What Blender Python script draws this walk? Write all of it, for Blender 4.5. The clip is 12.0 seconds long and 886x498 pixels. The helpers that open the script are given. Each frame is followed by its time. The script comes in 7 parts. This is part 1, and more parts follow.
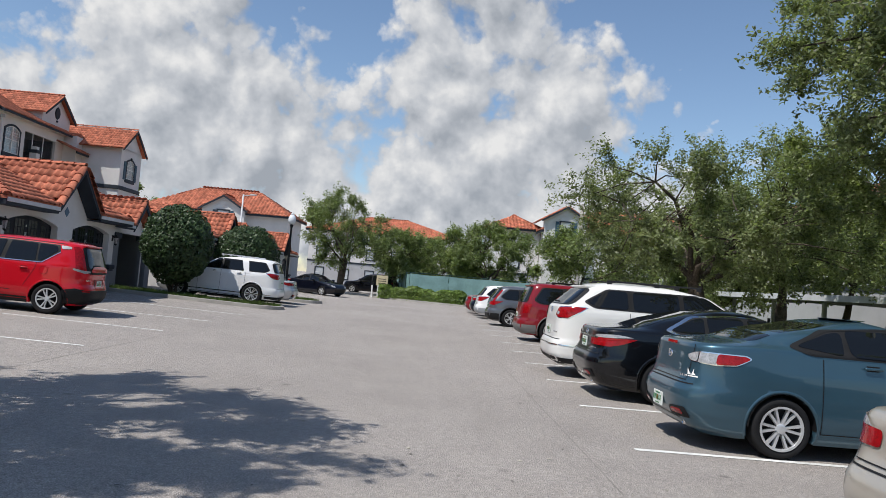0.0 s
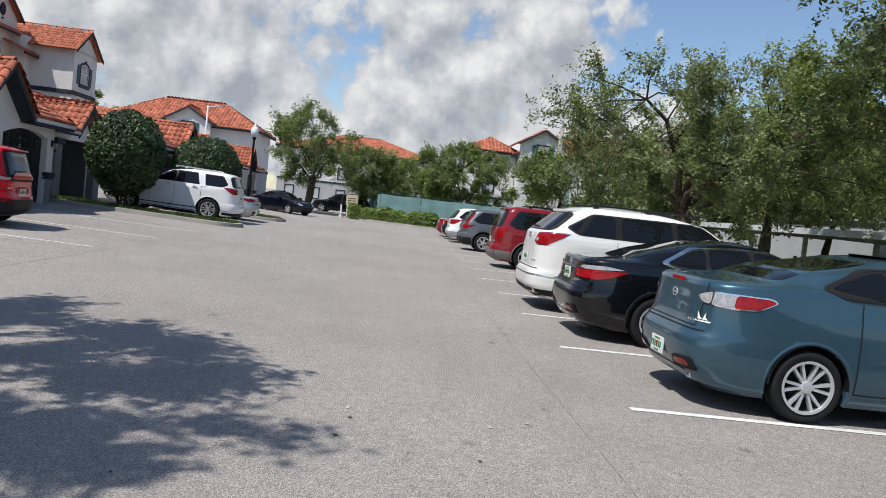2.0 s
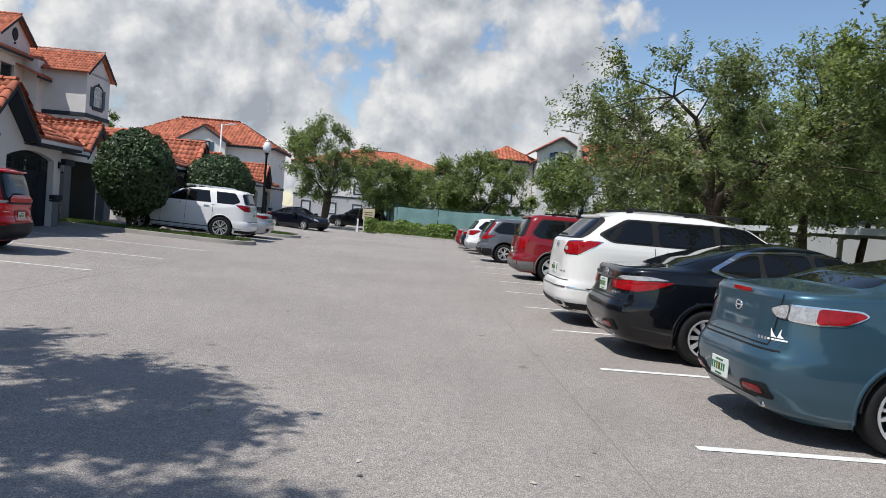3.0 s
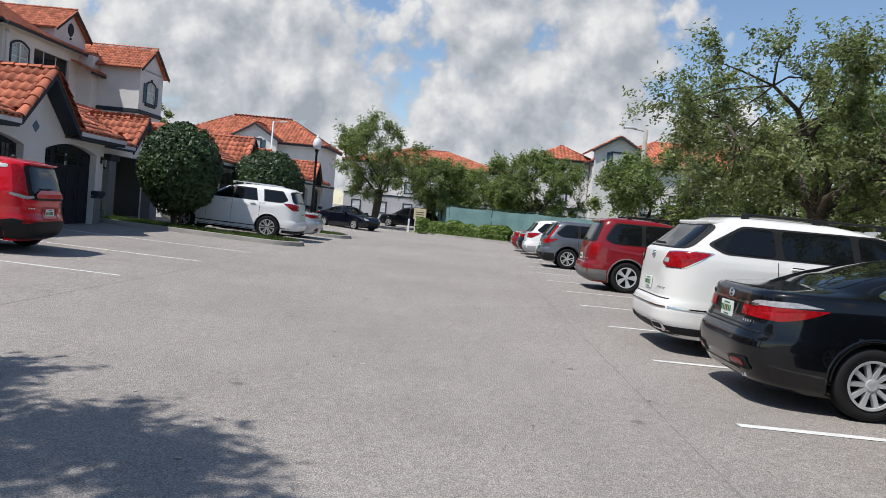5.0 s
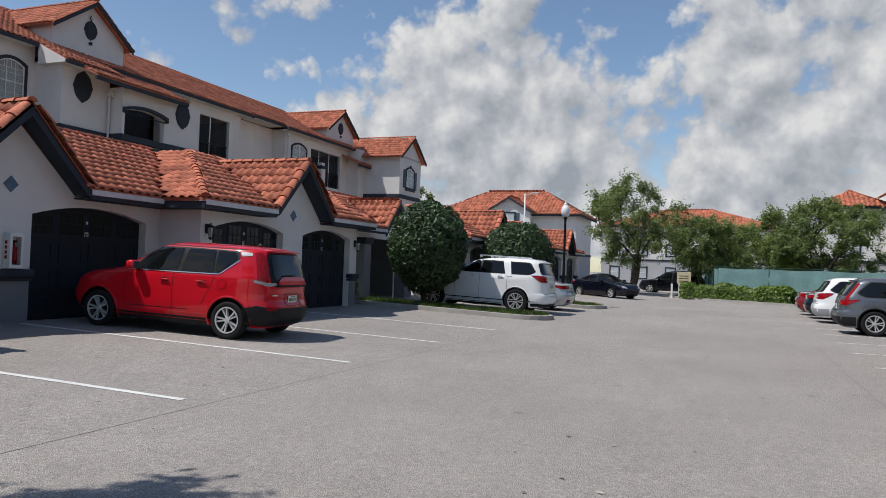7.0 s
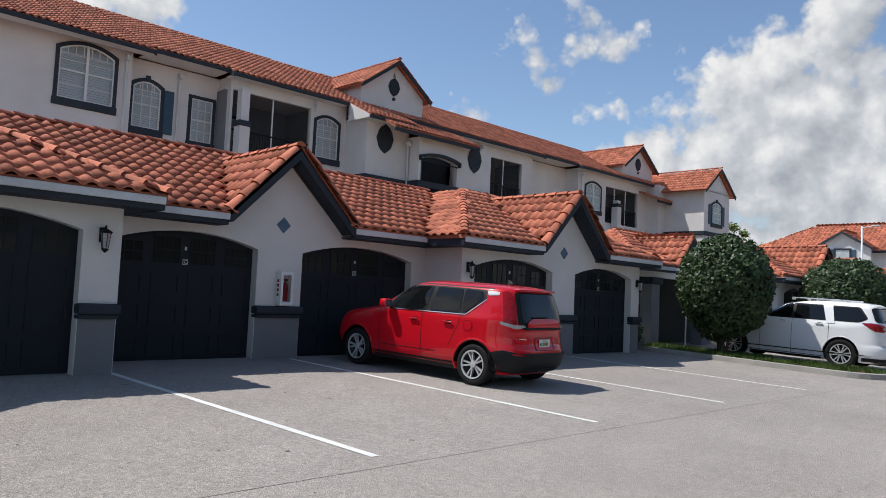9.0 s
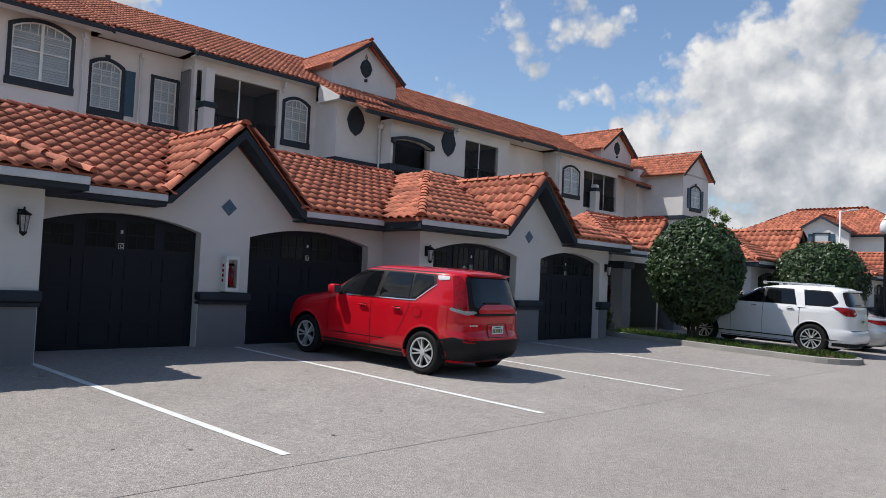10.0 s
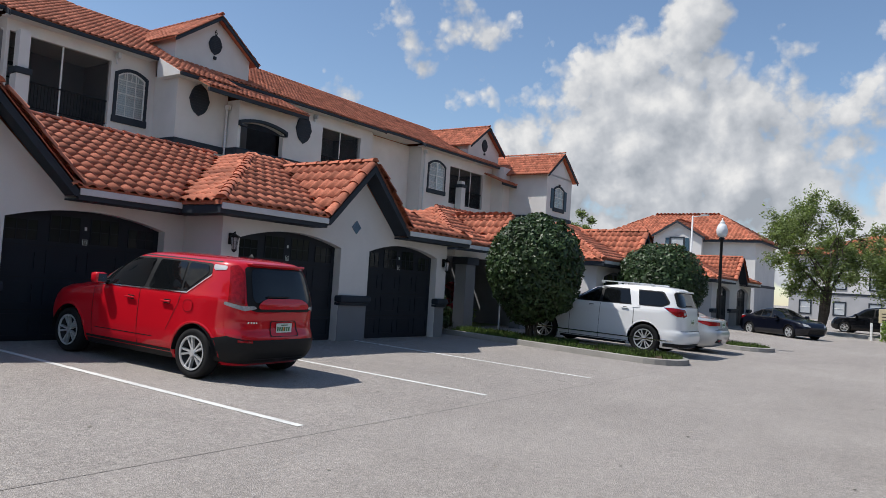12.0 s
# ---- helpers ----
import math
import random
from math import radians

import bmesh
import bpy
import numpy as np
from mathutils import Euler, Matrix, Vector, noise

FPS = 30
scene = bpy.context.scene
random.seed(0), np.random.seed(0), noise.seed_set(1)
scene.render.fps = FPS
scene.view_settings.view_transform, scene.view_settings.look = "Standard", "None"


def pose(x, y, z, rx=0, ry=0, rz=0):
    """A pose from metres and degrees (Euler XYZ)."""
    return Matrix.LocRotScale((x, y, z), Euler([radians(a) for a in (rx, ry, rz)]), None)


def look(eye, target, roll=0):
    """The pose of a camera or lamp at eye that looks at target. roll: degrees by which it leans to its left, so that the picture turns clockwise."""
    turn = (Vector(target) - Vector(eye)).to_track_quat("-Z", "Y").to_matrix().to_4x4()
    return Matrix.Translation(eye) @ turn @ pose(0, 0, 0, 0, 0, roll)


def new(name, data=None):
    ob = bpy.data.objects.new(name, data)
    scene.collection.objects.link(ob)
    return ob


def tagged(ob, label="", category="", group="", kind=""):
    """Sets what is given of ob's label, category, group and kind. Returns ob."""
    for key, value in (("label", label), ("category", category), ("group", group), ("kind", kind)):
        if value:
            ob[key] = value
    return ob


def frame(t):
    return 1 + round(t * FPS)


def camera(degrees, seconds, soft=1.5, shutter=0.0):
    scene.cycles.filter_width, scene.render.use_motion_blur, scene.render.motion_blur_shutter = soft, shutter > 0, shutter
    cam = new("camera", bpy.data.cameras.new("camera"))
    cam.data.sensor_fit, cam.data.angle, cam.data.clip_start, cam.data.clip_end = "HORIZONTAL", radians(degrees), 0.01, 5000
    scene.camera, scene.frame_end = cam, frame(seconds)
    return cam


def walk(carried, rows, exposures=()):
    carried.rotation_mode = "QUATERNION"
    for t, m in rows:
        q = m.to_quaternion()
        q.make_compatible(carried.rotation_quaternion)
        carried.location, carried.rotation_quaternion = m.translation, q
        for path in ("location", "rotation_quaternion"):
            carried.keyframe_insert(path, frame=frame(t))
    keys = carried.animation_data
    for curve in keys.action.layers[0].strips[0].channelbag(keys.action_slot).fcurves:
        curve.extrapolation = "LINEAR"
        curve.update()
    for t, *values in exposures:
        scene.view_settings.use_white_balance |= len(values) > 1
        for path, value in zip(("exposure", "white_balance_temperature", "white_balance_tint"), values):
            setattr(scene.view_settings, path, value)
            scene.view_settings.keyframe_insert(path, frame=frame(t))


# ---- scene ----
cam = camera(62.0, 12.0, soft=0.75)
PATH = [
    (0, (0.006, 0.058, 1.565), (0.053, 2.055, 1.657), 4.9),
    (0.5, (0.008, 0.453, 1.523), (0.188, 2.444, 1.58), 5.3),
    (1, (0.063, 0.871, 1.486), (0.235, 2.864, 1.46), 5.5),
    (1.5, (0.113, 1.338, 1.483), (0.275, 3.33, 1.409), 5.9),
    (2, (0.19, 1.711, 1.519), (0.329, 3.703, 1.41), 6.6),
    (2.5, (0.222, 2.162, 1.462), (0.312, 4.156, 1.331), 6.0),
    (3, (0.216, 2.676, 1.486), (0.302, 4.673, 1.404), 4.8),
    (3.5, (0.135, 3.062, 1.512), (0.188, 5.06, 1.451), 5.5),
    (5.5, (-0.079, 4.921, 1.509), (-0.164, 6.916, 1.408), 4.7),
    (6, (-0.077, 5.337, 1.51), (-0.254, 7.328, 1.468), 4.0),
    (6.5, (-0.064, 5.758, 1.506), (-0.477, 7.714, 1.496), 3.3),
    (7, (-0.047, 6.184, 1.557), (-0.783, 8.043, 1.603), 2.1),
    (7.5, (-0.168, 6.704, 1.583), (-1.34, 8.316, 1.752), 1.5),
    (9.5, (-0.089, 8.419, 1.562), (-1.518, 9.814, 1.676), 2.6),
    (10, (-0.079, 8.853, 1.58), (-1.474, 10.283, 1.668), 2.5),
    (10.5, (-0.014, 9.342, 1.59), (-1.387, 10.795, 1.635), 2.0),
    (11, (0.067, 9.743, 1.555), (-1.28, 11.22, 1.59), 2.2),
    (11.5, (0.03, 10.252, 1.602), (-1.237, 11.798, 1.685), 3.0),
    (12, (0.13, 10.708, 1.6), (-1.023, 12.339, 1.695), 3.6),
]
walk(cam, [(t, look(eye, target, roll)) for t, eye, target, roll in PATH],
     exposures=[(0, 0.0), (2.5, 0.06), (3.5, 0.06), (5.5, 0.0), (6.5, -0.18), (7.5, -0.10), (9.5, 0.10), (12, 0.02)])

# ---- light ----
SUN_TO = Vector((-0.41, -0.32, 0.855)).normalized()
sun_data = bpy.data.lights.new("sun", "SUN")
sun_data.energy, sun_data.angle, sun_data.color = 4.7, radians(0.53), (1.0, 0.965, 0.915)
sun = new("sun", sun_data)
sun.matrix_world = look((0, 0, 60), Vector((0, 0, 60)) - SUN_TO)
scene.view_settings.exposure = 0.0


def node(nt, kind, **values):
    n = nt.nodes.new(kind)
    for key, value in values.items():
        n.inputs[key].default_value = value
    return n


# cumulus heads: direction and angular radius
CLOUDS = [
    ((-0.30, 0.93, 0.17), 0.20), ((-0.42, 0.885, 0.15), 0.15), ((-0.22, 0.94, 0.25), 0.13), ((-0.33, 0.89, 0.30), 0.10), ((0.03, 0.965, 0.27), 0.17),
    ((0.17, 0.95, 0.24), 0.14), ((-0.02, 0.99, 0.10), 0.17), ((0.20, 0.97, 0.10), 0.16), ((-0.52, 0.83, 0.17), 0.11), ((-0.26, 0.90, 0.36), 0.11),
    ((-0.59, 0.73, 0.335), 0.075), ((-0.545, 0.765, 0.345), 0.08), ((-0.675, 0.695, 0.245), 0.07), ((-0.88, 0.35, 0.33), 0.10), ((0.28, 0.92, 0.275), 0.035),
    ((0.06, 0.92, 0.40), 0.15), ((-0.1, 0.88, 0.47), 0.10), ((-0.11, 0.975, 0.19), 0.12), ((-0.14, 0.98, 0.08), 0.15), ((-0.48, 0.87, 0.09), 0.17), ((0.09, 0.98, 0.18), 0.17),
    ((0.32, 0.94, 0.08), 0.15), ((-0.16, 0.945, 0.24), 0.10), ((-0.02, 0.955, 0.31), 0.12), ((-0.36, 0.90, 0.25), 0.14),
]


def build_world():
    w = bpy.data.worlds.new("sky")
    scene.world = w
    w.use_nodes = True
    nt = w.node_tree
    nt.nodes.clear()
    ln = nt.links.new
    out = nt.nodes.new("ShaderNodeOutputWorld")
    sky = nt.nodes.new("ShaderNodeTexSky")
    sky.sky_type, sky.sun_disc = "NISHITA", False
    sky.sun_elevation = math.asin(SUN_TO.z)
    sky.sun_rotation = math.atan2(SUN_TO.x, SUN_TO.y)
    sky.air_density, sky.dust_density, sky.ozone_density = 1.0, 0.25, 2.5
    bg = node(nt, "ShaderNodeBackground", Strength=0.13)
    ln(sky.outputs[0], bg.inputs[0])
    tc = nt.nodes.new("ShaderNodeTexCoord")

    def math_node(kind, a, b, c=None):
        n = nt.nodes.new("ShaderNodeMath")
        n.operation = kind
        for k, v in enumerate((a, b, c)):
            if v is None:
                continue
            if isinstance(v, (int, float)):
                n.inputs[k].default_value = v
            else:
                ln(v, n.inputs[k])
        return n.outputs[0]

    def density(offset):
        """Cauliflower heads round the cloud centres, and loose cloud in the half of the sky behind."""
        add = nt.nodes.new("ShaderNodeVectorMath")
        add.inputs[1].default_value = offset
        ln(tc.outputs["Generated"], add.inputs[0])
        here = add.outputs[0]
        best = None
        for centre, radius in CLOUDS:
            d = nt.nodes.new("ShaderNodeVectorMath")
            d.operation = "DISTANCE"
            ln(here, d.inputs[0])
            d.inputs[1].default_value = tuple(Vector(centre).normalized())
            v = math_node("MULTIPLY_ADD", d.outputs["Value"], -1.0, radius)
            best = v if best is None else math_node("SMOOTH_MAX", best, v, 0.03)
        best = math_node("MINIMUM", best, 0.13)
        sep = nt.nodes.new("ShaderNodeSeparateXYZ")
        ln(here, sep.inputs[0])
        far = node(nt, "ShaderNodeTexNoise", Scale=2.3, Detail=4.0, Roughness=0.5)
        ln(here, far.inputs["Vector"])
        loose = math_node("MULTIPLY_ADD", far.outputs["Fac"], 0.6, -0.33)
        gate = math_node("MULTIPLY_ADD", sep.outputs["Y"], -1.2, 0.30)
        best = math_node("MAXIMUM", best, math_node("MINIMUM", loose, gate))
        puff = node(nt, "ShaderNodeTexNoise", Scale=7.0, Detail=12.0, Roughness=0.60)
        ln(here, puff.inputs["Vector"])
        knob = node(nt, "ShaderNodeTexVoronoi", Scale=16.0, Detail=3.0, Roughness=0.55)
        knob.feature = "SMOOTH_F1"
        knob.inputs["Smoothness"].default_value = 0.35
        warp = nt.nodes.new("ShaderNodeVectorMath")
        warp.operation = "MULTIPLY_ADD"
        ln(puff.outputs["Color"], warp.inputs[0])
        warp.inputs[1].default_value = (0.05, 0.05, 0.05)
        ln(here, warp.inputs[2])
        ln(warp.outputs[0], knob.inputs["Vector"])
        total = math_node("MULTIPLY_ADD", puff.outputs["Fac"], 0.27, best)
        return math_node("MULTIPLY_ADD", knob.outputs["Distance"], -0.085, total)

    here, sunward = density((0, 0, 0)), density((-0.016, -0.010, 0.028))
    mask = nt.nodes.new("ShaderNodeValToRGB")
    mask.color_ramp.elements[0].position, mask.color_ramp.elements[1].position = 0.09, 0.125
    ln(here, mask.inputs[0])
    diff = nt.nodes.new("ShaderNodeMath")
    diff.operation = "SUBTRACT"
    ln(here, diff.inputs[0])
    ln(sunward, diff.inputs[1])
    lit = nt.nodes.new("ShaderNodeMath")
    lit.operation = "MULTIPLY_ADD"
    lit.inputs[1].default_value, lit.inputs[2].default_value = 5.5, 0.46
    ln(diff.outputs[0], lit.inputs[0])
    tone = nt.nodes.new("ShaderNodeValToRGB")
    e = tone.color_ramp.elements
    e[0].position, e[0].color = 0.10, (0.44, 0.48, 0.54, 1)
    e[1].position, e[1].color = 0.88, (1.0, 1.0, 1.0, 1)
    mid = e.new(0.5)
    mid.color = (0.68, 0.71, 0.76, 1)
    ln(lit.outputs[0], tone.inputs[0])
    cl = node(nt, "ShaderNodeBackground", Strength=0.80)
    ln(tone.outputs[0], cl.inputs[0])
    mix = nt.nodes.new("ShaderNodeMixShader")
    ln(mask.outputs[0], mix.inputs[0])
    ln(bg.outputs[0], mix.inputs[1])
    ln(cl.outputs[0], mix.inputs[2])
    ln(mix.outputs[0], out.inputs[0])


build_world()


# ---- materials ----
def mat(name, color, rough=0.6, metal=0.0, var=0.12, scale=3.0, fine=60.0, bump=0.15, spec=0.22, coat=0.0, second=None, objvar=0.0, obj_coords=True, dist=0.004):
    """A procedural surface: base colour varied at two scales, roughness broken up, fine relief."""
    m = bpy.data.materials.new(name)
    m.use_nodes = True
    nt = m.node_tree
    ln = nt.links.new
    b = nt.nodes["Principled BSDF"]
    b.inputs["Roughness"].default_value, b.inputs["Metallic"].default_value = rough, metal
    b.inputs["Specular IOR Level"].default_value, b.inputs["Coat Weight"].default_value = spec, coat
    b.inputs["Coat Roughness"].default_value = 0.04
    tc = nt.nodes.new("ShaderNodeTexCoord")
    n1 = node(nt, "ShaderNodeTexNoise", Scale=scale, Detail=6.0, Roughness=0.6)
    n2 = node(nt, "ShaderNodeTexNoise", Scale=fine, Detail=4.0, Roughness=0.6)
    for n in (n1, n2):
        ln(tc.outputs["Object"], n.inputs["Vector"])
    ramp = nt.nodes.new("ShaderNodeValToRGB")
    c = Vector(color)
    lo = second if second else tuple(max(0.0, v * (1 - 2 * var)) for v in color)
    ramp.color_ramp.elements[0].position, ramp.color_ramp.elements[1].position = 0.3, 0.7
    ramp.color_ramp.elements[0].color = (*lo, 1)
    ramp.color_ramp.elements[1].color = (*[min(1.0, v * (1 + 0.6 * var)) for v in color], 1)
    ln(n1.outputs["Fac"], ramp.inputs[0])
    mul = nt.nodes.new("ShaderNodeMixRGB")
    mul.blend_type = "MULTIPLY"
    mul.inputs[0].default_value = min(1.0, 4 * var)
    ln(ramp.outputs[0], mul.inputs[1])
    r2 = nt.nodes.new("ShaderNodeMapRange")
    r2.inputs["From Min"].default_value, r2.inputs["From Max"].default_value = 0.3, 0.7
    r2.inputs["To Min"].default_value, r2.inputs["To Max"].default_value = 1 - 2.0 * var, 1 + var
    ln(n2.outputs["Fac"], r2.inputs["Value"])
    ln(r2.outputs[0], mul.inputs[2])
    last = mul.outputs[0]
    if objvar:
        oi = nt.nodes.new("ShaderNodeObjectInfo")
        geo = nt.nodes.new("ShaderNodeNewGeometry")
        s = nt.nodes.new("ShaderNodeMath")
        ln(oi.outputs["Random"], s.inputs[0])
        ln(geo.outputs["Random Per Island"], s.inputs[1])
        fr = nt.nodes.new("ShaderNodeMath")
        fr.operation = "FRACT"
        ln(s.outputs[0], fr.inputs[0])
        r3 = nt.nodes.new("ShaderNodeMapRange")
        r3.inputs["To Min"].default_value, r3.inputs["To Max"].default_value = 1 - objvar, 1 + objvar * 0.6
        ln(fr.outputs[0], r3.inputs["Value"])
        m3 = nt.nodes.new("ShaderNodeMixRGB")
        m3.blend_type = "MULTIPLY"
        m3.inputs[0].default_value = 1.0
        ln(last, m3.inputs[1])
        ln(r3.outputs[0], m3.inputs[2])
        last = m3.outputs[0]
    ln(last, b.inputs["Base Color"])
    if bump:
        bp = node(nt, "ShaderNodeBump", Strength=bump, Distance=dist)
        ln(n2.outputs["Fac"], bp.inputs["Height"])
        ln(bp.outputs[0], b.inputs["Normal"])
    return m


def paint(name, color, flake=0.02, metal=0.0, rough=0.35):
    return mat(name, color, rough, metal, var=0.03, scale=0.8, fine=400.0, bump=flake, spec=0.1, coat=0.9)


M = {}
M["stucco"] = mat("stucco", (0.67, 0.65, 0.63), 0.9, var=0.05, scale=0.7, fine=45, bump=0.5, dist=0.006)
# Painted plinths and columns; also shade put into balcony and porch recess walls.
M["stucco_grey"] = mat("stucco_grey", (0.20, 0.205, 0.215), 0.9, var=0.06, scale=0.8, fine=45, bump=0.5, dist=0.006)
M["trim"] = mat("trim_slate", (0.032, 0.040, 0.052), 0.65, var=0.08, scale=1.5, fine=40, bump=0.1)
M["door"] = mat("door_slate", (0.014, 0.018, 0.025), 0.6, var=0.08, scale=1.2, fine=60, bump=0.1)
M["shutter"] = mat("shutter_blue", (0.05, 0.10, 0.14), 0.6, var=0.08, scale=2, fine=40)
M["diamond"] = mat("tile_blue", (0.10, 0.17, 0.24), 0.35, var=0.15, scale=9, fine=60)
M["white"] = mat("white_paint", (0.75, 0.75, 0.73), 0.6, var=0.05, scale=2, fine=40, bump=0.1)
M["gutter"] = mat("gutter_white", (0.62, 0.63, 0.64), 0.5, var=0.08, scale=2, fine=30, bump=0.1)
M["tile"] = mat("clay_tile", (0.60, 0.208, 0.122), 0.8, var=0.18, scale=1.3, fine=30, bump=0.5, objvar=0.34, second=(0.41, 0.132, 0.078))
M["tile_far"] = mat("clay_tile_far", (0.47, 0.135, 0.06), 0.8, var=0.15, scale=0.5, fine=4, bump=0.3, dist=0.03)
M["glass"] = mat("window_glass", (0.012, 0.014, 0.016), 0.12, var=0.02, bump=0.0, spec=0.3)
M["blind"] = mat("window_blind", (0.50, 0.53, 0.55), 0.5, var=0.10, scale=1.5, fine=10, bump=0.0)
M["slat"] = mat("blind_slat", (0.64, 0.67, 0.68), 0.5, var=0.06, scale=0.8, fine=10, bump=0.0)
# Near-black colour that stands in for the darkness of unlit rooms.
M["dark"] = mat("unlit_room_paint", (0.05, 0.052, 0.056), 0.8, var=0.1)
M["screen"] = mat("insect_screen", (0.05, 0.052, 0.055), 0.9, var=0.05, scale=2, fine=200)
M["iron"] = mat("black_iron", (0.010, 0.010, 0.011), 0.5, metal=0.0, var=0.1, fine=80)
M["concrete"] = mat("concrete", (0.36, 0.34, 0.31), 0.9, var=0.14, scale=1.2, fine=30, bump=0.5)
M["line"] = mat("line_paint", (0.74, 0.74, 0.71), 0.8, var=0.12, scale=3, fine=50, bump=0.5)
M["bark"] = mat("bark", (0.13, 0.105, 0.08), 0.95, var=0.3, scale=4, fine=25, bump=1.0, dist=0.03)
M["grass"] = mat("grass", (0.10, 0.16, 0.035), 0.9, var=0.3, scale=1.5, fine=30, objvar=0.4)
M["mulch"] = mat("mulch", (0.10, 0.065, 0.04), 0.95, var=0.3, scale=3, fine=25, bump=1.0)
M["tyre"] = mat("tyre_rubber", (0.014, 0.014, 0.015), 0.75, var=0.1, scale=5, fine=60, bump=0.3)
M["rim"] = mat("alloy", (0.72, 0.73, 0.74), 0.32, metal=0.6, var=0.05, fine=60, bump=0.05)
M["rim_dark"] = mat("alloy_pocket", (0.022, 0.022, 0.024), 0.5, metal=0.0, var=0.05)
M["chrome"] = mat("chrome", (0.75, 0.76, 0.77), 0.12, metal=1.0, var=0.03, bump=0.0)
M["plastic"] = mat("black_plastic", (0.014, 0.014, 0.015), 0.6, var=0.08, fine=120)
M["car_glass"] = mat("tinted_glass", (0.006, 0.007, 0.008), 0.02, var=0.0, bump=0.0, spec=0.45)
M["red_lens"] = mat("red_lens", (0.36, 0.006, 0.010), 0.14, var=0.22, scale=22, fine=120, bump=0.05, coat=0.35)
M["clear_lens"] = mat("clear_lens", (0.42, 0.42, 0.43), 0.12, var=0.20, scale=25, fine=120, bump=0.05, coat=1.0)
M["plate"] = mat("plate_white", (0.68, 0.72, 0.68), 0.4, var=0.05, scale=20)
M["plate_green"] = mat("plate_green", (0.03, 0.16, 0.06), 0.4, var=0.05)
M["plate_orange"] = mat("plate_orange", (0.6, 0.2, 0.03), 0.4, var=0.05)


def leaf_mat(name, color, trans=0.25, gloss=0.45):
    m = mat(name, color, gloss, var=0.15, scale=0.9, fine=8, bump=0.0, objvar=0.55, spec=0.35)
    nt = m.node_tree
    b = nt.nodes["Principled BSDF"]
    src = b.inputs["Base Color"].links[0].from_socket
    t = nt.nodes.new("ShaderNodeBsdfTranslucent")
    br = nt.nodes.new("ShaderNodeMixRGB")
    br.blend_type = "MULTIPLY"
    br.inputs[0].default_value = 1.0
    br.inputs[2].default_value = (1.15, 1.3, 0.6, 1)
    nt.links.new(src, br.inputs[1])
    nt.links.new(br.outputs[0], t.inputs[0])
    mix = nt.nodes.new("ShaderNodeMixShader")
    mix.inputs[0].default_value = trans
    nt.links.new(b.outputs[0], mix.inputs[1])
    nt.links.new(t.outputs[0], mix.inputs[2])
    nt.links.new(mix.outputs[0], nt.nodes["Material Output"].inputs[0])
    return m


M["leaf_oak"] = leaf_mat("leaf_oak", (0.25, 0.285, 0.145), trans=0.45)
M["leaf_mid"] = leaf_mat("leaf_mid", (0.27, 0.315, 0.14), trans=0.48)
M["leaf_light"] = leaf_mat("leaf_light", (0.235, 0.285, 0.125), trans=0.48)
M["leaf_bush"] = leaf_mat("leaf_bush", (0.055, 0.095, 0.034), trans=0.13, gloss=0.45)
M["leaf_hedge"] = leaf_mat("leaf_hedge", (0.17, 0.25, 0.05), trans=0.3)
M["leaf_red"] = leaf_mat("leaf_red", (0.30, 0.02, 0.04))


def asphalt():
    m = bpy.data.materials.new("asphalt")
    m.use_nodes = True
    nt = m.node_tree
    ln = nt.links.new
    b = nt.nodes["Principled BSDF"]
    b.inputs["Roughness"].default_value = 0.88
    tc = nt.nodes.new("ShaderNodeTexCoord")
    agg = node(nt, "ShaderNodeTexVoronoi", Scale=120.0)
    n0 = node(nt, "ShaderNodeTexNoise", Scale=0.22, Detail=8.0, Roughness=0.65)
    n1 = node(nt, "ShaderNodeTexNoise", Scale=1.7, Detail=6.0, Roughness=0.65)
    n2 = node(nt, "ShaderNodeTexNoise", Scale=75.0, Detail=4.0, Roughness=0.75)
    n3 = node(nt, "ShaderNodeTexNoise", Scale=13.0, Detail=7.0, Roughness=0.7)
    drip = node(nt, "ShaderNodeTexVoronoi", Scale=0.9)
    for n in (agg, n0, n1, n2, n3, drip):
        ln(tc.outputs["Object"], n.inputs["Vector"])
    r0 = nt.nodes.new("ShaderNodeValToRGB")
    e = r0.color_ramp.elements
    e[0].position, e[0].color = 0.32, (0.262, 0.236, 0.214, 1)
    e[1].position, e[1].color = 0.68, (0.330, 0.299, 0.273, 1)
    ln(n0.outputs["Fac"], r0.inputs[0])

    def times(src, frm, lo, hi, f0=0.3, f1=0.7):
        r = nt.nodes.new("ShaderNodeMapRange")
        r.inputs["From Min"].default_value, r.inputs["From Max"].default_value = f0, f1
        r.inputs["To Min"].default_value, r.inputs["To Max"].default_value = lo, hi
        ln(frm, r.inputs["Value"])
        mx = nt.nodes.new("ShaderNodeMixRGB")
        mx.blend_type = "MULTIPLY"
        mx.inputs[0].default_value = 1.0
        ln(src, mx.inputs[1])
        ln(r.outputs[0], mx.inputs[2])
        return mx.outputs[0]

    c = times(r0.outputs[0], n1.outputs["Fac"], 0.93, 1.06)
    c = times(c, n2.outputs["Fac"], 0.42, 1.62)
    c = times(c, n3.outputs["Fac"], 0.80, 1.18)
    c = times(c, drip.outputs["Distance"], 0.62, 1.0, 0.03, 0.07)
    c = times(c, agg.outputs["Color"], 0.68, 1.4, 0.1, 0.9)
    ln(c, b.inputs["Base Color"])
    bp = node(nt, "ShaderNodeBump", Strength=0.7, Distance=0.010)
    ln(agg.outputs["Distance"], bp.inputs["Height"])
    ln(bp.outputs[0], b.inputs["Normal"])
    return m


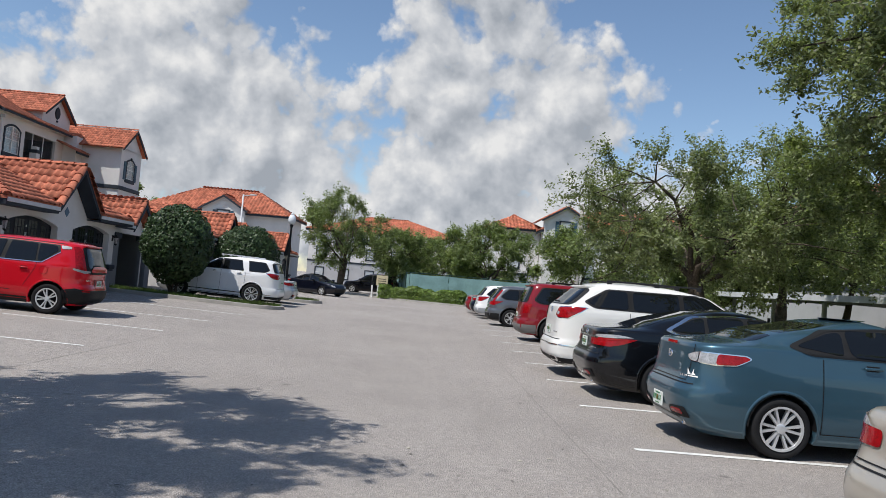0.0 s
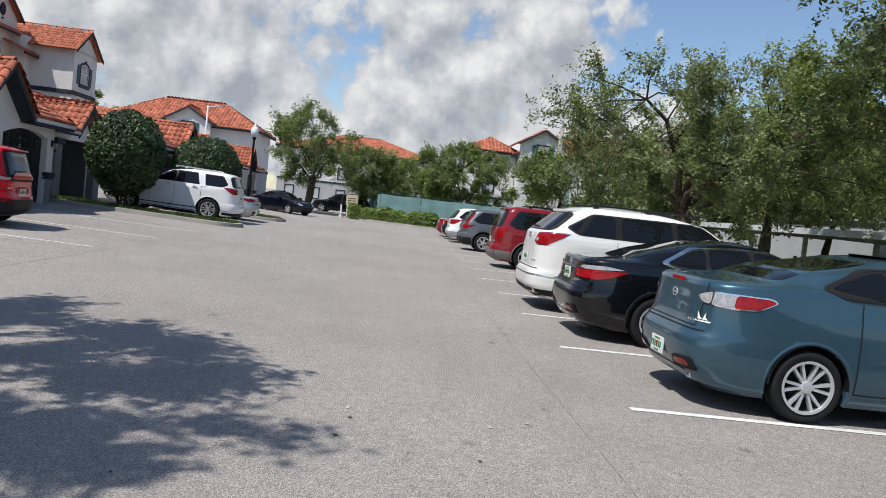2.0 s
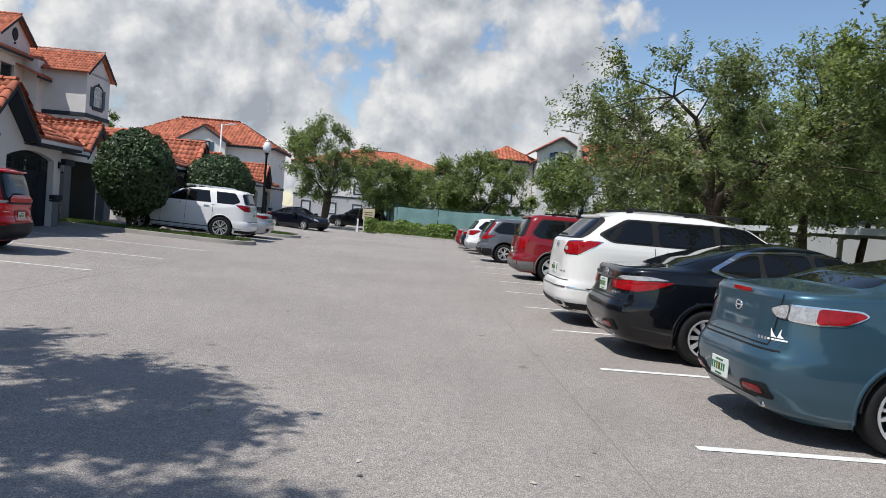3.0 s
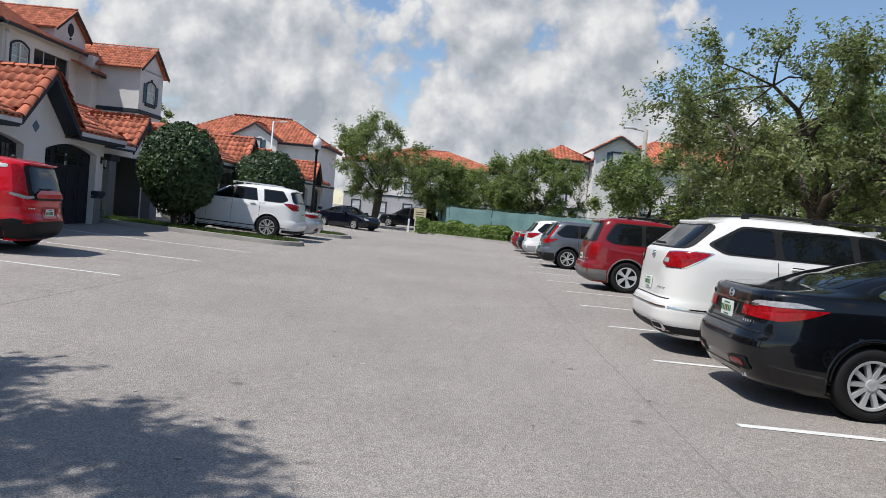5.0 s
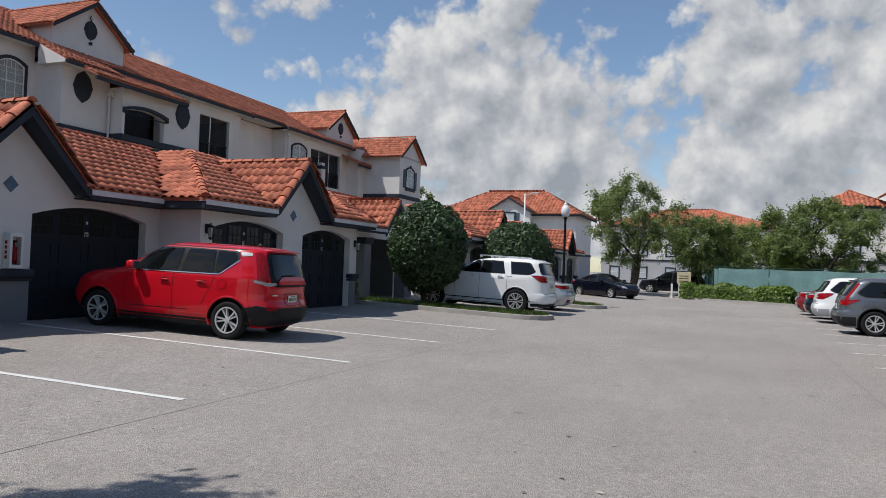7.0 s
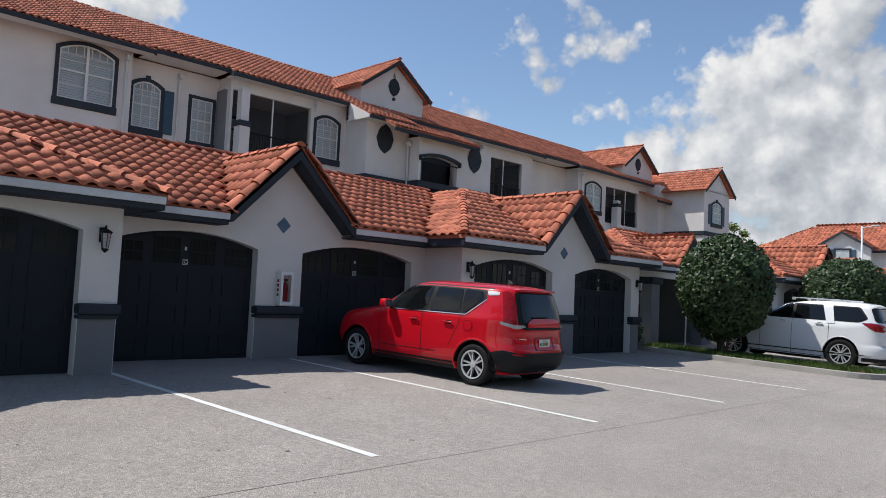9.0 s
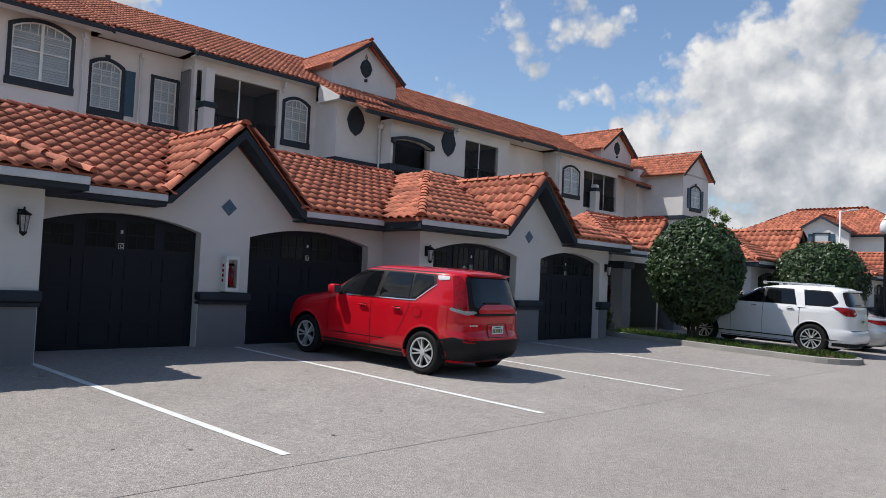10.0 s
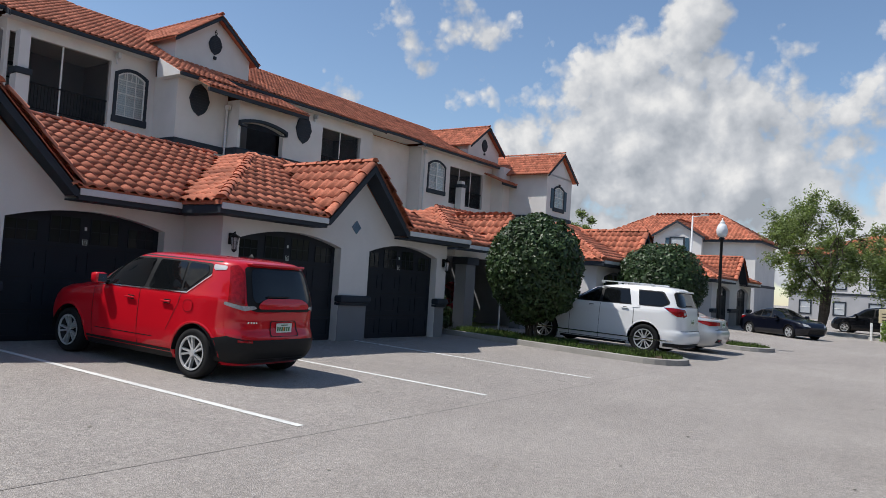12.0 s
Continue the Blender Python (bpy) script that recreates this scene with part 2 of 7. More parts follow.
M["asphalt"] = asphalt()
M["seam"] = mat("asphalt_seam", (0.29, 0.266, 0.245), 0.9, var=0.2, scale=4, fine=60, bump=0.5)
M["lawn"] = mat("lawn", (0.17, 0.20, 0.075), 0.95, var=0.25, scale=0.4, fine=12, bump=0.6)


# ---- mesh helpers ----
def mesh_of(name, verts, faces, material, smooth=False):
    me = bpy.data.meshes.new(name)
    me.from_pydata([tuple(v) for v in verts], [], [tuple(f) for f in faces])
    me.materials.append(material)
    if smooth:
        me.polygons.foreach_set("use_smooth", [True] * len(me.polygons))
    me.update()
    return me


def obj(name, me, parent=None, label=""):
    ob = new(name, me)
    if parent is not None:
        ob.parent = parent
    if label:
        ob["label"] = label
    return ob


def part(name, bm, material, parent, label="", smooth=False):
    me = bpy.data.meshes.new(name)
    bmesh.ops.recalc_face_normals(bm, faces=bm.faces)
    bm.to_mesh(me)
    bm.free()
    me.materials.append(material)
    if smooth:
        me.polygons.foreach_set("use_smooth", [True] * len(me.polygons))
    return obj(name, me, parent, label)


def thing(name, x, y, z, rz=0, label="", category="", group="", kind=""):
    ob = new(name)
    ob.matrix_basis = pose(x, y, z, 0, 0, rz)
    ob.empty_display_size = 0.2
    return tagged(ob, label, category, group, kind)


def add_box(bm, lo, hi, bevel=0.0):
    cx = [(a + b) / 2 for a, b in zip(lo, hi)]
    sz = [abs(b - a) for a, b in zip(lo, hi)]
    r = bmesh.ops.create_cube(bm, size=1.0, matrix=Matrix.Translation(cx) @ Matrix.Diagonal((*sz, 1)))
    if bevel:
        es = list({e for v in r["verts"] for e in v.link_edges})
        bmesh.ops.bevel(bm, geom=es, offset=min(bevel, min(sz) * 0.4), segments=2, affect="EDGES", profile=0.6)
    return bm


def box(name, lo, hi, material, parent=None, bevel=0.0, label=""):
    return part(name, add_box(bmesh.new(), lo, hi, bevel), material, parent, label)


def add_tube(bm, p, q, r0, r1, n=8):
    p, q = Vector(p), Vector(q)
    d = q - p
    m = Matrix.Translation((p + q) / 2) @ d.to_track_quat("Z", "Y").to_matrix().to_4x4()
    bmesh.ops.create_cone(bm, cap_ends=True, segments=n, radius1=r0, radius2=r1, depth=d.length, matrix=m)
    return bm


def lathe(bm, prof, n=24, m=Matrix(), ends=True):
    """Turn a profile of (radius, height) round z."""
    rings = []
    for r, h in prof:
        rings.append([bm.verts.new(m @ Vector((r * math.cos(2 * math.pi * i / n), r * math.sin(2 * math.pi * i / n), h))) for i in range(n)])
    for a, b in zip(rings, rings[1:]):
        for i in range(n):
            bm.faces.new((a[i], a[(i + 1) % n], b[(i + 1) % n], b[i]))
    if ends:
        bm.faces.new(rings[0])
        bm.faces.new(rings[-1])
    return bm


def plate_with_holes(outline, holes, thick, to3d):
    """A wall: an outline with holes in (s, z), filled and given thickness along d; to3d maps (s, z, d) to the world."""
    bm = bmesh.new()
    edges = []
    for loop in [outline] + holes:
        vs = [bm.verts.new((s, z, 0)) for s, z in loop]
        edges += [bm.edges.new((a, b)) for a, b in zip(vs, vs[1:] + vs[:1])]
    bmesh.ops.triangle_fill(bm, use_beauty=True, use_dissolve=False, edges=edges)
    ext = bmesh.ops.extrude_face_region(bm, geom=list(bm.faces))
    for v in ext["geom"]:
        if isinstance(v, bmesh.types.BMVert):
            v.co.z = thick
    for v in bm.verts:
        v.co = Vector(to3d(v.co.x, v.co.y, v.co.z))
    return bm


def arch(s0, s1, z0, zs, rise, n=12):
    """An opening with a flat-arched head: the jambs rise to zs, the crown stands rise higher."""
    w = s1 - s0
    pts = [(s0, z0), (s1, z0)]
    if rise <= 0:
        return pts + [(s1, zs), (s0, zs)]
    for i in range(n + 1):
        u = i / n
        pts.append((s1 - w * u, zs + rise * (1 - (2 * u - 1) ** 2)))
    return pts


def grow(loop, d):
    """The loop moved outwards by d."""
    c = (sum(p[0] for p in loop) / len(loop), sum(p[1] for p in loop) / len(loop))
    xs, ys = [p[0] for p in loop], [p[1] for p in loop]
    kx, ky = 1 + 2 * d / (max(xs) - min(xs)), 1 + 2 * d / (max(ys) - min(ys))
    mx, my = (max(xs) + min(xs)) / 2, (max(ys) + min(ys)) / 2
    return [(mx + (x - mx) * kx, my + (y - my) * ky) for x, y in loop]


def ring_plate(outer, inner, thick, to3d):
    bm = bmesh.new()
    n = len(outer)
    vs = [[bm.verts.new(Vector(to3d(s, z, d))) for s, z in loop] for loop, d in ((outer, 0), (inner, 0), (outer, thick), (inner, thick))]
    for i in range(n):
        j = (i + 1) % n
        for a, b in ((0, 1), (2, 3), (0, 2), (1, 3)):
            bm.faces.new((vs[a][i], vs[a][j], vs[b][j], vs[b][i]))
    return bm


# ---- ground ----
def apron(x, y):
    """Height of the paving: level on the drive, rising to the garages."""
    u = min(1.0, max(0.0, (-5.3 - x) / 7.1))
    return 0.22 * u


def build_ground():
    xs = [-3000, -400, -120, -60, -40, -30, -20] + [-12.4 + 0.71 * i for i in range(0, 11)] + [-4, -2, 0, 2, 4, 6, 8, 10, 14, 20, 40, 80, 160, 600, 3000]
    ys = [-3000, -600, -150, -60, -30, -15] + list(range(-10, 72, 4)) + [80, 100, 140, 200, 400, 1000, 4000]
    verts = [(x, y, apron(x, y)) for y in ys for x in xs]
    nx = len(xs)
    faces = [(j * nx + i, j * nx + i + 1, (j + 1) * nx + i + 1, (j + 1) * nx + i) for j in range(len(ys) - 1) for i in range(nx - 1)]
    tagged(obj("ground", mesh_of("ground", verts, faces, M["asphalt"])), "weathered grey asphalt of a sunlit car park", "ground", kind="structure")


build_ground()


def slope_strip(name, pts, material, h=0.005, label=""):
    """A thin painted strip along (x, y, half width) stations that follows the paving."""
    bm = bmesh.new()
    rows = []
    for (x0, y0), (x1, y1), w in pts:
        d = Vector((x1 - x0, y1 - y0, 0)).normalized()
        nrm = Vector((-d.y, d.x, 0)) * w
        n = max(2, int(math.hypot(x1 - x0, y1 - y0) / 0.4))
        prev = None
        for i in range(n + 1):
            p = Vector((x0 + (x1 - x0) * i / n, y0 + (y1 - y0) * i / n, 0))
            k = 1 + 0.06 * noise.noise(p * 3.0)
            a, b = p + nrm * k, p - nrm * k
            row = [bm.verts.new((a.x, a.y, apron(a.x, a.y) + h)), bm.verts.new((b.x, b.y, apron(b.x, b.y) + h))]
            if prev:
                bm.faces.new((prev[0], prev[1], row[1], row[0]))
            prev = row
    ob = part(name, bm, material, None)
    return tagged(ob, label, "road marking" if "marking" in name else "seam", kind="structure")


for i in range(-2, 5):
    y0 = 12.62 + 3.73 * (i - 1)
    slope_strip("road_marking", [((-12.2, y0 - 0.36), (-5.55, y0), 0.05)], M["line"], label="worn white parking bay line before the garages")
for i in range(-1, 12):
    y0 = 10.55 + 2.74 * (i - 2)
    slope_strip("road_marking", [((2.37, y0), (7.6, y0 - 0.05), 0.05)], M["line"], label="worn white parking bay line on the asphalt")
slope_strip("pavement_seam", [((-5.25, -12.0), (-5.2, 27.4), 0.006)], M["seam"], h=0.003, label="dark joint where the apron meets the drive")
slope_strip("pavement_seam", [((1.75, -12.0), (1.75, 48.0), 0.005)], M["seam"], h=0.003, label="dark joint along the parking bays")


def kerb_island(name, x0, x1, y0, y1, label):
    """A raised grass island with a concrete kerb and a rounded nose towards the drive."""
    isl = thing(name, 0, 0, 0, 0, label, "traffic island", kind="structure")
    r = (y1 - y0) / 2
    cy = (y0 + y1) / 2

    def loop(inset):
        pts = [(x0, y0 + inset)]
        for i in range(13):
            a = -math.pi / 2 + math.pi * i / 12
            pts.append((x1 - r + (r - inset) * math.cos(a), cy + (r - inset) * math.sin(a)))
        pts.append((x0, y1 - inset))
        return pts

    bm = bmesh.new()
    o, i_, = loop(0.0), loop(0.16)
    n = len(o)
    for a, b in ((0, 1),):
        lo = [bm.verts.new((x, y, apron(x, y) - 0.05)) for x, y in o]
        hi = [bm.verts.new((x, y, apron(x, y) + 0.13)) for x, y in grow(o, -0.02)]
        hi2 = [bm.verts.new((x, y, apron(x, y) + 0.14)) for x, y in i_]
        bt = [bm.verts.new((x, y, apron(x, y) + 0.02)) for x, y in i_]
        for A, B in ((lo, hi), (hi, hi2), (hi2, bt)):
            for k in range(n - 1):
                bm.faces.new((A[k], A[k + 1], B[k + 1], B[k]))
    part("kerb", bm, M["concrete"], isl, "worn concrete kerb")
    bm = bmesh.new()
    vs = [bm.verts.new((x, y, apron(x, y) + 0.115)) for x, y in i_]
    bm.faces.new(vs)
    bmesh.ops.triangulate(bm, faces=bm.faces)
    part("soil", bm, M["mulch"], isl)
    rng = random.Random(len(name) + int(x0 * 7 + y0))
    verts, faces = [], []
    for _ in range(9000):
        x, y = rng.uniform(x0, x1), rng.uniform(y0 + 0.17, y1 - 0.17)
        if x > x1 - r and math.hypot(x - x1 + r, y - cy) > r - 0.17:
            continue
        if noise.noise(Vector((x * 1.3, y * 1.3, 2))) < -0.25:
            continue
        h, a = rng.uniform(0.05, 0.14), rng.uniform(0, 6.28)
        z = apron(x, y) + 0.11
        k = len(verts)
        dx, dy = math.cos(a) * 0.012, math.sin(a) * 0.012
        lx, ly = rng.uniform(-0.06, 0.06), rng.uniform(-0.06, 0.06)
        verts += [(x - dx, y - dy, z), (x + dx, y + dy, z), (x + lx, y + ly, z + h)]
        faces.append((k, k + 1, k + 2))
    g = obj("grass", mesh_of("grass", verts, faces, M["grass"]), isl)
    g["kind"] = "stuff"
    return isl


kerb_island("island_near", -12.0, -5.25, 27.85, 29.9, "kerbed island with thin grass beside the garages")
kerb_island("island_far", -12.0, -5.0, 36.6, 38.9, "kerbed island with short grass and a street lamp")


# ---- tiled roofs ----
def tile_verts(w=0.25, ln=0.40):
    """One roof tile: an S-shaped pan and barrel, its lower edge lifted over the course below."""
    xs = [-0.5, -0.36, -0.22, -0.08, 0.08, 0.24, 0.40, 0.5]
    zs = [0.000, 0.030, 0.052, 0.056, 0.040, 0.010, 0.000, 0.002]
    v = [(x * w * 1.04, 0.0, z + 0.028) for x, z in zip(xs, zs)]
    v += [(x * w * 1.0, ln, z + 0.002) for x, z in zip(xs, zs)]
    v += [(x * w * 1.04, 0.004, z - 0.002) for x, z in zip(xs, zs)]
    n = len(xs)
    f = [(i, i + 1, n + i + 1, n + i) for i in range(n - 1)] + [(2 * n + i, 2 * n + i + 1, i + 1, i) for i in range(n - 1)]
    return np.array(v), np.array(f)


TV, TF = tile_verts()
TILE_MESH = mesh_of("roof_tile", TV, TF.tolist(), M["tile"], True)
CAP_V = [(0.11 * math.cos(a), 0, 0.085 * math.sin(a)) for a in [math.pi * i / 6 for i in range(7)]] + [(0.085 * math.cos(a), 0.42, 0.065 * math.sin(a) - 0.01) for a in [math.pi * i / 6 for i in range(7)]]
CAP_F = [(i, i + 1, 8 + i, 7 + i) for i in range(6)] + [tuple(range(7))]
CAP_MESH = mesh_of("cap_tile", CAP_V, CAP_F, M["tile"], True)


def inside(p, poly):
    c = False
    j = len(poly) - 1
    for i in range(len(poly)):
        if (poly[i][1] > p[1]) != (poly[j][1] > p[1]) and p[0] < (poly[j][0] - poly[i][0]) * (p[1] - poly[i][1]) / (poly[j][1] - poly[i][1]) + poly[i][0]:
            c = not c
        j = i
    return c


ROOF_RNG = random.Random(5)


def roof_plane(parent, pts, single=False, tiles=True, material=None, tw=0.25, course=0.34, thick=0.07):
    """A sloping roof: pts[0] to pts[1] is the eave. A slab with tiles laid in courses."""
    P = [Vector(p) for p in pts]
    u = (P[1] - P[0]).normalized()
    nrm = Vector((0, 0, 0))
    for a, b in zip(P, P[1:] + P[:1]):
        nrm += a.cross(b)
    nrm.normalize()
    if nrm.z < 0:
        nrm = -nrm
    v = nrm.cross(u)
    if v.z < 0:
        u, v = -u, -v
        org = P[1]
    else:
        org = P[0]
    bm = bmesh.new()
    top = [bm.verts.new(p) for p in P]
    bot = [bm.verts.new(p - Vector((0, 0, thick))) for p in P]
    bm.faces.new(top)
    bm.faces.new(bot)
    for i in range(len(P)):
        j = (i + 1) % len(P)
        bm.faces.new((top[i], top[j], bot[j], bot[i]))
    part("roof_deck", bm, material or M["tile"], parent)
    if not tiles:
        return
    q = [((p - org).dot(u), (p - org).dot(v)) for p in P]
    smin, smax = min(a for a, b in q), max(a for a, b in q)
    tmax = max(b for a, b in q)
    fr = Matrix((u, v, nrm)).transposed()
    allv, allf, count = [], [], 0
    t = -0.05
    while t < tmax:
        s = smin + tw * 0.5
        while s < smax:
            if inside((s, t + course * 0.5), q):
                p = org + u * (s + ROOF_RNG.uniform(-0.006, 0.006)) + v * (t + ROOF_RNG.uniform(-0.012, 0.012)) + nrm * 0.004
                lift = ROOF_RNG.uniform(-0.004, 0.004)
                if single:
                    ob = obj("roof_tile", TILE_MESH, parent)
                    ob.matrix_basis = Matrix.Translation(p) @ fr.to_4x4() @ pose(0, 0, 0, math.degrees(lift) - 0.6, 0, ROOF_RNG.uniform(-0.5, 0.5))
                else:
                    k = len(allv) * len(TV)
                    A = np.array(fr)
                    sc = TV * np.array((tw / 0.25, course / 0.34, tw / 0.25))
                    allv.append(sc @ A.T + np.array(p))
                    allf.append(TF + k)
            s += tw
        t += course
    if allv:
        ob = obj("roof_tiles", mesh_of("roof_tiles", np.concatenate(allv).tolist(), np.concatenate(allf).tolist(), M["tile"], True), parent)
        ob["kind"] = "stuff"


def caps(parent, a, b, step=0.36, k=1.0):
    """Ridge or hip caps from the low end a to the high end b."""
    a, b = Vector(a), Vector(b)
    d = b - a
    rot = d.to_track_quat("Y", "Z").to_matrix().to_4x4()
    for i in range(max(1, int(d.length / step))):
        ob = obj("cap_tile", CAP_MESH, parent)
        p = a + d * (i * step / d.length) + Vector((0, 0, 0.03))
        ob.matrix_basis = Matrix.Translation(p) @ rot @ pose(0, 0, 0, ROOF_RNG.uniform(-1, 1), 0, ROOF_RNG.uniform(-2, 2)) @ Matrix.Diagonal((k, 1, k, 1))


PITCH = 0.45
Z_EAVE = 2.86


# ---- garages ----
def door_leaf(parent, xf, y0, y1, z0, zs, rise, letter=""):
    """A sectional garage door set back in its arched opening, with panels, lights and a letter plate."""
    xd = xf - 0.20
    leaf = part("garage_door", plate_with_holes(arch(y0 - 0.02, y1 + 0.02, z0, zs + 0.02, rise), [], 0.05, lambda s, z, d: (xd - d, s, z)), M["door"], parent, "dark slate sectional garage door with raised panels")
    w = (y1 - y0)
    rows, cols = 4, 4
    hh = (zs + rise * 0.5 - z0) / rows
    for r in range(rows - 1):
        for c in range(cols):
            a, b = y0 + w * c / cols + 0.07, y0 + w * (c + 1) / cols - 0.07
            lo, hi = z0 + hh * r + 0.07, z0 + hh * (r + 1) - 0.07
            bm = ring_plate([(a, lo), (b, lo), (b, hi), (a, hi)], [(a + 0.05, lo + 0.05), (b - 0.05, lo + 0.05), (b - 0.05, hi - 0.05), (a + 0.05, hi - 0.05)], 0.014, lambda s, z, d: (xd + 0.016 - d, s, z))
            part("door_panel", bm, M["door"], leaf)
    for r in range(1, rows):
        box("panel_joint", (xd - 0.004, y0, z0 + hh * r - 0.006), (xd + 0.004, y1, z0 + hh * r + 0.006), M["plastic"], leaf)
    for c in range(cols):
        a, b = y0 + w * c / cols + 0.10, y0 + w * (c + 1) / cols - 0.10
        lo, hi = z0 + hh * 3 + 0.08, zs + rise * (0.62 if c in (1, 2) else 0.1) - 0.04
        box("door_light", (xd + 0.002, a, lo), (xd + 0.008, b, hi), M["glass"], leaf, 0.0, "dark glazed light")
        for k in range(4):
            yy = a + (b - a) * k / 3
            box("muntin", (xd + 0.006, yy - 0.008, lo), (xd + 0.016, yy + 0.008, hi), M["door"], leaf)
        box("muntin", (xd + 0.006, a, (lo + hi) / 2 - 0.008), (xd + 0.016, b, (lo + hi) / 2 + 0.008), M["door"], leaf)
    if letter:
        yc, zc = (y0 + y1) / 2, z0 + hh * 3 + 0.11
        box("letter_plate", (xd + 0.004, yc - 0.045, zc - 0.05), (xd + 0.012, yc + 0.045, zc + 0.05), M["plate"], leaf, 0.0, "small white plate with a dark letter")
        box("plate_field", (xd + 0.010, yc - 0.037, zc - 0.042), (xd + 0.0135, yc + 0.037, zc + 0.042), M["plastic"], leaf)
        word("letter", letter, (xd + 0.015, yc - 0.026, zc - 0.03), 0.085, M["plate"], leaf)
        box("door_number", (xd + 0.004, yc - 0.02, zc + 0.21), (xd + 0.012, yc + 0.02, zc + 0.27), M["plate"], leaf)
    return leaf


def word(name, text, at, size, material, parent=None, rot=(90, 0, 90), thick=0.002, align="LEFT"):
    cu = bpy.data.curves.new(name, "FONT")
    cu.body, cu.size, cu.extrude, cu.align_x = text, size, thick, align
    cu.materials.append(material)
    ob = new(name, cu)
    ob.matrix_basis = pose(*at, *rot)
    if parent is not None:
        ob.parent = parent
    return ob


def wall_lantern(x, y, z):
    t = thing("wall_lantern", x, y, z, 0, "black carriage lantern on the garage pier", "wall lamp", "garage lanterns")
    box("back_plate", (0, -0.05, -0.10), (0.025, 0.05, 0.12), M["iron"], t, 0.008)
    part("bracket", add_tube(add_tube(bmesh.new(), (0.02, 0, 0.06), (0.13, 0, 0.14), 0.012, 0.012), (0.13, 0, 0.14), (0.13, 0, 0.09), 0.012, 0.012), M["iron"], t)
    part("cap", lathe(bmesh.new(), [(0.02, 0.10), (0.10, 0.05), (0.085, 0.03), (0.0001, 0.03)], 8, m=Matrix.Translation((0.13, 0, 0))), M["iron"], t)
    part("lantern_glass", lathe(bmesh.new(), [(0.04, -0.19), (0.068, 0.03)], 6, m=Matrix.Translation((0.13, 0, 0))), M["clear_lens"], t, "pale lantern glass")
    for i in range(6):
        a = math.pi * i / 3
        part("lantern_bar", add_tube(bmesh.new(), (0.13 + 0.042 * math.cos(a), 0.042 * math.sin(a), -0.19), (0.13 + 0.072 * math.cos(a), 0.072 * math.sin(a), 0.04), 0.005, 0.005, 5), M["iron"], t)
    part("base", lathe(bmesh.new(), [(0.05, -0.19), (0.05, -0.21), (0.01, -0.25)], 8, m=Matrix.Translation((0.13, 0, 0))), M["iron"], t)
    return t


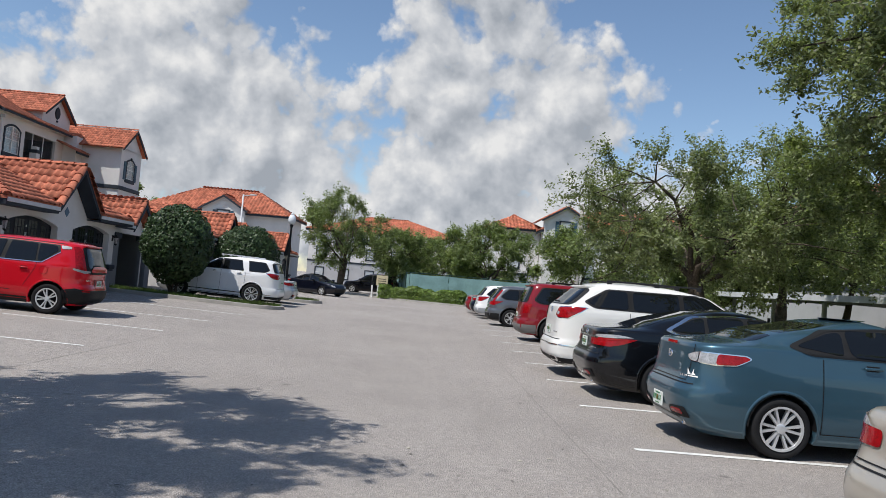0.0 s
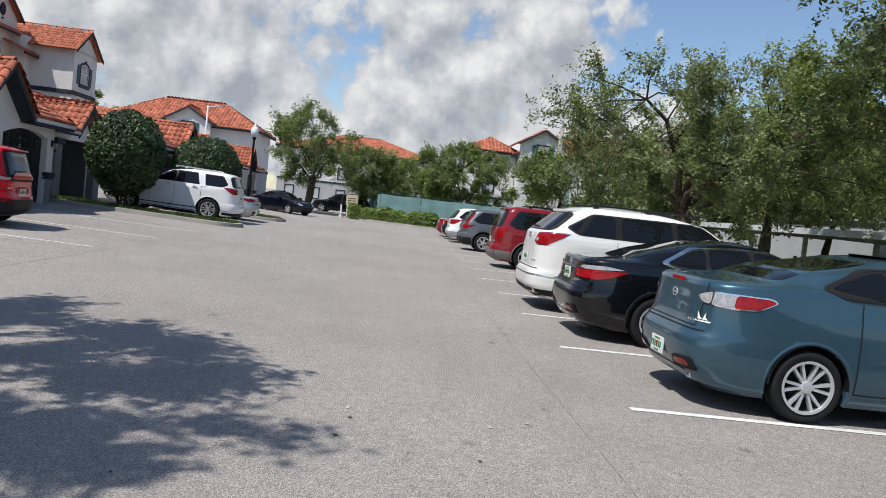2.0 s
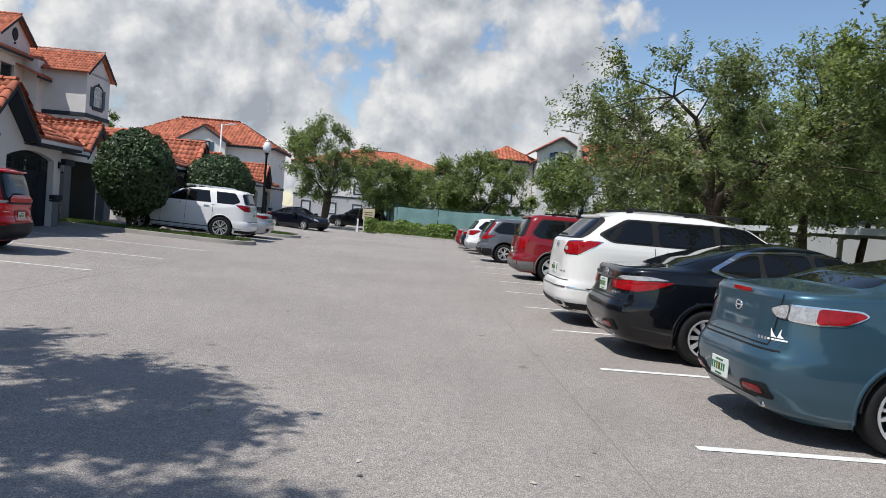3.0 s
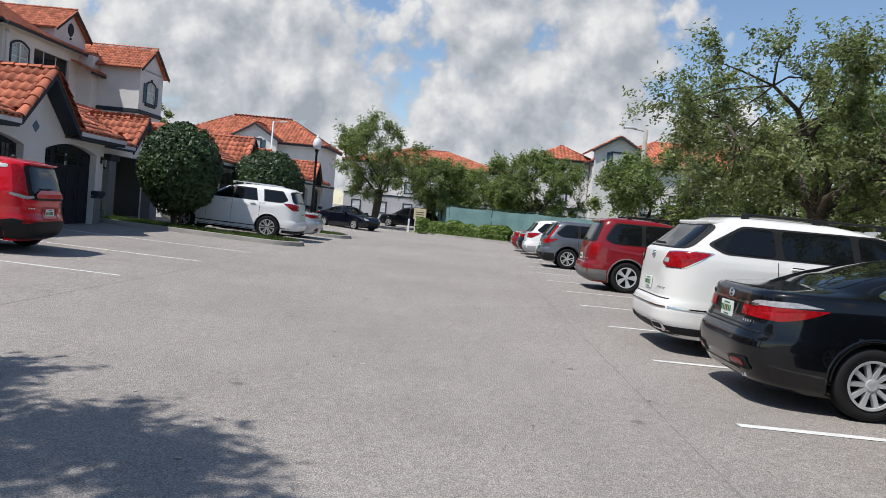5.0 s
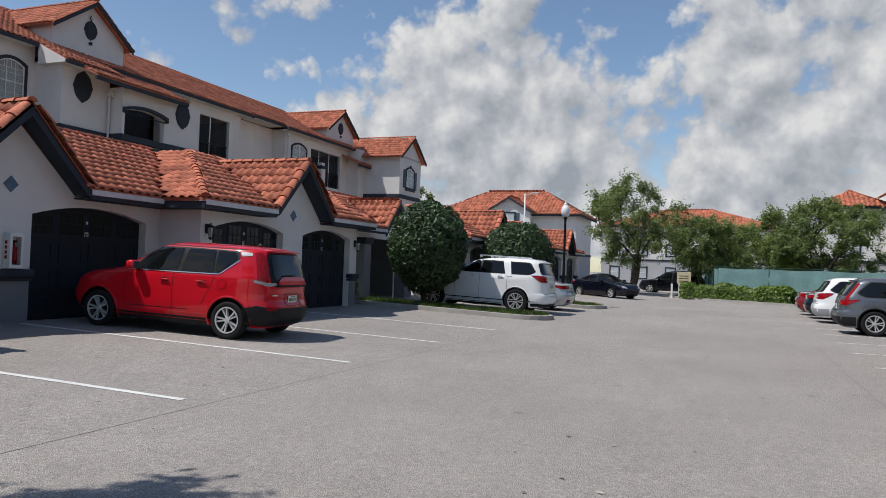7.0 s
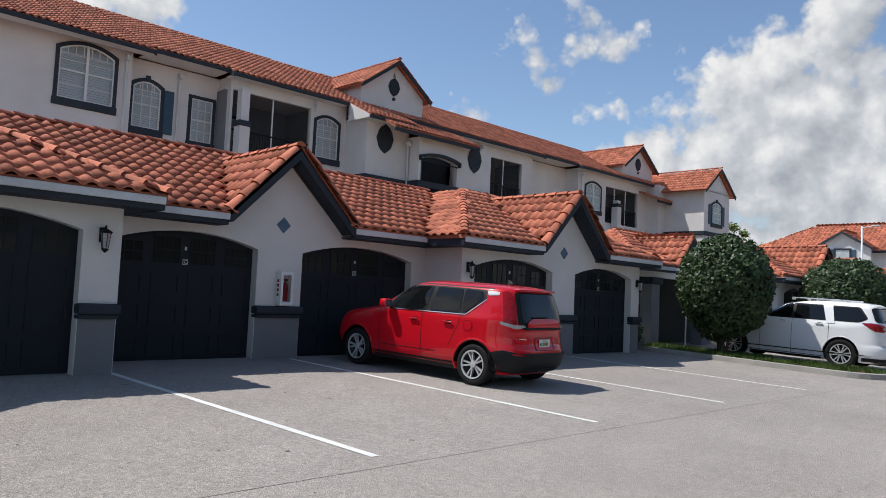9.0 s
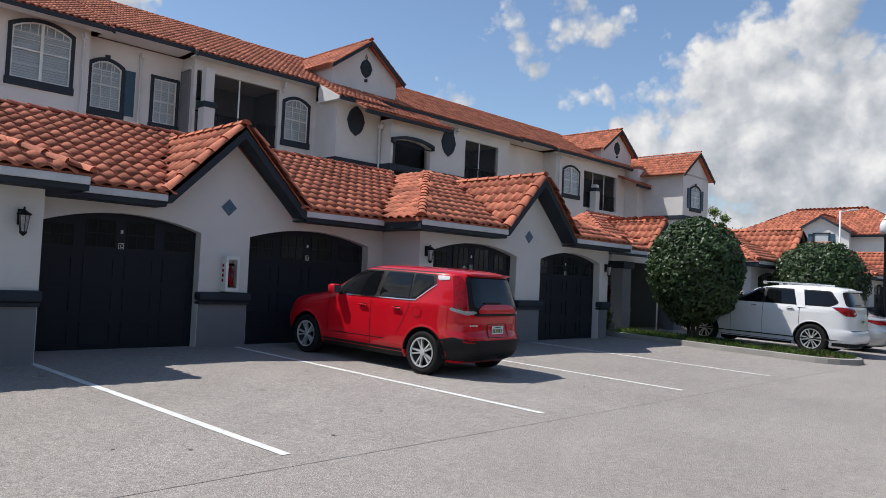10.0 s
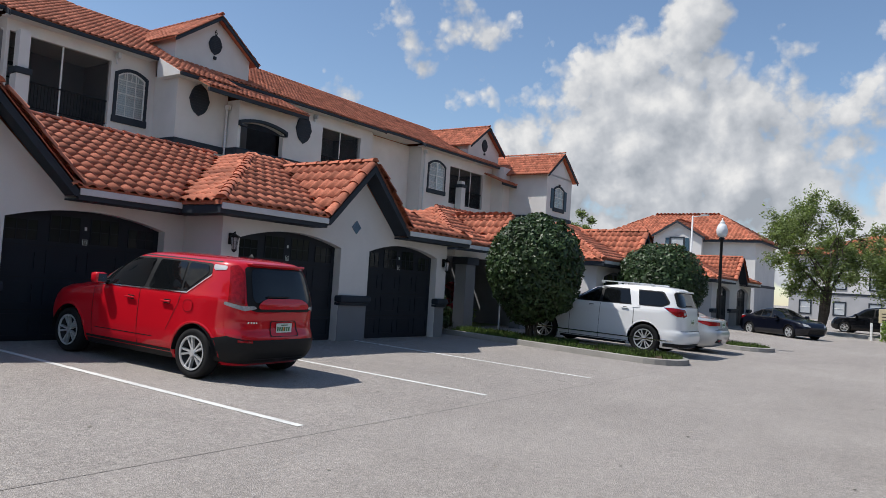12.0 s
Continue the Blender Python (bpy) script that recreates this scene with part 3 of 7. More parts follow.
def garage(name, xf, y0, y1, yg, doors, left_hip, right_hip, letters, fine=True, depth=7.6):
    """A pair of garages under one roof: a front wall with two arched doors, a gable over the middle pier, a tiled roof."""
    xe = xf + 0.47
    top = Z_EAVE - 0.08
    g = thing(name, 0, 0, 0, 0, "white stucco double garage with dark doors and clay tiled roof", "garage", "row of garages", kind="structure")
    z0 = 0.10
    pk = 4.25
    out = [(y0, z0), (y1, z0), (y1, top), (yg + 1.33, top), (yg, pk - 0.22), (yg - 1.33, top), (y0, top)]
    holes = [arch(a, b, z0 + 0.02, 2.26, 0.22) for a, b in doors]
    part("wall_front", plate_with_holes(out, holes, 0.26, lambda s, z, d: (xf - d, s, z)), M["stucco"], g, "white stucco front wall")
    for k, (ya, yb) in enumerate(((y0, y0 + 0.2), (y1 - 0.2, y1))):
        box("wall_side", (xf - depth, ya, z0), (xf - 0.262, yb, top), M["stucco"], g)
    box("wall_back", (xf - depth - 0.2, y0, z0), (xf - depth - 0.002, y1, top), M["stucco"], g)
    box("garage_floor", (xf - depth, y0 + 0.2, 0.12), (xf - 0.27, y1 - 0.2, 0.20), M["concrete"], g)
    for i, (a, b) in enumerate(doors):
        door_leaf(g, xf, a, b, 0.20, 2.26, 0.22, letters[i])
    piers = [(y0, doors[0][0]), (doors[0][1], doors[1][0]), (doors[1][1], y1)]
    for a, b in piers:
        if b - a < 0.1:
            continue
        box("pier_plinth", (xf - 0.20, a + 0.012, z0), (xf + 0.012, b - 0.012, 1.05), M["stucco_grey"], g, 0.0, "grey painted plinth of the pier")
        bm = bmesh.new()
        add_box(bm, (xf - 0.1, a - 0.03, 1.05), (xf + 0.13, b + 0.03, 1.21), 0.05)
        part("pier_band", bm, M["trim"], g, "dark slate moulded band")
        box("pier_band", (xf - 0.1, a - 0.012, 0.985), (xf + 0.07, b + 0.012, 1.05), M["trim"], g, 0.02)
    # diamond tile
    s = 0.155
    bm = plate_with_holes([(yg - s, 2.77), (yg, 2.77 - s), (yg + s, 2.77), (yg, 2.77 + s)], [], 0.02, lambda a, z, d: (xf + 0.015 - d, a, z))
    part("diamond_tile", bm, M["diamond"], g, "blue diamond ornament tile")
    # eave boards: dark frieze, white gutter
    for a, b in ((y0 - (0.42 if left_hip else 0.0), yg - 1.40), (yg + 1.40, y1 + (0.42 if right_hip else 0.0))):
        box("fascia", (xe - 0.10, a, Z_EAVE - 0.235), (xe - 0.015, b, Z_EAVE - 0.075), M["trim"], g, 0.012)
        box("gutter", (xe - 0.012, a, Z_EAVE - 0.15), (xe + 0.03, b, Z_EAVE - 0.035), M["gutter"], g, 0.015, "white gutter")
        box("soffit", (xf - 0.002, a, Z_EAVE - 0.235), (xe - 0.103, b, Z_EAVE - 0.205), M["trim"], g)
    # gable verge boards
    for sg in (-1, 1):
        f = [(yg, pk - 0.03), (yg + sg * 1.42, pk - 0.03 - 1.42), (yg + sg * 1.42, pk - 0.16 - 1.42), (yg + sg * 1.32, pk - 0.24 - 1.32), (yg, pk - 0.24)]
        part("verge_board", plate_with_holes(f, [], 0.05, lambda s, z, d: (xe - d, s, z)), M["trim"], g, "dark slate verge board")
        part("gable_soffit", plate_with_holes([(yg, pk - 0.10), (yg + sg * 1.40, pk - 1.50), (yg + sg * 1.40, pk - 1.55), (yg, pk - 0.15)], [], 0.42, lambda s, z, d: (xe - 0.052 - d, s, z)), M["trim"], g)
    # roof
    hip = (3.77)
    ridge = Z_EAVE + PITCH * hip
    xr = xe - hip
    ya, yb = y0 - 0.45, y1 + 0.45
    gx = xe - (pk - Z_EAVE) / PITCH
    hw = pk - Z_EAVE
    if left_hip:
        L = [(xe, ya, Z_EAVE), (xe, yg - hw, Z_EAVE), (gx, yg, pk), (xr, yg, ridge), (xr, ya + hip, ridge)]
    else:
        L = [(xe, ya + 0.45, Z_EAVE), (xe, yg - hw, Z_EAVE), (gx, yg, pk), (xr, yg, ridge), (xr, ya + 0.45 - hip, ridge)]
    if right_hip:
        R = [(xe, yg + hw, Z_EAVE), (xe, yb, Z_EAVE), (xr, yb - hip, ridge), (xr, yg, ridge), (gx, yg, pk)]
    else:
        R = [(xe, yg + hw, Z_EAVE), (xe, yb - 0.45 - 0.45, Z_EAVE), (xr, yb - 0.9 + hip, ridge), (xr, yg, ridge), (gx, yg, pk)]
    roof_plane(g, L, single=fine == 2)
    roof_plane(g, R, single=fine == 2)
    roof_plane(g, [(xe, yg - hw, Z_EAVE), (gx, yg, pk), (xe, yg, pk)], tiles=False)
    for sg in (-1, 1):
        gable_slope(g, xe, gx, yg, sg, hw, pk)
    caps(g, (xe - 0.02, yg, pk), (gx - 0.1, yg, pk + 0.0))
    for sg in (-1, 1):
        caps(g, (xe - 0.03, yg + sg * (hw + 0.03), pk - hw + 0.0), (xe - 0.03, yg, pk + 0.03), k=1.25)
    for on, yy, sg in ((left_hip, ya, 1), (right_hip, yb, -1)):
        if on:
            back = xe - 1.17
            face = [(xe, yy, Z_EAVE), (back, yy, Z_EAVE), (xr - 1.17, yy + sg * hip, ridge), (xr, yy + sg * hip, ridge)]
            roof_plane(g, face if sg < 0 else [face[1], face[0], face[3], face[2]])
            caps(g, (xe, yy, Z_EAVE), (xr, yy + sg * hip, ridge))
            ya2, yb2 = (yy + 0.02, yy + 0.10) if sg > 0 else (yy - 0.10, yy - 0.02)
            box("fascia", (back, ya2, Z_EAVE - 0.235), (xe - 0.02, yb2, Z_EAVE - 0.075), M["trim"], g, 0.012)
            box("soffit", (back, min(ya2, yy + sg * 0.45), Z_EAVE - 0.232), (xe - 0.103, max(yb2, yy + sg * 0.45), Z_EAVE - 0.208), M["trim"], g)
    if not left_hip:
        caps(g, (xr, ya - 2.9, ridge), (xr, yb + 2.9, ridge))
    # rear slope
    roof_plane(g, [(xr - hip, yb, Z_EAVE), (xr - hip, ya, Z_EAVE), (xr, ya, ridge), (xr, yb, ridge)] if not left_hip else [(xr - hip, yb, Z_EAVE), (xr - hip, ya, Z_EAVE), (xr - 0.01, ya + hip, ridge), (xr - 0.01, yb - hip, ridge)], tiles=False)
    return g


def gable_slope(parent, xe, gx, yg, sg, hw, pk):
    """One side of a gable roof: its lower edge is the valley."""
    roof_plane(parent, [(xe, yg + sg * hw, pk - hw), (xe - 0.001, yg + sg * hw, pk - hw), (gx, yg, pk), (xe, yg, pk)])


garage("garage_ab", -11.25, 4.2, 12.3, 8.3, [(5.0, 7.75), (9.0, 11.75)], True, True, ("A", "B"), True)
garage("garage_cd", -12.42, 12.302, 19.6, 15.8, [(12.62, 15.28), (16.27, 19.18)], False, False, ("C", "D"), 2)
garage("garage_ef", -11.25, 19.602, 27.0, 23.32, [(20.02, 22.87), (23.83, 26.57)], True, True, ("E", "F"), True)
garage("garage_gh", -10.9, 36.2, 44.0, 40.1, [(36.9, 39.65), (40.6, 43.35)], True, True, ("", ""), True)
garage("garage_ij", -12.07, 44.002, 51.6, 47.8, [(44.5, 47.2), (48.3, 51.0)], False, False, ("", ""), True)
garage("garage_jk", -10.9, 51.602, 60.6, 56.2, [(52.6, 55.35), (57.1, 59.85)], True, True, ("", ""), True)
wall_lantern(-11.25, 12.02, 2.20)
wall_lantern(-11.25, 19.80, 2.20)
wall_lantern(-11.25, 26.85, 2.15)


# ---- the long apartment house ----
def win(parent, xf, y0, y1, z0, zs, rise=0.0, shutter=False, muntin=True, frame_w=0.13, sill=0.28, blinds=True):
    """A sash window in its dark surround: frame, sashes, blind, glazing bars."""
    inner = arch(y0, y1, z0, zs, rise)
    w = part("window", ring_plate(grow(inner, frame_w), inner, 0.06, lambda s, z, d: (xf + 0.055 - d, s, z)), M["trim"], parent, "dark slate window surround")
    part("blind", plate_with_holes(inner, [], 0.01, lambda s, z, d: (xf - 0.07 - d, s, z)), M["blind"] if blinds else M["dark"], w, "closed pale blind" if blinds else "")
    part("pane", plate_with_holes(inner, [], 0.008, lambda s, z, d: (xf + 0.004 - d, s, z)), M["pane"], w)
    fr = grow(inner, -0.05)
    part("sash", ring_plate(inner, fr, 0.03, lambda s, z, d: (xf + 0.025 - d, s, z)), M["white"], w, "white sash")
    zm = z0 + (zs + rise - z0) * 0.5
    box("meeting_rail", (xf + 0.002, y0, zm - 0.03), (xf + 0.03, y1, zm + 0.03), M["white"], w)
    if muntin:
        n = 3 if y1 - y0 < 1.5 else 2
        for k in range(1, n):
            yy = y0 + (y1 - y0) * k / n
            box("glazing_bar", (xf + 0.003, yy - 0.014, z0), (xf + 0.022, yy + 0.014, zs + rise * 0.7), M["white"], w)
        for zz in (z0 + (zm - z0) * 0.5, zm + (zs - zm) * 0.5):
            box("glazing_bar", (xf + 0.003, y0, zz - 0.012), (xf + 0.02, y1, zz + 0.012), M["white"], w)
    if rise > 0:
        n = max(4, int((y1 - y0) / 0.24))
        box("glazing_bar", (xf + 0.003, y0, zs - 0.16), (xf + 0.02, y1, zs - 0.135), M["white"], w)
        for k in range(1, n):
            u = k / n
            yy = y0 + (y1 - y0) * u
            box("glazing_bar", (xf + 0.003, yy - 0.011, zs - 0.135), (xf + 0.021, yy + 0.011, zs + rise * (1 - (2 * u - 1) ** 2) - 0.03), M["white"], w)
        if y1 - y0 > 1.5:
            box("mullion", (xf + 0.003, (y0 + y1) / 2 - 0.05, z0), (xf + 0.034, (y0 + y1) / 2 + 0.05, zs + rise - 0.04), M["white"], w)
    for k in range(int((zs - z0) / 0.09)):
        box("blind_slat", (xf - 0.072, y0 + 0.02, z0 + 0.09 * k + 0.01), (xf - 0.062, y1 - 0.02, z0 + 0.09 * k + 0.075), M["slat"], w)
    box("sill", (xf - 0.02, y0 - frame_w - 0.03, z0 - sill), (xf + 0.09, y1 + frame_w + 0.03, z0 - 0.01), M["trim"], w, 0.02)
    if shutter:
        for ya in ([y1 + frame_w + 0.02] if shutter == 1 else [y0 - frame_w - 0.40, y1 + frame_w + 0.02]):
            sh = box("shutter", (xf, ya, z0 - 0.1), (xf + 0.05, ya + 0.38, zs + 0.05), M["shutter"], w, 0.01, "blue-grey louvred shutter")
            for k in range(14):
                zz = z0 + (zs - z0) * k / 14
                box("louvre", (xf + 0.05, ya + 0.05, zz), (xf + 0.06, ya + 0.33, zz + 0.06), M["shutter"], sh)
        box("keystone", (xf, (y0 + y1) / 2 - 0.09, zs + rise + 0.03), (xf + 0.09, (y0 + y1) / 2 + 0.09, zs + rise + 0.24), M["trim"], w, 0.02)
    return w


M["screen_mesh"] = bpy.data.materials.new("screen_mesh")
M["screen_mesh"].use_nodes = True
_b = M["screen_mesh"].node_tree.nodes["Principled BSDF"]
_b.inputs["Base Color"].default_value, _b.inputs["Roughness"].default_value, _b.inputs["Alpha"].default_value = (0.012, 0.012, 0.014, 1), 0.8, 0.55

M["pane"] = bpy.data.materials.new("pane")
M["pane"].use_nodes = True
_b = M["pane"].node_tree.nodes["Principled BSDF"]
_b.inputs["Base Color"].default_value, _b.inputs["Roughness"].default_value = (0.9, 0.93, 0.93, 1), 0.03
_b.inputs["Transmission Weight"].default_value, _b.inputs["IOR"].default_value = 1.0, 1.3


def octagon(parent, xf, y, z, h=0.62, w=0.45):
    pts = []
    for i in range(24):
        a = 2 * math.pi * i / 24
        k = 1.0 + (0.10 if i % 6 == 0 else 0.0)
        pts.append((y + w * k * math.cos(a), z + h * k * math.sin(a)))
    o = part("louvred_vent", plate_with_holes(pts, [], 0.06, lambda s, zz, d: (xf + 0.06 - d, s, zz)), M["trim"], parent, "dark oval louvred vent")
    for k in range(-4, 5):
        hw = w * math.sqrt(max(0, 1 - (k / 5.2) ** 2)) * 0.85
        box("slat", (xf + 0.058, y - hw, z + k * h / 5.2 - 0.02), (xf + 0.08, y + hw, z + k * h / 5.2 + 0.03), M["trim"], o)


def balcony(parent, xf, y0, y1, z0, z1, back=2.2, posts=(), rail=True):
    """The recessed balcony behind an opening: floor, back wall with a glazed door, railing and screens."""
    # Back and sides grey where the house is white: recess shade set in colour.
    b = box("balcony_back", (xf - back - 0.1, y0 - 0.2, z0 - 0.2), (xf - back, y1 + 0.2, z1 + 0.1), M["stucco_grey"], parent, 0, "balcony back wall in grey that carries the recess shade")
    box("balcony_floor", (xf - back, y0 - 0.2, z0 - 0.2), (xf - 0.26, y1 + 0.2, z0 - 0.02), M["concrete"], parent)
    box("balcony_ceiling", (xf - back, y0 - 0.2, z1 + 0.02), (xf - 0.26, y1 + 0.2, z1 + 0.1), M["stucco"], parent)
    for yy in (y0 - 0.2, y1 + 0.1):
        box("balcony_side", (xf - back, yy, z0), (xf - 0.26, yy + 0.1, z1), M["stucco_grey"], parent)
    yd = y0 + (y1 - y0) * 0.18
    box("balcony_door", (xf - back, yd, z0), (xf - back + 0.05, yd + 0.95, z0 + 2.1), M["trim"], parent, 0.0, "dark glazed balcony door")
    box("door_glass", (xf - back + 0.04, yd + 0.15, z0 + 0.3), (xf - back + 0.06, yd + 0.8, z0 + 1.95), M["blind"], parent)
    if rail:
        r = box("railing", (xf - 0.16, y0, z0 + 1.0), (xf - 0.11, y1, z0 + 1.06), M["iron"], parent, 0.01, "black iron railing")
        box("bottom_rail", (xf - 0.15, y0, z0 + 0.12), (xf - 0.12, y1, z0 + 0.15), M["iron"], r)
        n = int((y1 - y0) / 0.12)
        for k in range(n):
            yy = y0 + (k + 0.5) * (y1 - y0) / n
            box("baluster", (xf - 0.145, yy - 0.008, z0 + 0.15), (xf - 0.127, yy + 0.008, z0 + 1.0), M["iron"], r)
    sc = bmesh.new()
    sc.faces.new([sc.verts.new(v) for v in ((xf - 0.17, y0, z0), (xf - 0.17, y1, z0), (xf - 0.17, y1, z1), (xf - 0.17, y0, z1))])
    part("insect_screen", sc, M["screen_mesh"], parent, "fine dark insect screen")
    for yy in posts:
        box("screen_post", (xf - 0.20, yy - 0.03, z0), (xf - 0.14, yy + 0.03, z1), M["white"], parent, 0.01, "white screen post")


Z3, ZE = 6.85, 10.02   # third floor, underside of the eaves


def house_long():
    h = thing("apartment_house", 0, 0, 0, 0, "three-storey white stucco apartment house with red tiled roof", "apartment house", kind="structure")
    secs = [
        (2.0, 18.65, -28.0, [arch(16.1, 18.0, 7.9, 9.65, 0.28)]),
        (18.65, 22.5, -28.6, [arch(18.95, 20.05, 7.5, 9.1, 0.22), [(21.33, 7.35), (22.25, 7.35), (22.25, 9.1), (21.33, 9.1)]]),
        (22.5, 28.4, -27.6, [[(22.62, Z3 + 0.1), (26.45, Z3 + 0.1), (26.45, 9.6), (22.62, 9.6)], arch(26.75, 27.95, 7.5, 9.12, 0.22)]),
        (28.4, 30.9, -26.0, []),
        (30.9, 35.9, -25.2, [arch(31.05, 33.45, 5.0, 7.9, 0.20)]),
        (35.9, 42.3, -27.6, [[(38.3, Z3 + 0.1), (41.3, Z3 + 0.1), (41.3, 9.45), (38.3, 9.45)]]),
        (42.3, 47.0, -28.6, []),
        (47.0, 55.4, -27.6, [arch(47.85, 49.55, 7.6, 9.1, 0.28), [(50.2, Z3 + 0.1), (54.3, Z3 + 0.1), (54.3, 9.4), (50.2, 9.4)]]),
        (55.4, 56.3, -26.6, []),
        (56.3, 60.2, -23.6, [arch(57.45, 58.85, 7.5, 8.75, 0.22)]),
    ]
    for i, (y0, y1, xf, holes) in enumerate(secs):
        top = ZE + 0.12 if i < 9 else 9.75
        if i == 4:
            top = 8.9
        if i == 3:
            top = 9.48
        part("wall_front", plate_with_holes([(y0, 0.1), (y1, 0.1), (y1, top), (y0, top)], holes, 0.25, lambda s, z, d, xf=xf: (xf - d, s, z)), M["stucco"], h, "white stucco wall")
        # Added block behind the wall; its near-black colour paints the rooms unlit.
        box("dark_room_fill", (-40.0, y0 + 0.3, 0.1), (xf - (2.9 if holes and (i in (2, 4, 5, 7)) else 0.5), y1 - 0.3, top), M["dark"], h)
        for yy, other in ((y0, secs[i - 1][2] if i else -40), (y1, secs[i + 1][2] if i < len(secs) - 1 else -40)):
            if other < xf:
                ya = yy if yy == y0 else yy - 0.25
                box("wall_return", (other - 0.3, ya + 0.001, 0.1), (xf - 0.252, ya + 0.249, top), M["stucco"], h)
        if i in (3, 4, 9):
            box("string_course", (xf - 0.1, y0 - 0.08, 6.55), (xf + 0.10, y1 + 0.02, 6.85), M["trim"], h, 0.05, "dark slate moulded band")
            box("string_course", (secs[i - 1][2], y0 - 0.10, 6.55), (xf - 0.05, y0 + 0.02, 6.85), M["trim"], h, 0.05)
    # windows
    win(h, -28.0, 16.1, 18.0, 7.9, 9.65, 0.28)
    win(h, -28.6, 18.95, 20.05, 7.5, 9.1, 0.22, shutter=1)
    win(h, -28.6, 21.33, 22.25, 7.35, 9.1, 0.0)
    win(h, -27.6, 26.75, 27.95, 7.5, 9.12, 0.22)
    win(h, -27.6, 47.85, 49.55, 7.6, 9.1, 0.28)
    win(h, -23.6, 57.45, 58.85, 7.5, 8.75, 0.22, shutter=2)
    octagon(h, -26.0, 29.45, 8.6)
    octagon(h, -25.2, 34.65, 8.4)
    balcony(h, -27.6, 22.62, 26.45, Z3 + 0.1, 9.6, posts=(24.6,))
    balcony(h, -27.6, 38.3, 41.3, Z3 + 0.1, 9.45, posts=(39.8,))
    balcony(h, -27.6, 50.2, 54.3, Z3 + 0.1, 9.4, posts=(51.5, 52.9))
    # column at the corner of each balcony
    for yy in (22.75, 50.9):
        box("column", (-27.52, yy - 0.05, Z3 - 0.8), (-27.05, yy + 0.42, 8.05), M["stucco"], h, 0.01, "white stucco column")
        box("column_band", (-27.58, yy - 0.11, 8.05), (-26.99, yy + 0.48, 8.28), M["trim"], h, 0.04)
        box("column", (-27.47, yy, 8.28), (-27.10, yy + 0.37, 9.62 if yy < 30 else 8.5), M["stucco"], h, 0.01)
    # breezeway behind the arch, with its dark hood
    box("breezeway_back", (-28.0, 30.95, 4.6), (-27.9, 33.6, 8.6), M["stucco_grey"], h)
    box("breezeway_floor", (-27.9, 30.95, 4.6), (-25.46, 33.6, 4.98), M["concrete"], h)
    hood = arch(31.05, 33.45, 5.0, 7.9, 0.20)
    part("arch_hood", ring_plate([(s, z) for s, z in arch(30.9, 33.6, 7.80, 8.03, 0.21)], [(s, z) for s, z in arch(31.0, 33.5, 7.78, 7.91, 0.20)], 0.16, lambda s, z, d: (-25.05 - d, s, z)), M["trim"], h, "dark slate arch moulding")
    # tiled awning over the breezeway
    roof_plane(h, [(-24.6, 28.9, 8.95), (-24.6, 34.4, 8.95), (-26.4, 34.4, 9.75), (-26.4, 28.9, 9.75)])
    box("fascia", (-24.72, 28.9, 8.74), (-24.60, 34.4, 8.90), M["trim"], h, 0.01)
    roof_plane(h, [(-26.0, 54.4, 8.95), (-26.0, 56.3, 8.95), (-27.6, 56.3, 9.6), (-27.6, 54.4, 9.6)])
    box("fascia", (-26.12, 54.4, 8.74), (-26.0, 56.3, 8.90), M["trim"], h, 0.01)
    # main roof: eaves step in and out with the walls
    zr = 13.5
    pit = (zr - ZE - 0.15) / 7.0
    ze = ZE + 0.15
    ez = lambda x: ze + pit * (-27.0 - x)
    for y0, y1, xe in ((1.5, 19.1, -27.0), (19.1, 22.3, -27.35), (22.3, 28.1, -27.0), (28.1, 31.2, -25.45), (31.2, 42.8, -27.0), (42.8, 46.6, -27.35), (46.6, 56.2, -27.0)):
        roof_plane(h, [(xe, y0, ez(xe)), (xe, y1, ez(xe)), (-34.0, y1, ez(-34)), (-34.0, y0, ez(-34))], course=0.36)
        z = ez(xe) - 0.15
        wall = -28.62 if xe < -27.2 else (-27.62 if xe < -26 else -27.0)
        box("gutter", (xe - 0.05, y0, z - 0.02), (xe + 0.06, y1, z + 0.12), M["trim"], h, 0.02, "dark gutter")
        box("soffit", (wall, y0 + 0.01, z), (xe - 0.06, y1 - 0.01, z + 0.04), M["stucco"], h)
        if xe > -26:
            for yy in (y0, y1):
                part("eave_cheek", plate_with_holes([(-27.0, ez(-27.0) - 0.03), (xe - 0.03, ez(xe) - 0.03), (xe - 0.03, z), (-27.0, z)], [], 0.05, lambda s, zz, d, yy=yy: (s, yy - 0.025 + d, zz)), M["stucco"], h)
        elif xe > -27.2:
            for yy in (y0, y1):
                if yy in (19.1, 22.3, 42.8, 46.6):
                    part("verge_board", plate_with_holes([(-27.0, ez(-27.0) - 0.02), (-27.5, ez(-27.5) - 0.02), (-27.5, ez(-27.5) - 0.22), (-27.0, ez(-27.0) - 0.22)], [], 0.06, lambda s, z, d, yy=yy: (s, yy - 0.03 + d, z)), M["trim"], h)
    roof_plane(h, [(-41.0, 57, ZE + 0.15), (-41.0, 1.5, ZE + 0.15), (-34.0, 1.5, ez(-34)), (-34.0, 57, ez(-34))], tiles=False)
    # cross gables
    for yc, xg, pkz, hw, num in ((31.35, -27.4, 13.05, 2.1, "6"), (54.5, -27.4, 12.85, 2.1, "")):
        zb = pkz - hw * 0.72
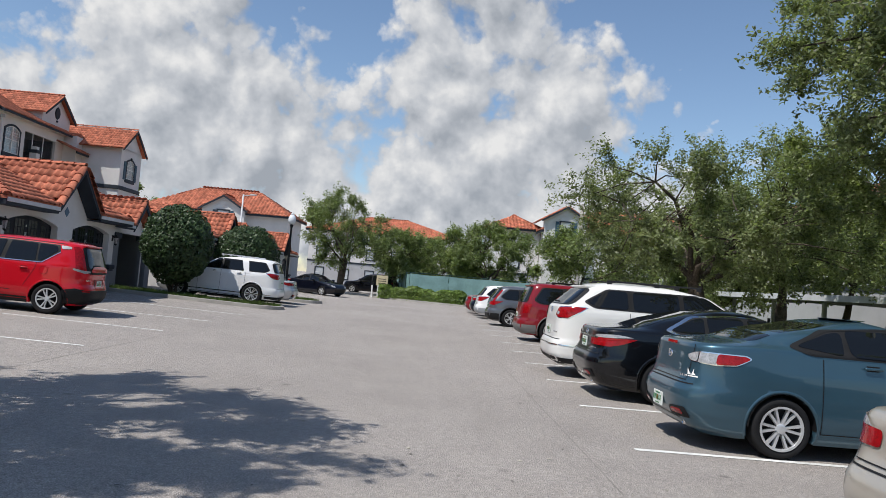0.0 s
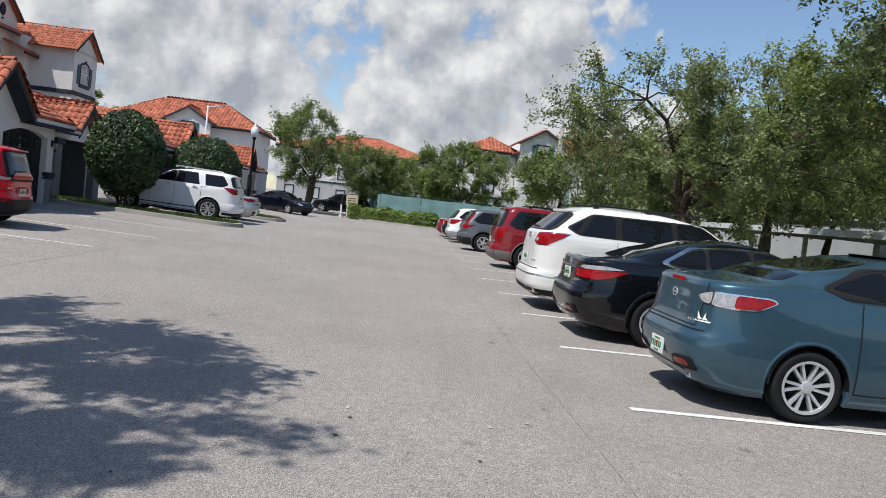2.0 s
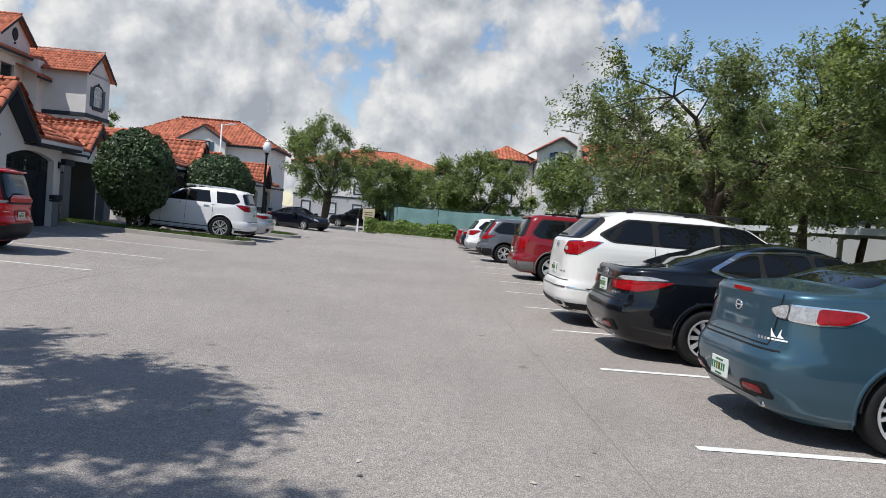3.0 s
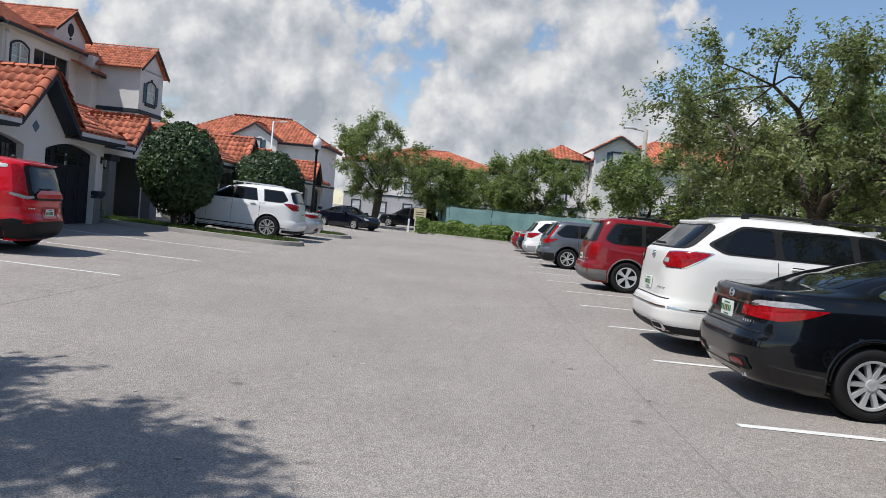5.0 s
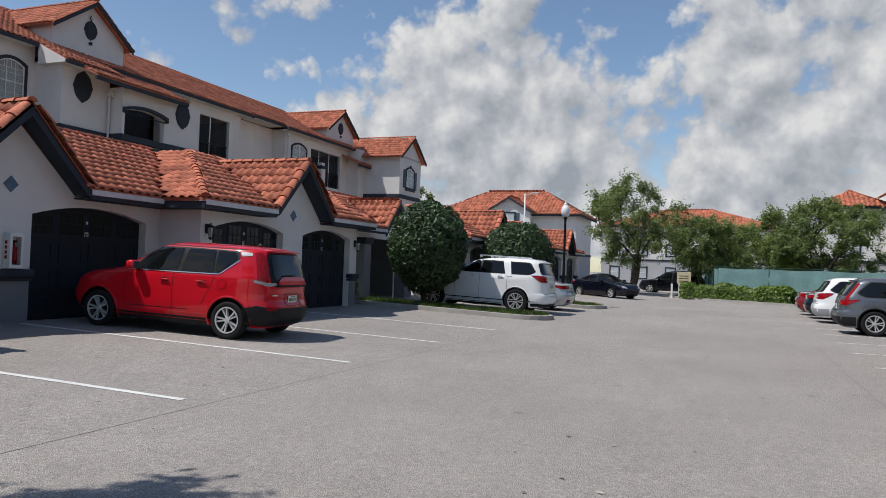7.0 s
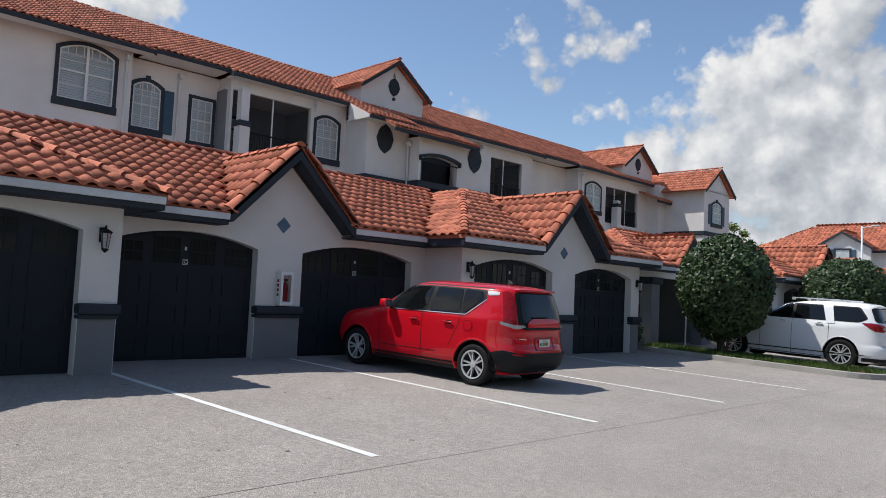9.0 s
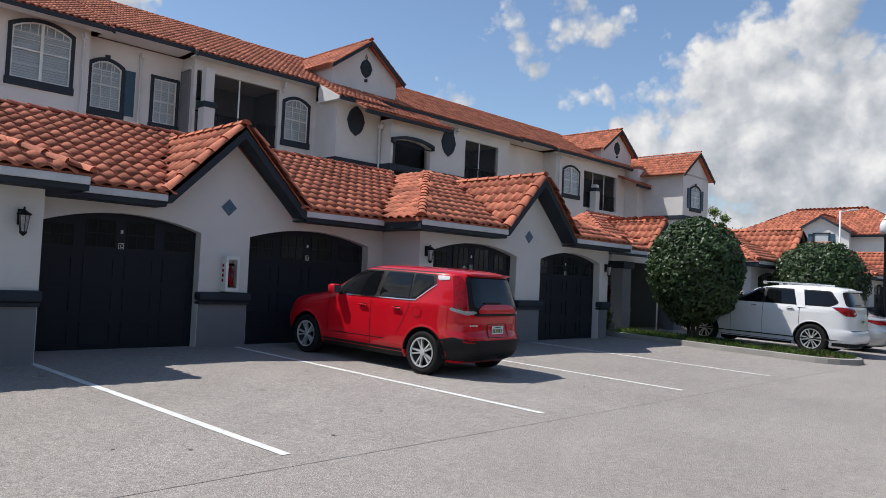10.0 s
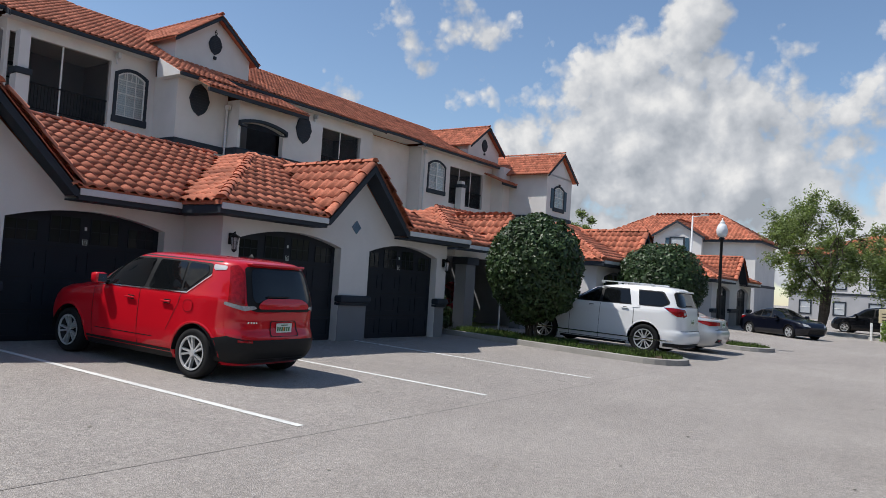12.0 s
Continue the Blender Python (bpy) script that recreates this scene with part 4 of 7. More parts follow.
        part("gable_wall", plate_with_holes([(yc - hw + 0.1, ZE), (yc + hw - 0.1, ZE), (yc + hw - 0.1, zb), (yc, pkz - 0.12), (yc - hw + 0.1, zb)], [], 0.25, lambda s, z, d, xg=xg: (xg - 0.4 - d, s, z)), M["stucco"], h, "white stucco gable")
        box("gable_side", (-33.5, yc - hw + 0.11, ZE), (xg - 0.66, yc - hw + 0.3, zb - 0.02), M["stucco"], h)
        box("gable_side", (-33.5, yc + hw - 0.3, ZE), (xg - 0.66, yc + hw - 0.11, zb - 0.02), M["stucco"], h)
        octagon(h, xg - 0.4, yc, pkz - 1.30, 0.42, 0.33)
        box("vent_knob", (xg - 0.4, yc - 0.07, pkz - 1.97), (xg - 0.3, yc + 0.07, pkz - 1.83), M["trim"], h, 0.02)
        if num:
            word("house_number", num, (xg - 0.37, yc - 0.10, pkz - 0.84), 0.36, M["iron"], h)
        for sg in (-1, 1):
            f = [(yc, pkz), (yc + sg * (hw + 0.15), pkz - (hw + 0.15) * 0.72), (yc + sg * (hw + 0.15), pkz - (hw + 0.15) * 0.72 - 0.2), (yc, pkz - 0.2)]
            part("verge_board", plate_with_holes(f, [], 0.06, lambda s, z, d, xg=xg: (xg - d, s, z)), M["trim"], h)
            roof_plane(h, [(xg, yc + sg * (hw + 0.2), pkz + 0.03 - (hw + 0.2) * 0.72), (-34.0, yc + sg * (hw + 0.2), pkz + 0.03 - (hw + 0.2) * 0.72), (-34.0, yc, pkz + 0.03), (xg, yc, pkz + 0.03)], course=0.36)
        caps(h, (xg, yc, pkz + 0.05), (-34, yc, pkz + 0.05))
    # end wing with its gable
    yc, xg, pkz, hw = 58.2, -23.25, 11.4, 2.15
    part("gable_wall", plate_with_holes([(56.3, 9.7), (60.2, 9.7), (yc, pkz - 0.15)], [], 0.25, lambda s, z, d: (-23.6 - d, s, z)), M["stucco"], h)
    for sg in (-1, 1):
        f = [(yc, pkz), (yc + sg * (hw + 0.2), pkz - (hw + 0.2) * 0.74), (yc + sg * (hw + 0.2), pkz - (hw + 0.2) * 0.74 - 0.2), (yc, pkz - 0.2)]
        part("verge_board", plate_with_holes(f, [], 0.06, lambda s, z, d: (xg - d, s, z)), M["trim"], h)
        roof_plane(h, [(xg, yc + sg * (hw + 0.25), pkz + 0.03 - (hw + 0.25) * 0.74), (-33.0, yc + sg * (hw + 0.25), pkz + 0.03 - (hw + 0.25) * 0.74), (-33.0, yc, pkz + 0.03), (xg, yc, pkz + 0.03)], course=0.36)
    caps(h, (xg, yc, pkz + 0.05), (-33, yc, pkz + 0.05))
    # downpipes
    for x, y, z0, z1 in ((-27.9, 18.4, 5.0, 10.0), (-28.55, 20.75, 5.0, 10.0), (-27.5, 26.6, 9.5, 10.0), (-25.9, 30.8, 6.0, 8.75), (-27.5, 37.6, 5.0, 10.0), (-27.5, 47.2, 5.0, 9.95)):
        p = part("downpipe", add_tube(bmesh.new(), (x + 0.02, y, z0), (x + 0.02, y, z1 - 0.25), 0.05, 0.05), M["gutter"], h, "pale downpipe")
        box("pipe_elbow", (x - 0.05, y - 0.07, z1 - 0.28), (x + 0.22, y + 0.07, z1 - 0.06), M["gutter"], p, 0.03)
    return h


house_long()


# ---- vehicles ----
def chaikin(p, times=2):
    """Round the corners of a loop; times sets how far."""
    reach = 0.035 * times
    q = []
    for i, b in enumerate(p):
        a, c = p[i - 1], p[(i + 1) % len(p)]
        la, lc = math.dist(a, b), math.dist(b, c)
        ka, kc = min(0.45, reach / max(la, 1e-6)), min(0.45, reach / max(lc, 1e-6))
        u = (b[0] + (a[0] - b[0]) * ka, b[1] + (a[1] - b[1]) * ka)
        v = (b[0] + (c[0] - b[0]) * kc, b[1] + (c[1] - b[1]) * kc)
        for t in (0.0, 0.25, 0.5, 0.75, 1.0):
            q.append(tuple((1 - t) ** 2 * u[k] + 2 * t * (1 - t) * b[k] + t * t * v[k] for k in (0, 1)))
    return q


class Shell:
    """A car body given by plan outlines at rising heights: (z, rear x, front x, half width)."""

    def __init__(self, layers, n=6.0):
        t = np.array(layers, float)
        self.n = n
        z = np.linspace(t[0, 0], t[-1, 0], 241)
        cols = [np.interp(z, t[:, 0], t[:, k]) for k in (1, 2, 3)]
        ker = np.array([1, 2, 3, 2, 1]) / 9.0
        sm = []
        for c in cols:
            p = np.pad(c, 2, mode="edge")
            sm.append(np.convolve(p, ker, "valid"))
        self.z, self.xr, self.xf, self.w = z, *sm
        self.tab = t

    def at(self, z):
        return (float(np.interp(z, self.z, self.xr)), float(np.interp(z, self.z, self.xf)), float(np.interp(z, self.z, self.w)))

    def side(self, x, z):
        a0, a1, w = self.at(z)
        c, a = (a0 + a1) / 2, (a1 - a0) / 2
        k = min(0.9999, abs((x - c) / a))
        return w * (1 - k ** self.n) ** (1 / self.n)

    def end(self, y, z, front=False):
        a0, a1, w = self.at(z)
        c, a = (a0 + a1) / 2, (a1 - a0) / 2
        k = min(0.9999, abs(y / w))
        d = a * (1 - k ** self.n) ** (1 / self.n)
        return c + d if front else c - d

    def wrap(self, s, z, off):
        """The point s metres round the body from the middle of the tail, at height z, off metres proud."""
        a0, a1, w = self.at(z)
        c, a = (a0 + a1) / 2, (a1 - a0) / 2
        th = np.linspace(0.0, math.pi / 2, 160)
        u, v = np.cos(th) ** (2 / self.n), np.sin(th) ** (2 / self.n)
        px, py = c - a * u, w * v
        run = np.concatenate(([0.0], np.cumsum(np.hypot(np.diff(px), np.diff(py)))))
        x, y = float(np.interp(s, run, px)), float(np.interp(s, run, py))
        nx, ny = -(((c - x) / a) ** (self.n - 1)) / a, (min(y / w, 1.0) ** (self.n - 1)) / w
        k = math.hypot(nx, ny) or 1.0
        return x + off * nx / k, y + off * ny / k

    def levels(self):
        zs = [self.tab[0, 0]]
        for (z0, r0, f0, w0), (z1, r1, f1, w1) in zip(self.tab, self.tab[1:]):
            k = max(1, int(math.ceil(max((z1 - z0) / 0.035, abs(f1 - f0) / 0.12, abs(r1 - r0) / 0.10))))
            zs += [z0 + (z1 - z0) * (i + 1) / k for i in range(k)]
        return zs

    def mesh(self, arches, name, material, parent):
        ts = np.concatenate((np.linspace(-0.985, 0.985, 96),))
        kk = (1 - 0.985 ** self.n) ** (1 / self.n)
        ends = np.linspace(-kk, kk, 13)[1:-1]
        uv = [(t, (1 - abs(t) ** self.n) ** (1 / self.n)) for t in ts]
        uv += [((1 - abs(e) ** self.n) ** (1 / self.n), -e) for e in ends]
        uv += [(-t, -(1 - abs(t) ** self.n) ** (1 / self.n)) for t in ts]
        uv += [(-(1 - abs(e) ** self.n) ** (1 / self.n), e) for e in ends]
        bm = bmesh.new()
        prev = None
        for z in self.levels():
            a0, a1, w = self.at(z)
            c, a = (a0 + a1) / 2, (a1 - a0) / 2
            row = []
            for u, v in uv:
                x, y, zz = c + a * u, w * v, z
                for cx, cz, R in arches:
                    d = math.hypot(x - cx, zz - cz)
                    if abs(d - R) < 0.024 and abs(y) > 0.6 * w and d > 1e-6:
                        x, zz = cx + (x - cx) * R / d, cz + (zz - cz) * R / d
                row.append(bm.verts.new((x, y, zz)))
            if prev:
                for i in range(len(row)):
                    j = (i + 1) % len(row)
                    quad = (prev[i], prev[j], row[j], row[i])
                    m = sum((q.co for q in quad), Vector()) / 4
                    if abs(m.y) > 0.55 * w and any(math.hypot(m.x - cx, m.z - cz) < R - 0.004 for cx, cz, R in arches):
                        continue
                    bm.faces.new(quad)
            prev = row
        bm.faces.new(prev)
        bmesh.ops.delete(bm, geom=[v for v in bm.verts if not v.link_faces], context="VERTS")
        return part(name, bm, material, parent, "", True)


def patch_rings(poly, fn, rings=(0.0, 0.2, 0.4, 0.6, 0.8, 0.92, 1.0)):
    pts = []
    for a, b in zip(poly, poly[1:] + poly[:1]):
        k = max(1, int(math.hypot(b[0] - a[0], b[1] - a[1]) / 0.045))
        pts += [(a[0] + (b[0] - a[0]) * i / k, a[1] + (b[1] - a[1]) * i / k) for i in range(k)]
    cx, cy = sum(p[0] for p in pts) / len(pts), sum(p[1] for p in pts) / len(pts)
    n = len(pts)
    verts, faces = [], []
    for r in rings:
        if r == 0.0:
            verts.append(fn(cx, cy))
            continue
        verts += [fn(cx + (x - cx) * r, cy + (y - cy) * r) for x, y in pts]
    base = 0
    if rings[0] == 0.0:
        faces += [(0, 1 + (i + 1) % n, 1 + i) for i in range(n)]
        base = 1
    count = len(rings) - (1 if rings[0] == 0.0 else 0)
    for k in range(count - 1):
        o = base + k * n
        faces += [(o + i, o + (i + 1) % n, o + n + (i + 1) % n, o + n + i) for i in range(n)]
    return verts, faces


class Car:
    def __init__(self, name, place, shell, body_mat, label, group=""):
        self.s = shell
        self.t = thing(name, 0, 0, 0, 0, label, "car", group)
        self.t.matrix_basis = place
        self.m = body_mat

    def glass(self, kind, poly, material=None, name="window", off=0.009, both=True, trim=None, round_=2, label=""):
        """A pane or lens that follows the body. kind: side (x, z), rear or front (y, z)."""
        poly = chaikin(poly, round_) if round_ else poly
        material = material or M["car_glass"]
        off += 0.003 if material is M["car_glass"] else 0.0
        for sg in ((1, -1) if both else (1,)):
            def fn(a, b, o=off, sg=sg):
                if kind == "side":
                    return (a, sg * (self.s.side(a, b) + o), b)
                if kind == "wrap":
                    x, y = self.s.wrap(max(a, 0.0), b, o)
                    return (x, sg * y, b)
                return (self.s.end(a, b, kind == "front") + (o if kind == "front" else -o), sg * a, b)
            v, f = patch_rings(poly, fn)
            p = obj(name, mesh_of(name, v, f, material, True), self.t, label)
            if trim:
                v, f = patch_rings(poly, lambda a, b: fn(a, b, off + 0.004), (0.97, 1.05))
                obj("trim", mesh_of("trim", v, f, trim, True), p)

    def strip(self, kind, pts, width, material, name, off=0.006, both=True):
        for sg in ((1, -1) if both else (1,)):
            v, f = [], []
            dense = []
            for a, b in zip(pts, pts[1:]):
                k = max(1, int(math.hypot(b[0] - a[0], b[1] - a[1]) / 0.05))
                dense += [(a[0] + (b[0] - a[0]) * i / k, a[1] + (b[1] - a[1]) * i / k) for i in range(k)]
            dense.append(pts[-1])
            for i, p in enumerate(dense):
                q0, q1 = dense[max(0, i - 1)], dense[min(len(dense) - 1, i + 1)]
                d = math.hypot(q1[0] - q0[0], q1[1] - q0[1]) or 1
                nx, nz = -(q1[1] - q0[1]) / d * width / 2, (q1[0] - q0[0]) / d * width / 2
                for e in (1, -1):
                    a, b = p[0] + e * nx, p[1] + e * nz
                    if kind == "side":
                        v.append((a, sg * (self.s.side(a, b) + off), b))
                    else:
                        v.append((self.s.end(a, b, kind == "front") + (off if kind == "front" else -off), sg * a, b))
            f = [(2 * i, 2 * i + 1, 2 * i + 3, 2 * i + 2) for i in range(len(dense) - 1)]
            obj(name, mesh_of(name, v, f, material, True), self.t)

    def wheel(self, x, y, r, w, spokes, rim_r, style):
        out = 1 if y > 0 else -1
        e = new("wheel")
        e.parent = self.t
        e.matrix_basis = pose(x, y, r, -90 * out, 0, 0)
        prof = [(rim_r, -w / 2), (r * 0.93, -w / 2), (r * 0.985, -w * 0.40), (r, -w * 0.25), (r, w * 0.25), (r * 0.985, w * 0.40), (r * 0.93, w / 2), (rim_r + 0.008, w / 2 - 0.004), (rim_r, w / 2 - 0.03)]
        part("tyre", lathe(bmesh.new(), prof, 36, ends=False), M["tyre"], e, "black rubber tyre", True)
        rim = part("rim", lathe(bmesh.new(), [(rim_r, w / 2 - 0.03), (rim_r, w / 2 - 0.006), (rim_r - 0.018, w / 2 - 0.008), (rim_r - 0.03, w / 2 - 0.09), (0.001, w / 2 - 0.10)], 36, ends=False), M["rim_dark"], e, "alloy wheel rim", True)
        part("rim_lip", lathe(bmesh.new(), [(rim_r - 0.001, w / 2 - 0.012), (rim_r + 0.004, w / 2 + 0.004), (rim_r - 0.020, w / 2 + 0.002), (rim_r - 0.024, w / 2 - 0.015)], 36, ends=False), M["rim"], rim)
        for k in range(spokes):
            a = 360.0 * k / spokes
            if style == "twin":
                offs = ((-11, 0.026), (11, 0.026))
            elif style == "wide":
                offs = ((0, 0.085),)
            else:
                offs = ((0, 0.042),)
            for da, wd in offs:
                bm = bmesh.new()
                m = Matrix.Rotation(radians(a + da), 4, "Z")
                inner, outer = 0.045, rim_r - 0.012
                w0, w1 = wd * (0.9 if style != "wide" else 0.55), wd * (1.0 if style != "wide" else 1.25)
                co = [(inner, -w0 / 2, w / 2 - 0.022), (inner, w0 / 2, w / 2 - 0.022), (outer, w1 / 2, w / 2 - 0.006), (outer, -w1 / 2, w / 2 - 0.006)]
                hi = [bm.verts.new(m @ Vector(c)) for c in co]
                lo = [bm.verts.new(m @ Vector((c[0], c[1] * 1.25, c[2] - 0.04))) for c in co]
                bm.faces.new(hi)
                for i in range(4):
                    j = (i + 1) % 4
                    bm.faces.new((hi[i], hi[j], lo[j], lo[i]))
                part("spoke", bm, M["rim"], e)
        part("hub_cap", lathe(bmesh.new(), [(0.055, w / 2 - 0.03), (0.052, w / 2 - 0.010), (0.03, w / 2 - 0.004), (0.001, w / 2 - 0.003)], 16, ends=False), M["rim"], e)

    def finish(self, wb0, wb1, r, track, arch_r, spokes=5, style="twin", rim_r=None, lip=None, ww=0.215):
        L = self.s.xf.max()
        arches = [(wb0, r, arch_r), (wb1, r, arch_r)]
        self.s.mesh(arches, "body", self.m, self.t)
        hw = self.s.w.max()
        box("underbody", (0.35, -(hw - 0.30), self.s.tab[0, 0] + 0.01), (L - 0.4, hw - 0.30, 0.72), M["plastic"], self.t)
        box("floor_pan", (wb0 + arch_r, -(hw - 0.12), self.s.tab[0, 0] + 0.005), (wb1 - arch_r, hw - 0.12, 0.5), M["plastic"], self.t)
        for cx in (wb0, wb1):
            for sg in (1, -1):
                v, f = [], []
                n = 30
                for i in range(n + 1):
                    a = math.pi * (-0.12 + 1.24 * i / n)
                    for rr, off in ((arch_r + 0.028, 0.001), (arch_r + 0.014, 0.010), (arch_r - 0.006, 0.006), (arch_r - 0.010, -0.07)):
                        x, z = cx + rr * math.cos(a), r + rr * math.sin(a)
                        z = max(z, self.s.tab[0, 0] + 0.01)
                        v.append((x, sg * (self.s.side(x, z) + off), z))
                for i in range(n):
                    for k in range(3):
                        o = i * 4 + k
                        f.append((o, o + 1, o + 5, o + 4))
                obj("wheel_arch", mesh_of("wheel_arch", v, f, lip or self.m, True), self.t)
                v, f = [], []
                for i in range(17):
                    a = math.pi * i / 16
                    for yy in (sg * (track + 0.12), sg * (track - 0.22)):
                        v.append((cx + (arch_r - 0.012) * math.cos(a), yy * 1.0, r + (arch_r - 0.012) * math.sin(a)))
                for i in range(16):
                    f.append((2 * i, 2 * i + 1, 2 * i + 3, 2 * i + 2))
                obj("wheel_liner", mesh_of("wheel_liner", v, f, M["plastic"], True), self.t)
                self.wheel(cx, sg * track, r, ww, spokes, rim_r or r * 0.66, style)

    def plate(self, z, y=0.0, tilt=0, mat_="plate", fancy=True):
        x = self.s.end(y, z) - 0.022
        p = box("license_plate", (x, y - 0.155, z - 0.078), (x + 0.014, y + 0.155, z + 0.078), M[mat_], self.t, 0.004, "white and green licence plate")
        if fancy:
            for k in range(6):
                yy = y - 0.11 + k * 0.043 + (0.012 if k > 2 else 0)
                box("plate_mark", (x - 0.003, yy, z - 0.03), (x + 0.002, yy + 0.026, z + 0.03), M["plate_green"], p)
            box("plate_emblem", (x - 0.003, y - 0.014, z - 0.028), (x + 0.002, y + 0.02, z + 0.028), M["plate_orange"], p)
            box("plate_heading", (x - 0.003, y - 0.07, z + 0.048), (x + 0.002, y + 0.07, z + 0.062), M["plate_green"], p)
            box("plate_heading", (x - 0.003, y - 0.06, z - 0.065), (x + 0.002, y + 0.06, z - 0.052), M["plate_green"], p)

    def badge(self, z, y=0.0, r=0.055, flat=0.75):
        x = self.s.end(y, z) - 0.006
        bm = lathe(bmesh.new(), [(r, 0.0), (r * 0.98, 0.012), (r * 0.78, 0.014), (r * 0.74, 0.004)], 20, ends=False, m=Matrix.Translation((x, y, z)) @ pose(0, 0, 0, 0, -90, 0) @ Matrix.Diagonal((flat, 1, 1, 1)))
        b = part("badge", bm, M["chrome"], self.t, "plain chrome badge", True)
        box("badge_bar", (x - 0.012, y - r * 0.75, z - 0.008), (x - 0.003, y + r * 0.75, z + 0.008), M["chrome"], b, 0.003)

    def lettering(self, y0, y1, z, h=0.025, n=6):
        for k in range(n):
            yy = y0 + (y1 - y0) * k / n
            x = self.s.end(yy, z)
            box("letter_bar", (x - 0.006, yy, z - h / 2), (x + 0.004, yy + abs(y1 - y0) / n * 0.62, z + h / 2), M["chrome"], self.t)

    def handle(self, x, z, material=None):
        for sg in (1, -1):
            y = self.s.side(x, z)
            h = part("door_handle", add_box(bmesh.new(), (x - 0.10, sg * (y + 0.012), z - 0.014), (x + 0.10, sg * (y + 0.042), z + 0.016), 0.012), material or self.m, self.t, "", True)
            box("handle_cup", (x - 0.07, sg * (y - 0.01), z - 0.03), (x + 0.07, sg * (y + 0.004), z + 0.03), M["plastic"], h, 0.003)

    def mirror(self, x, z, material=None):
        for sg in (1, -1):
            y = self.s.side(x, z)
            bm = bmesh.new()
            add_box(bm, (x - 0.07, sg * (y + 0.06), z - 0.02), (x + 0.10, sg * (y + 0.25), z + 0.14), 0.05)
            m = part("wing_mirror", bm, material or self.m, self.t, "", True)
            box("mirror_glass", (x - 0.074, sg * (y + 0.085), z + 0.0), (x - 0.068, sg * (y + 0.225), z + 0.12), M["chrome"], m)
            box("mirror_stem", (x - 0.02, sg * (y - 0.02), z - 0.02), (x + 0.05, sg * (y + 0.10), z + 0.03), M["plastic"], m, 0.01)

    def exhaust(self, y, z=0.28, r=0.035):
        bm = lathe(bmesh.new(), [(r, -0.16), (r, 0.02), (r * 0.82, 0.02), (r * 0.82, -0.1)], 14, ends=False, m=Matrix.Translation((self.s.end(y, z) + 0.02, y, z)) @ pose(0, 0, 0, 0, -90, 0))
        part("exhaust_pipe", bm, M["chrome"], self.t, "", True)

    def rails(self, x0, x1, y, z, material, h=0.05):
        for sg in (1, -1):
            bm = bmesh.new()
            add_box(bm, (x0, sg * (y - 0.02), z), (x1, sg * (y + 0.02), z + 0.03), 0.012)
            for xx in (x0, (x0 + x1) / 2, x1 - 0.1):
                add_box(bm, (xx, sg * (y - 0.02), z - h), (xx + 0.1, sg * (y + 0.02), z + 0.01), 0.008)
            part("roof_rail", bm, material, self.t)


def sedan_layers(L, hw, H, deck=1.02, slope=1.0):
    return [(0.17, 0.30, L - 0.30, hw - 0.08), (0.24, 0.13, L - 0.12, hw - 0.03), (0.40, 0.03, L - 0.03, hw - 0.003), (0.55, 0.0, L, hw), (0.64, 0.015, L - 0.02, hw),
            (0.70, 0.06, L - 0.06, hw - 0.003), (0.80, 0.10, L - 0.16, hw - 0.006), (0.90, 0.115, L - 0.42, hw - 0.015), (0.96, 0.125, L - 0.85, hw - 0.025),
            (deck - 0.015, 0.15, L - 1.15, hw - 0.05), (deck + 0.015, 0.50, L - 1.28, hw - 0.085), (deck + 0.04, 0.72 * slope, L - 1.38, hw - 0.105), (deck + 0.16, 1.02 * slope, L - 1.66, hw - 0.175),
            (H - 0.13, 1.46 * slope, L - 1.98, hw - 0.245), (H - 0.05, 1.80 * slope, L - 2.25, hw - 0.31), (H - 0.012, 2.12, L - 2.5, hw - 0.43), (H, 2.32, L - 2.65, hw - 0.62)]


def suv_layers(L, hw, H, rake=0.4, hood=1.0, belt=0.60, tumble=1.0, screen=1.0):
    zb = belt * H
    g = H - zb
    return [(0.21, 0.22, L - 0.30, hw * 0.90), (0.29, 0.08, L - 0.10, hw * 0.965), (0.42, 0.01, L - 0.02, hw * 0.99), (0.56, 0.0, L, hw), (0.66, 0.025, L - 0.02, hw),
            (0.71, 0.07, L - 0.05, hw * 0.998), (0.85, 0.08, L - 0.10, hw * 0.996), (zb - 0.10, 0.10, L - 0.28, hw * 0.988), (zb - 0.02, 0.115, L - hood, hw * 0.97), (zb + 0.05, 0.13, L - hood - 0.28, hw * 0.945),
            (zb + 0.40 * g, 0.13 + rake * 0.35, L - hood - 0.28 - 0.42 * screen, hw * (1 - 0.115 * tumble)), (zb + 0.72 * g, 0.13 + rake * 0.68, L - hood - 0.28 - 0.78 * screen, hw * (1 - 0.18 * tumble)),
            (H - 0.10, 0.13 + rake * 0.95, L - hood - 0.28 - 1.12 * screen, hw * (1 - 0.24 * tumble)), (H - 0.045, 0.22 + rake, L - hood - 0.5 - 1.25 * screen, hw * (1 - 0.31 * tumble)),
            (H - 0.015, 0.45 + rake, L - hood - 0.7 - 1.4 * screen, hw * 0.52), (H, 0.8 + rake, L - hood - 0.9 - 1.5 * screen, hw * 0.28)]


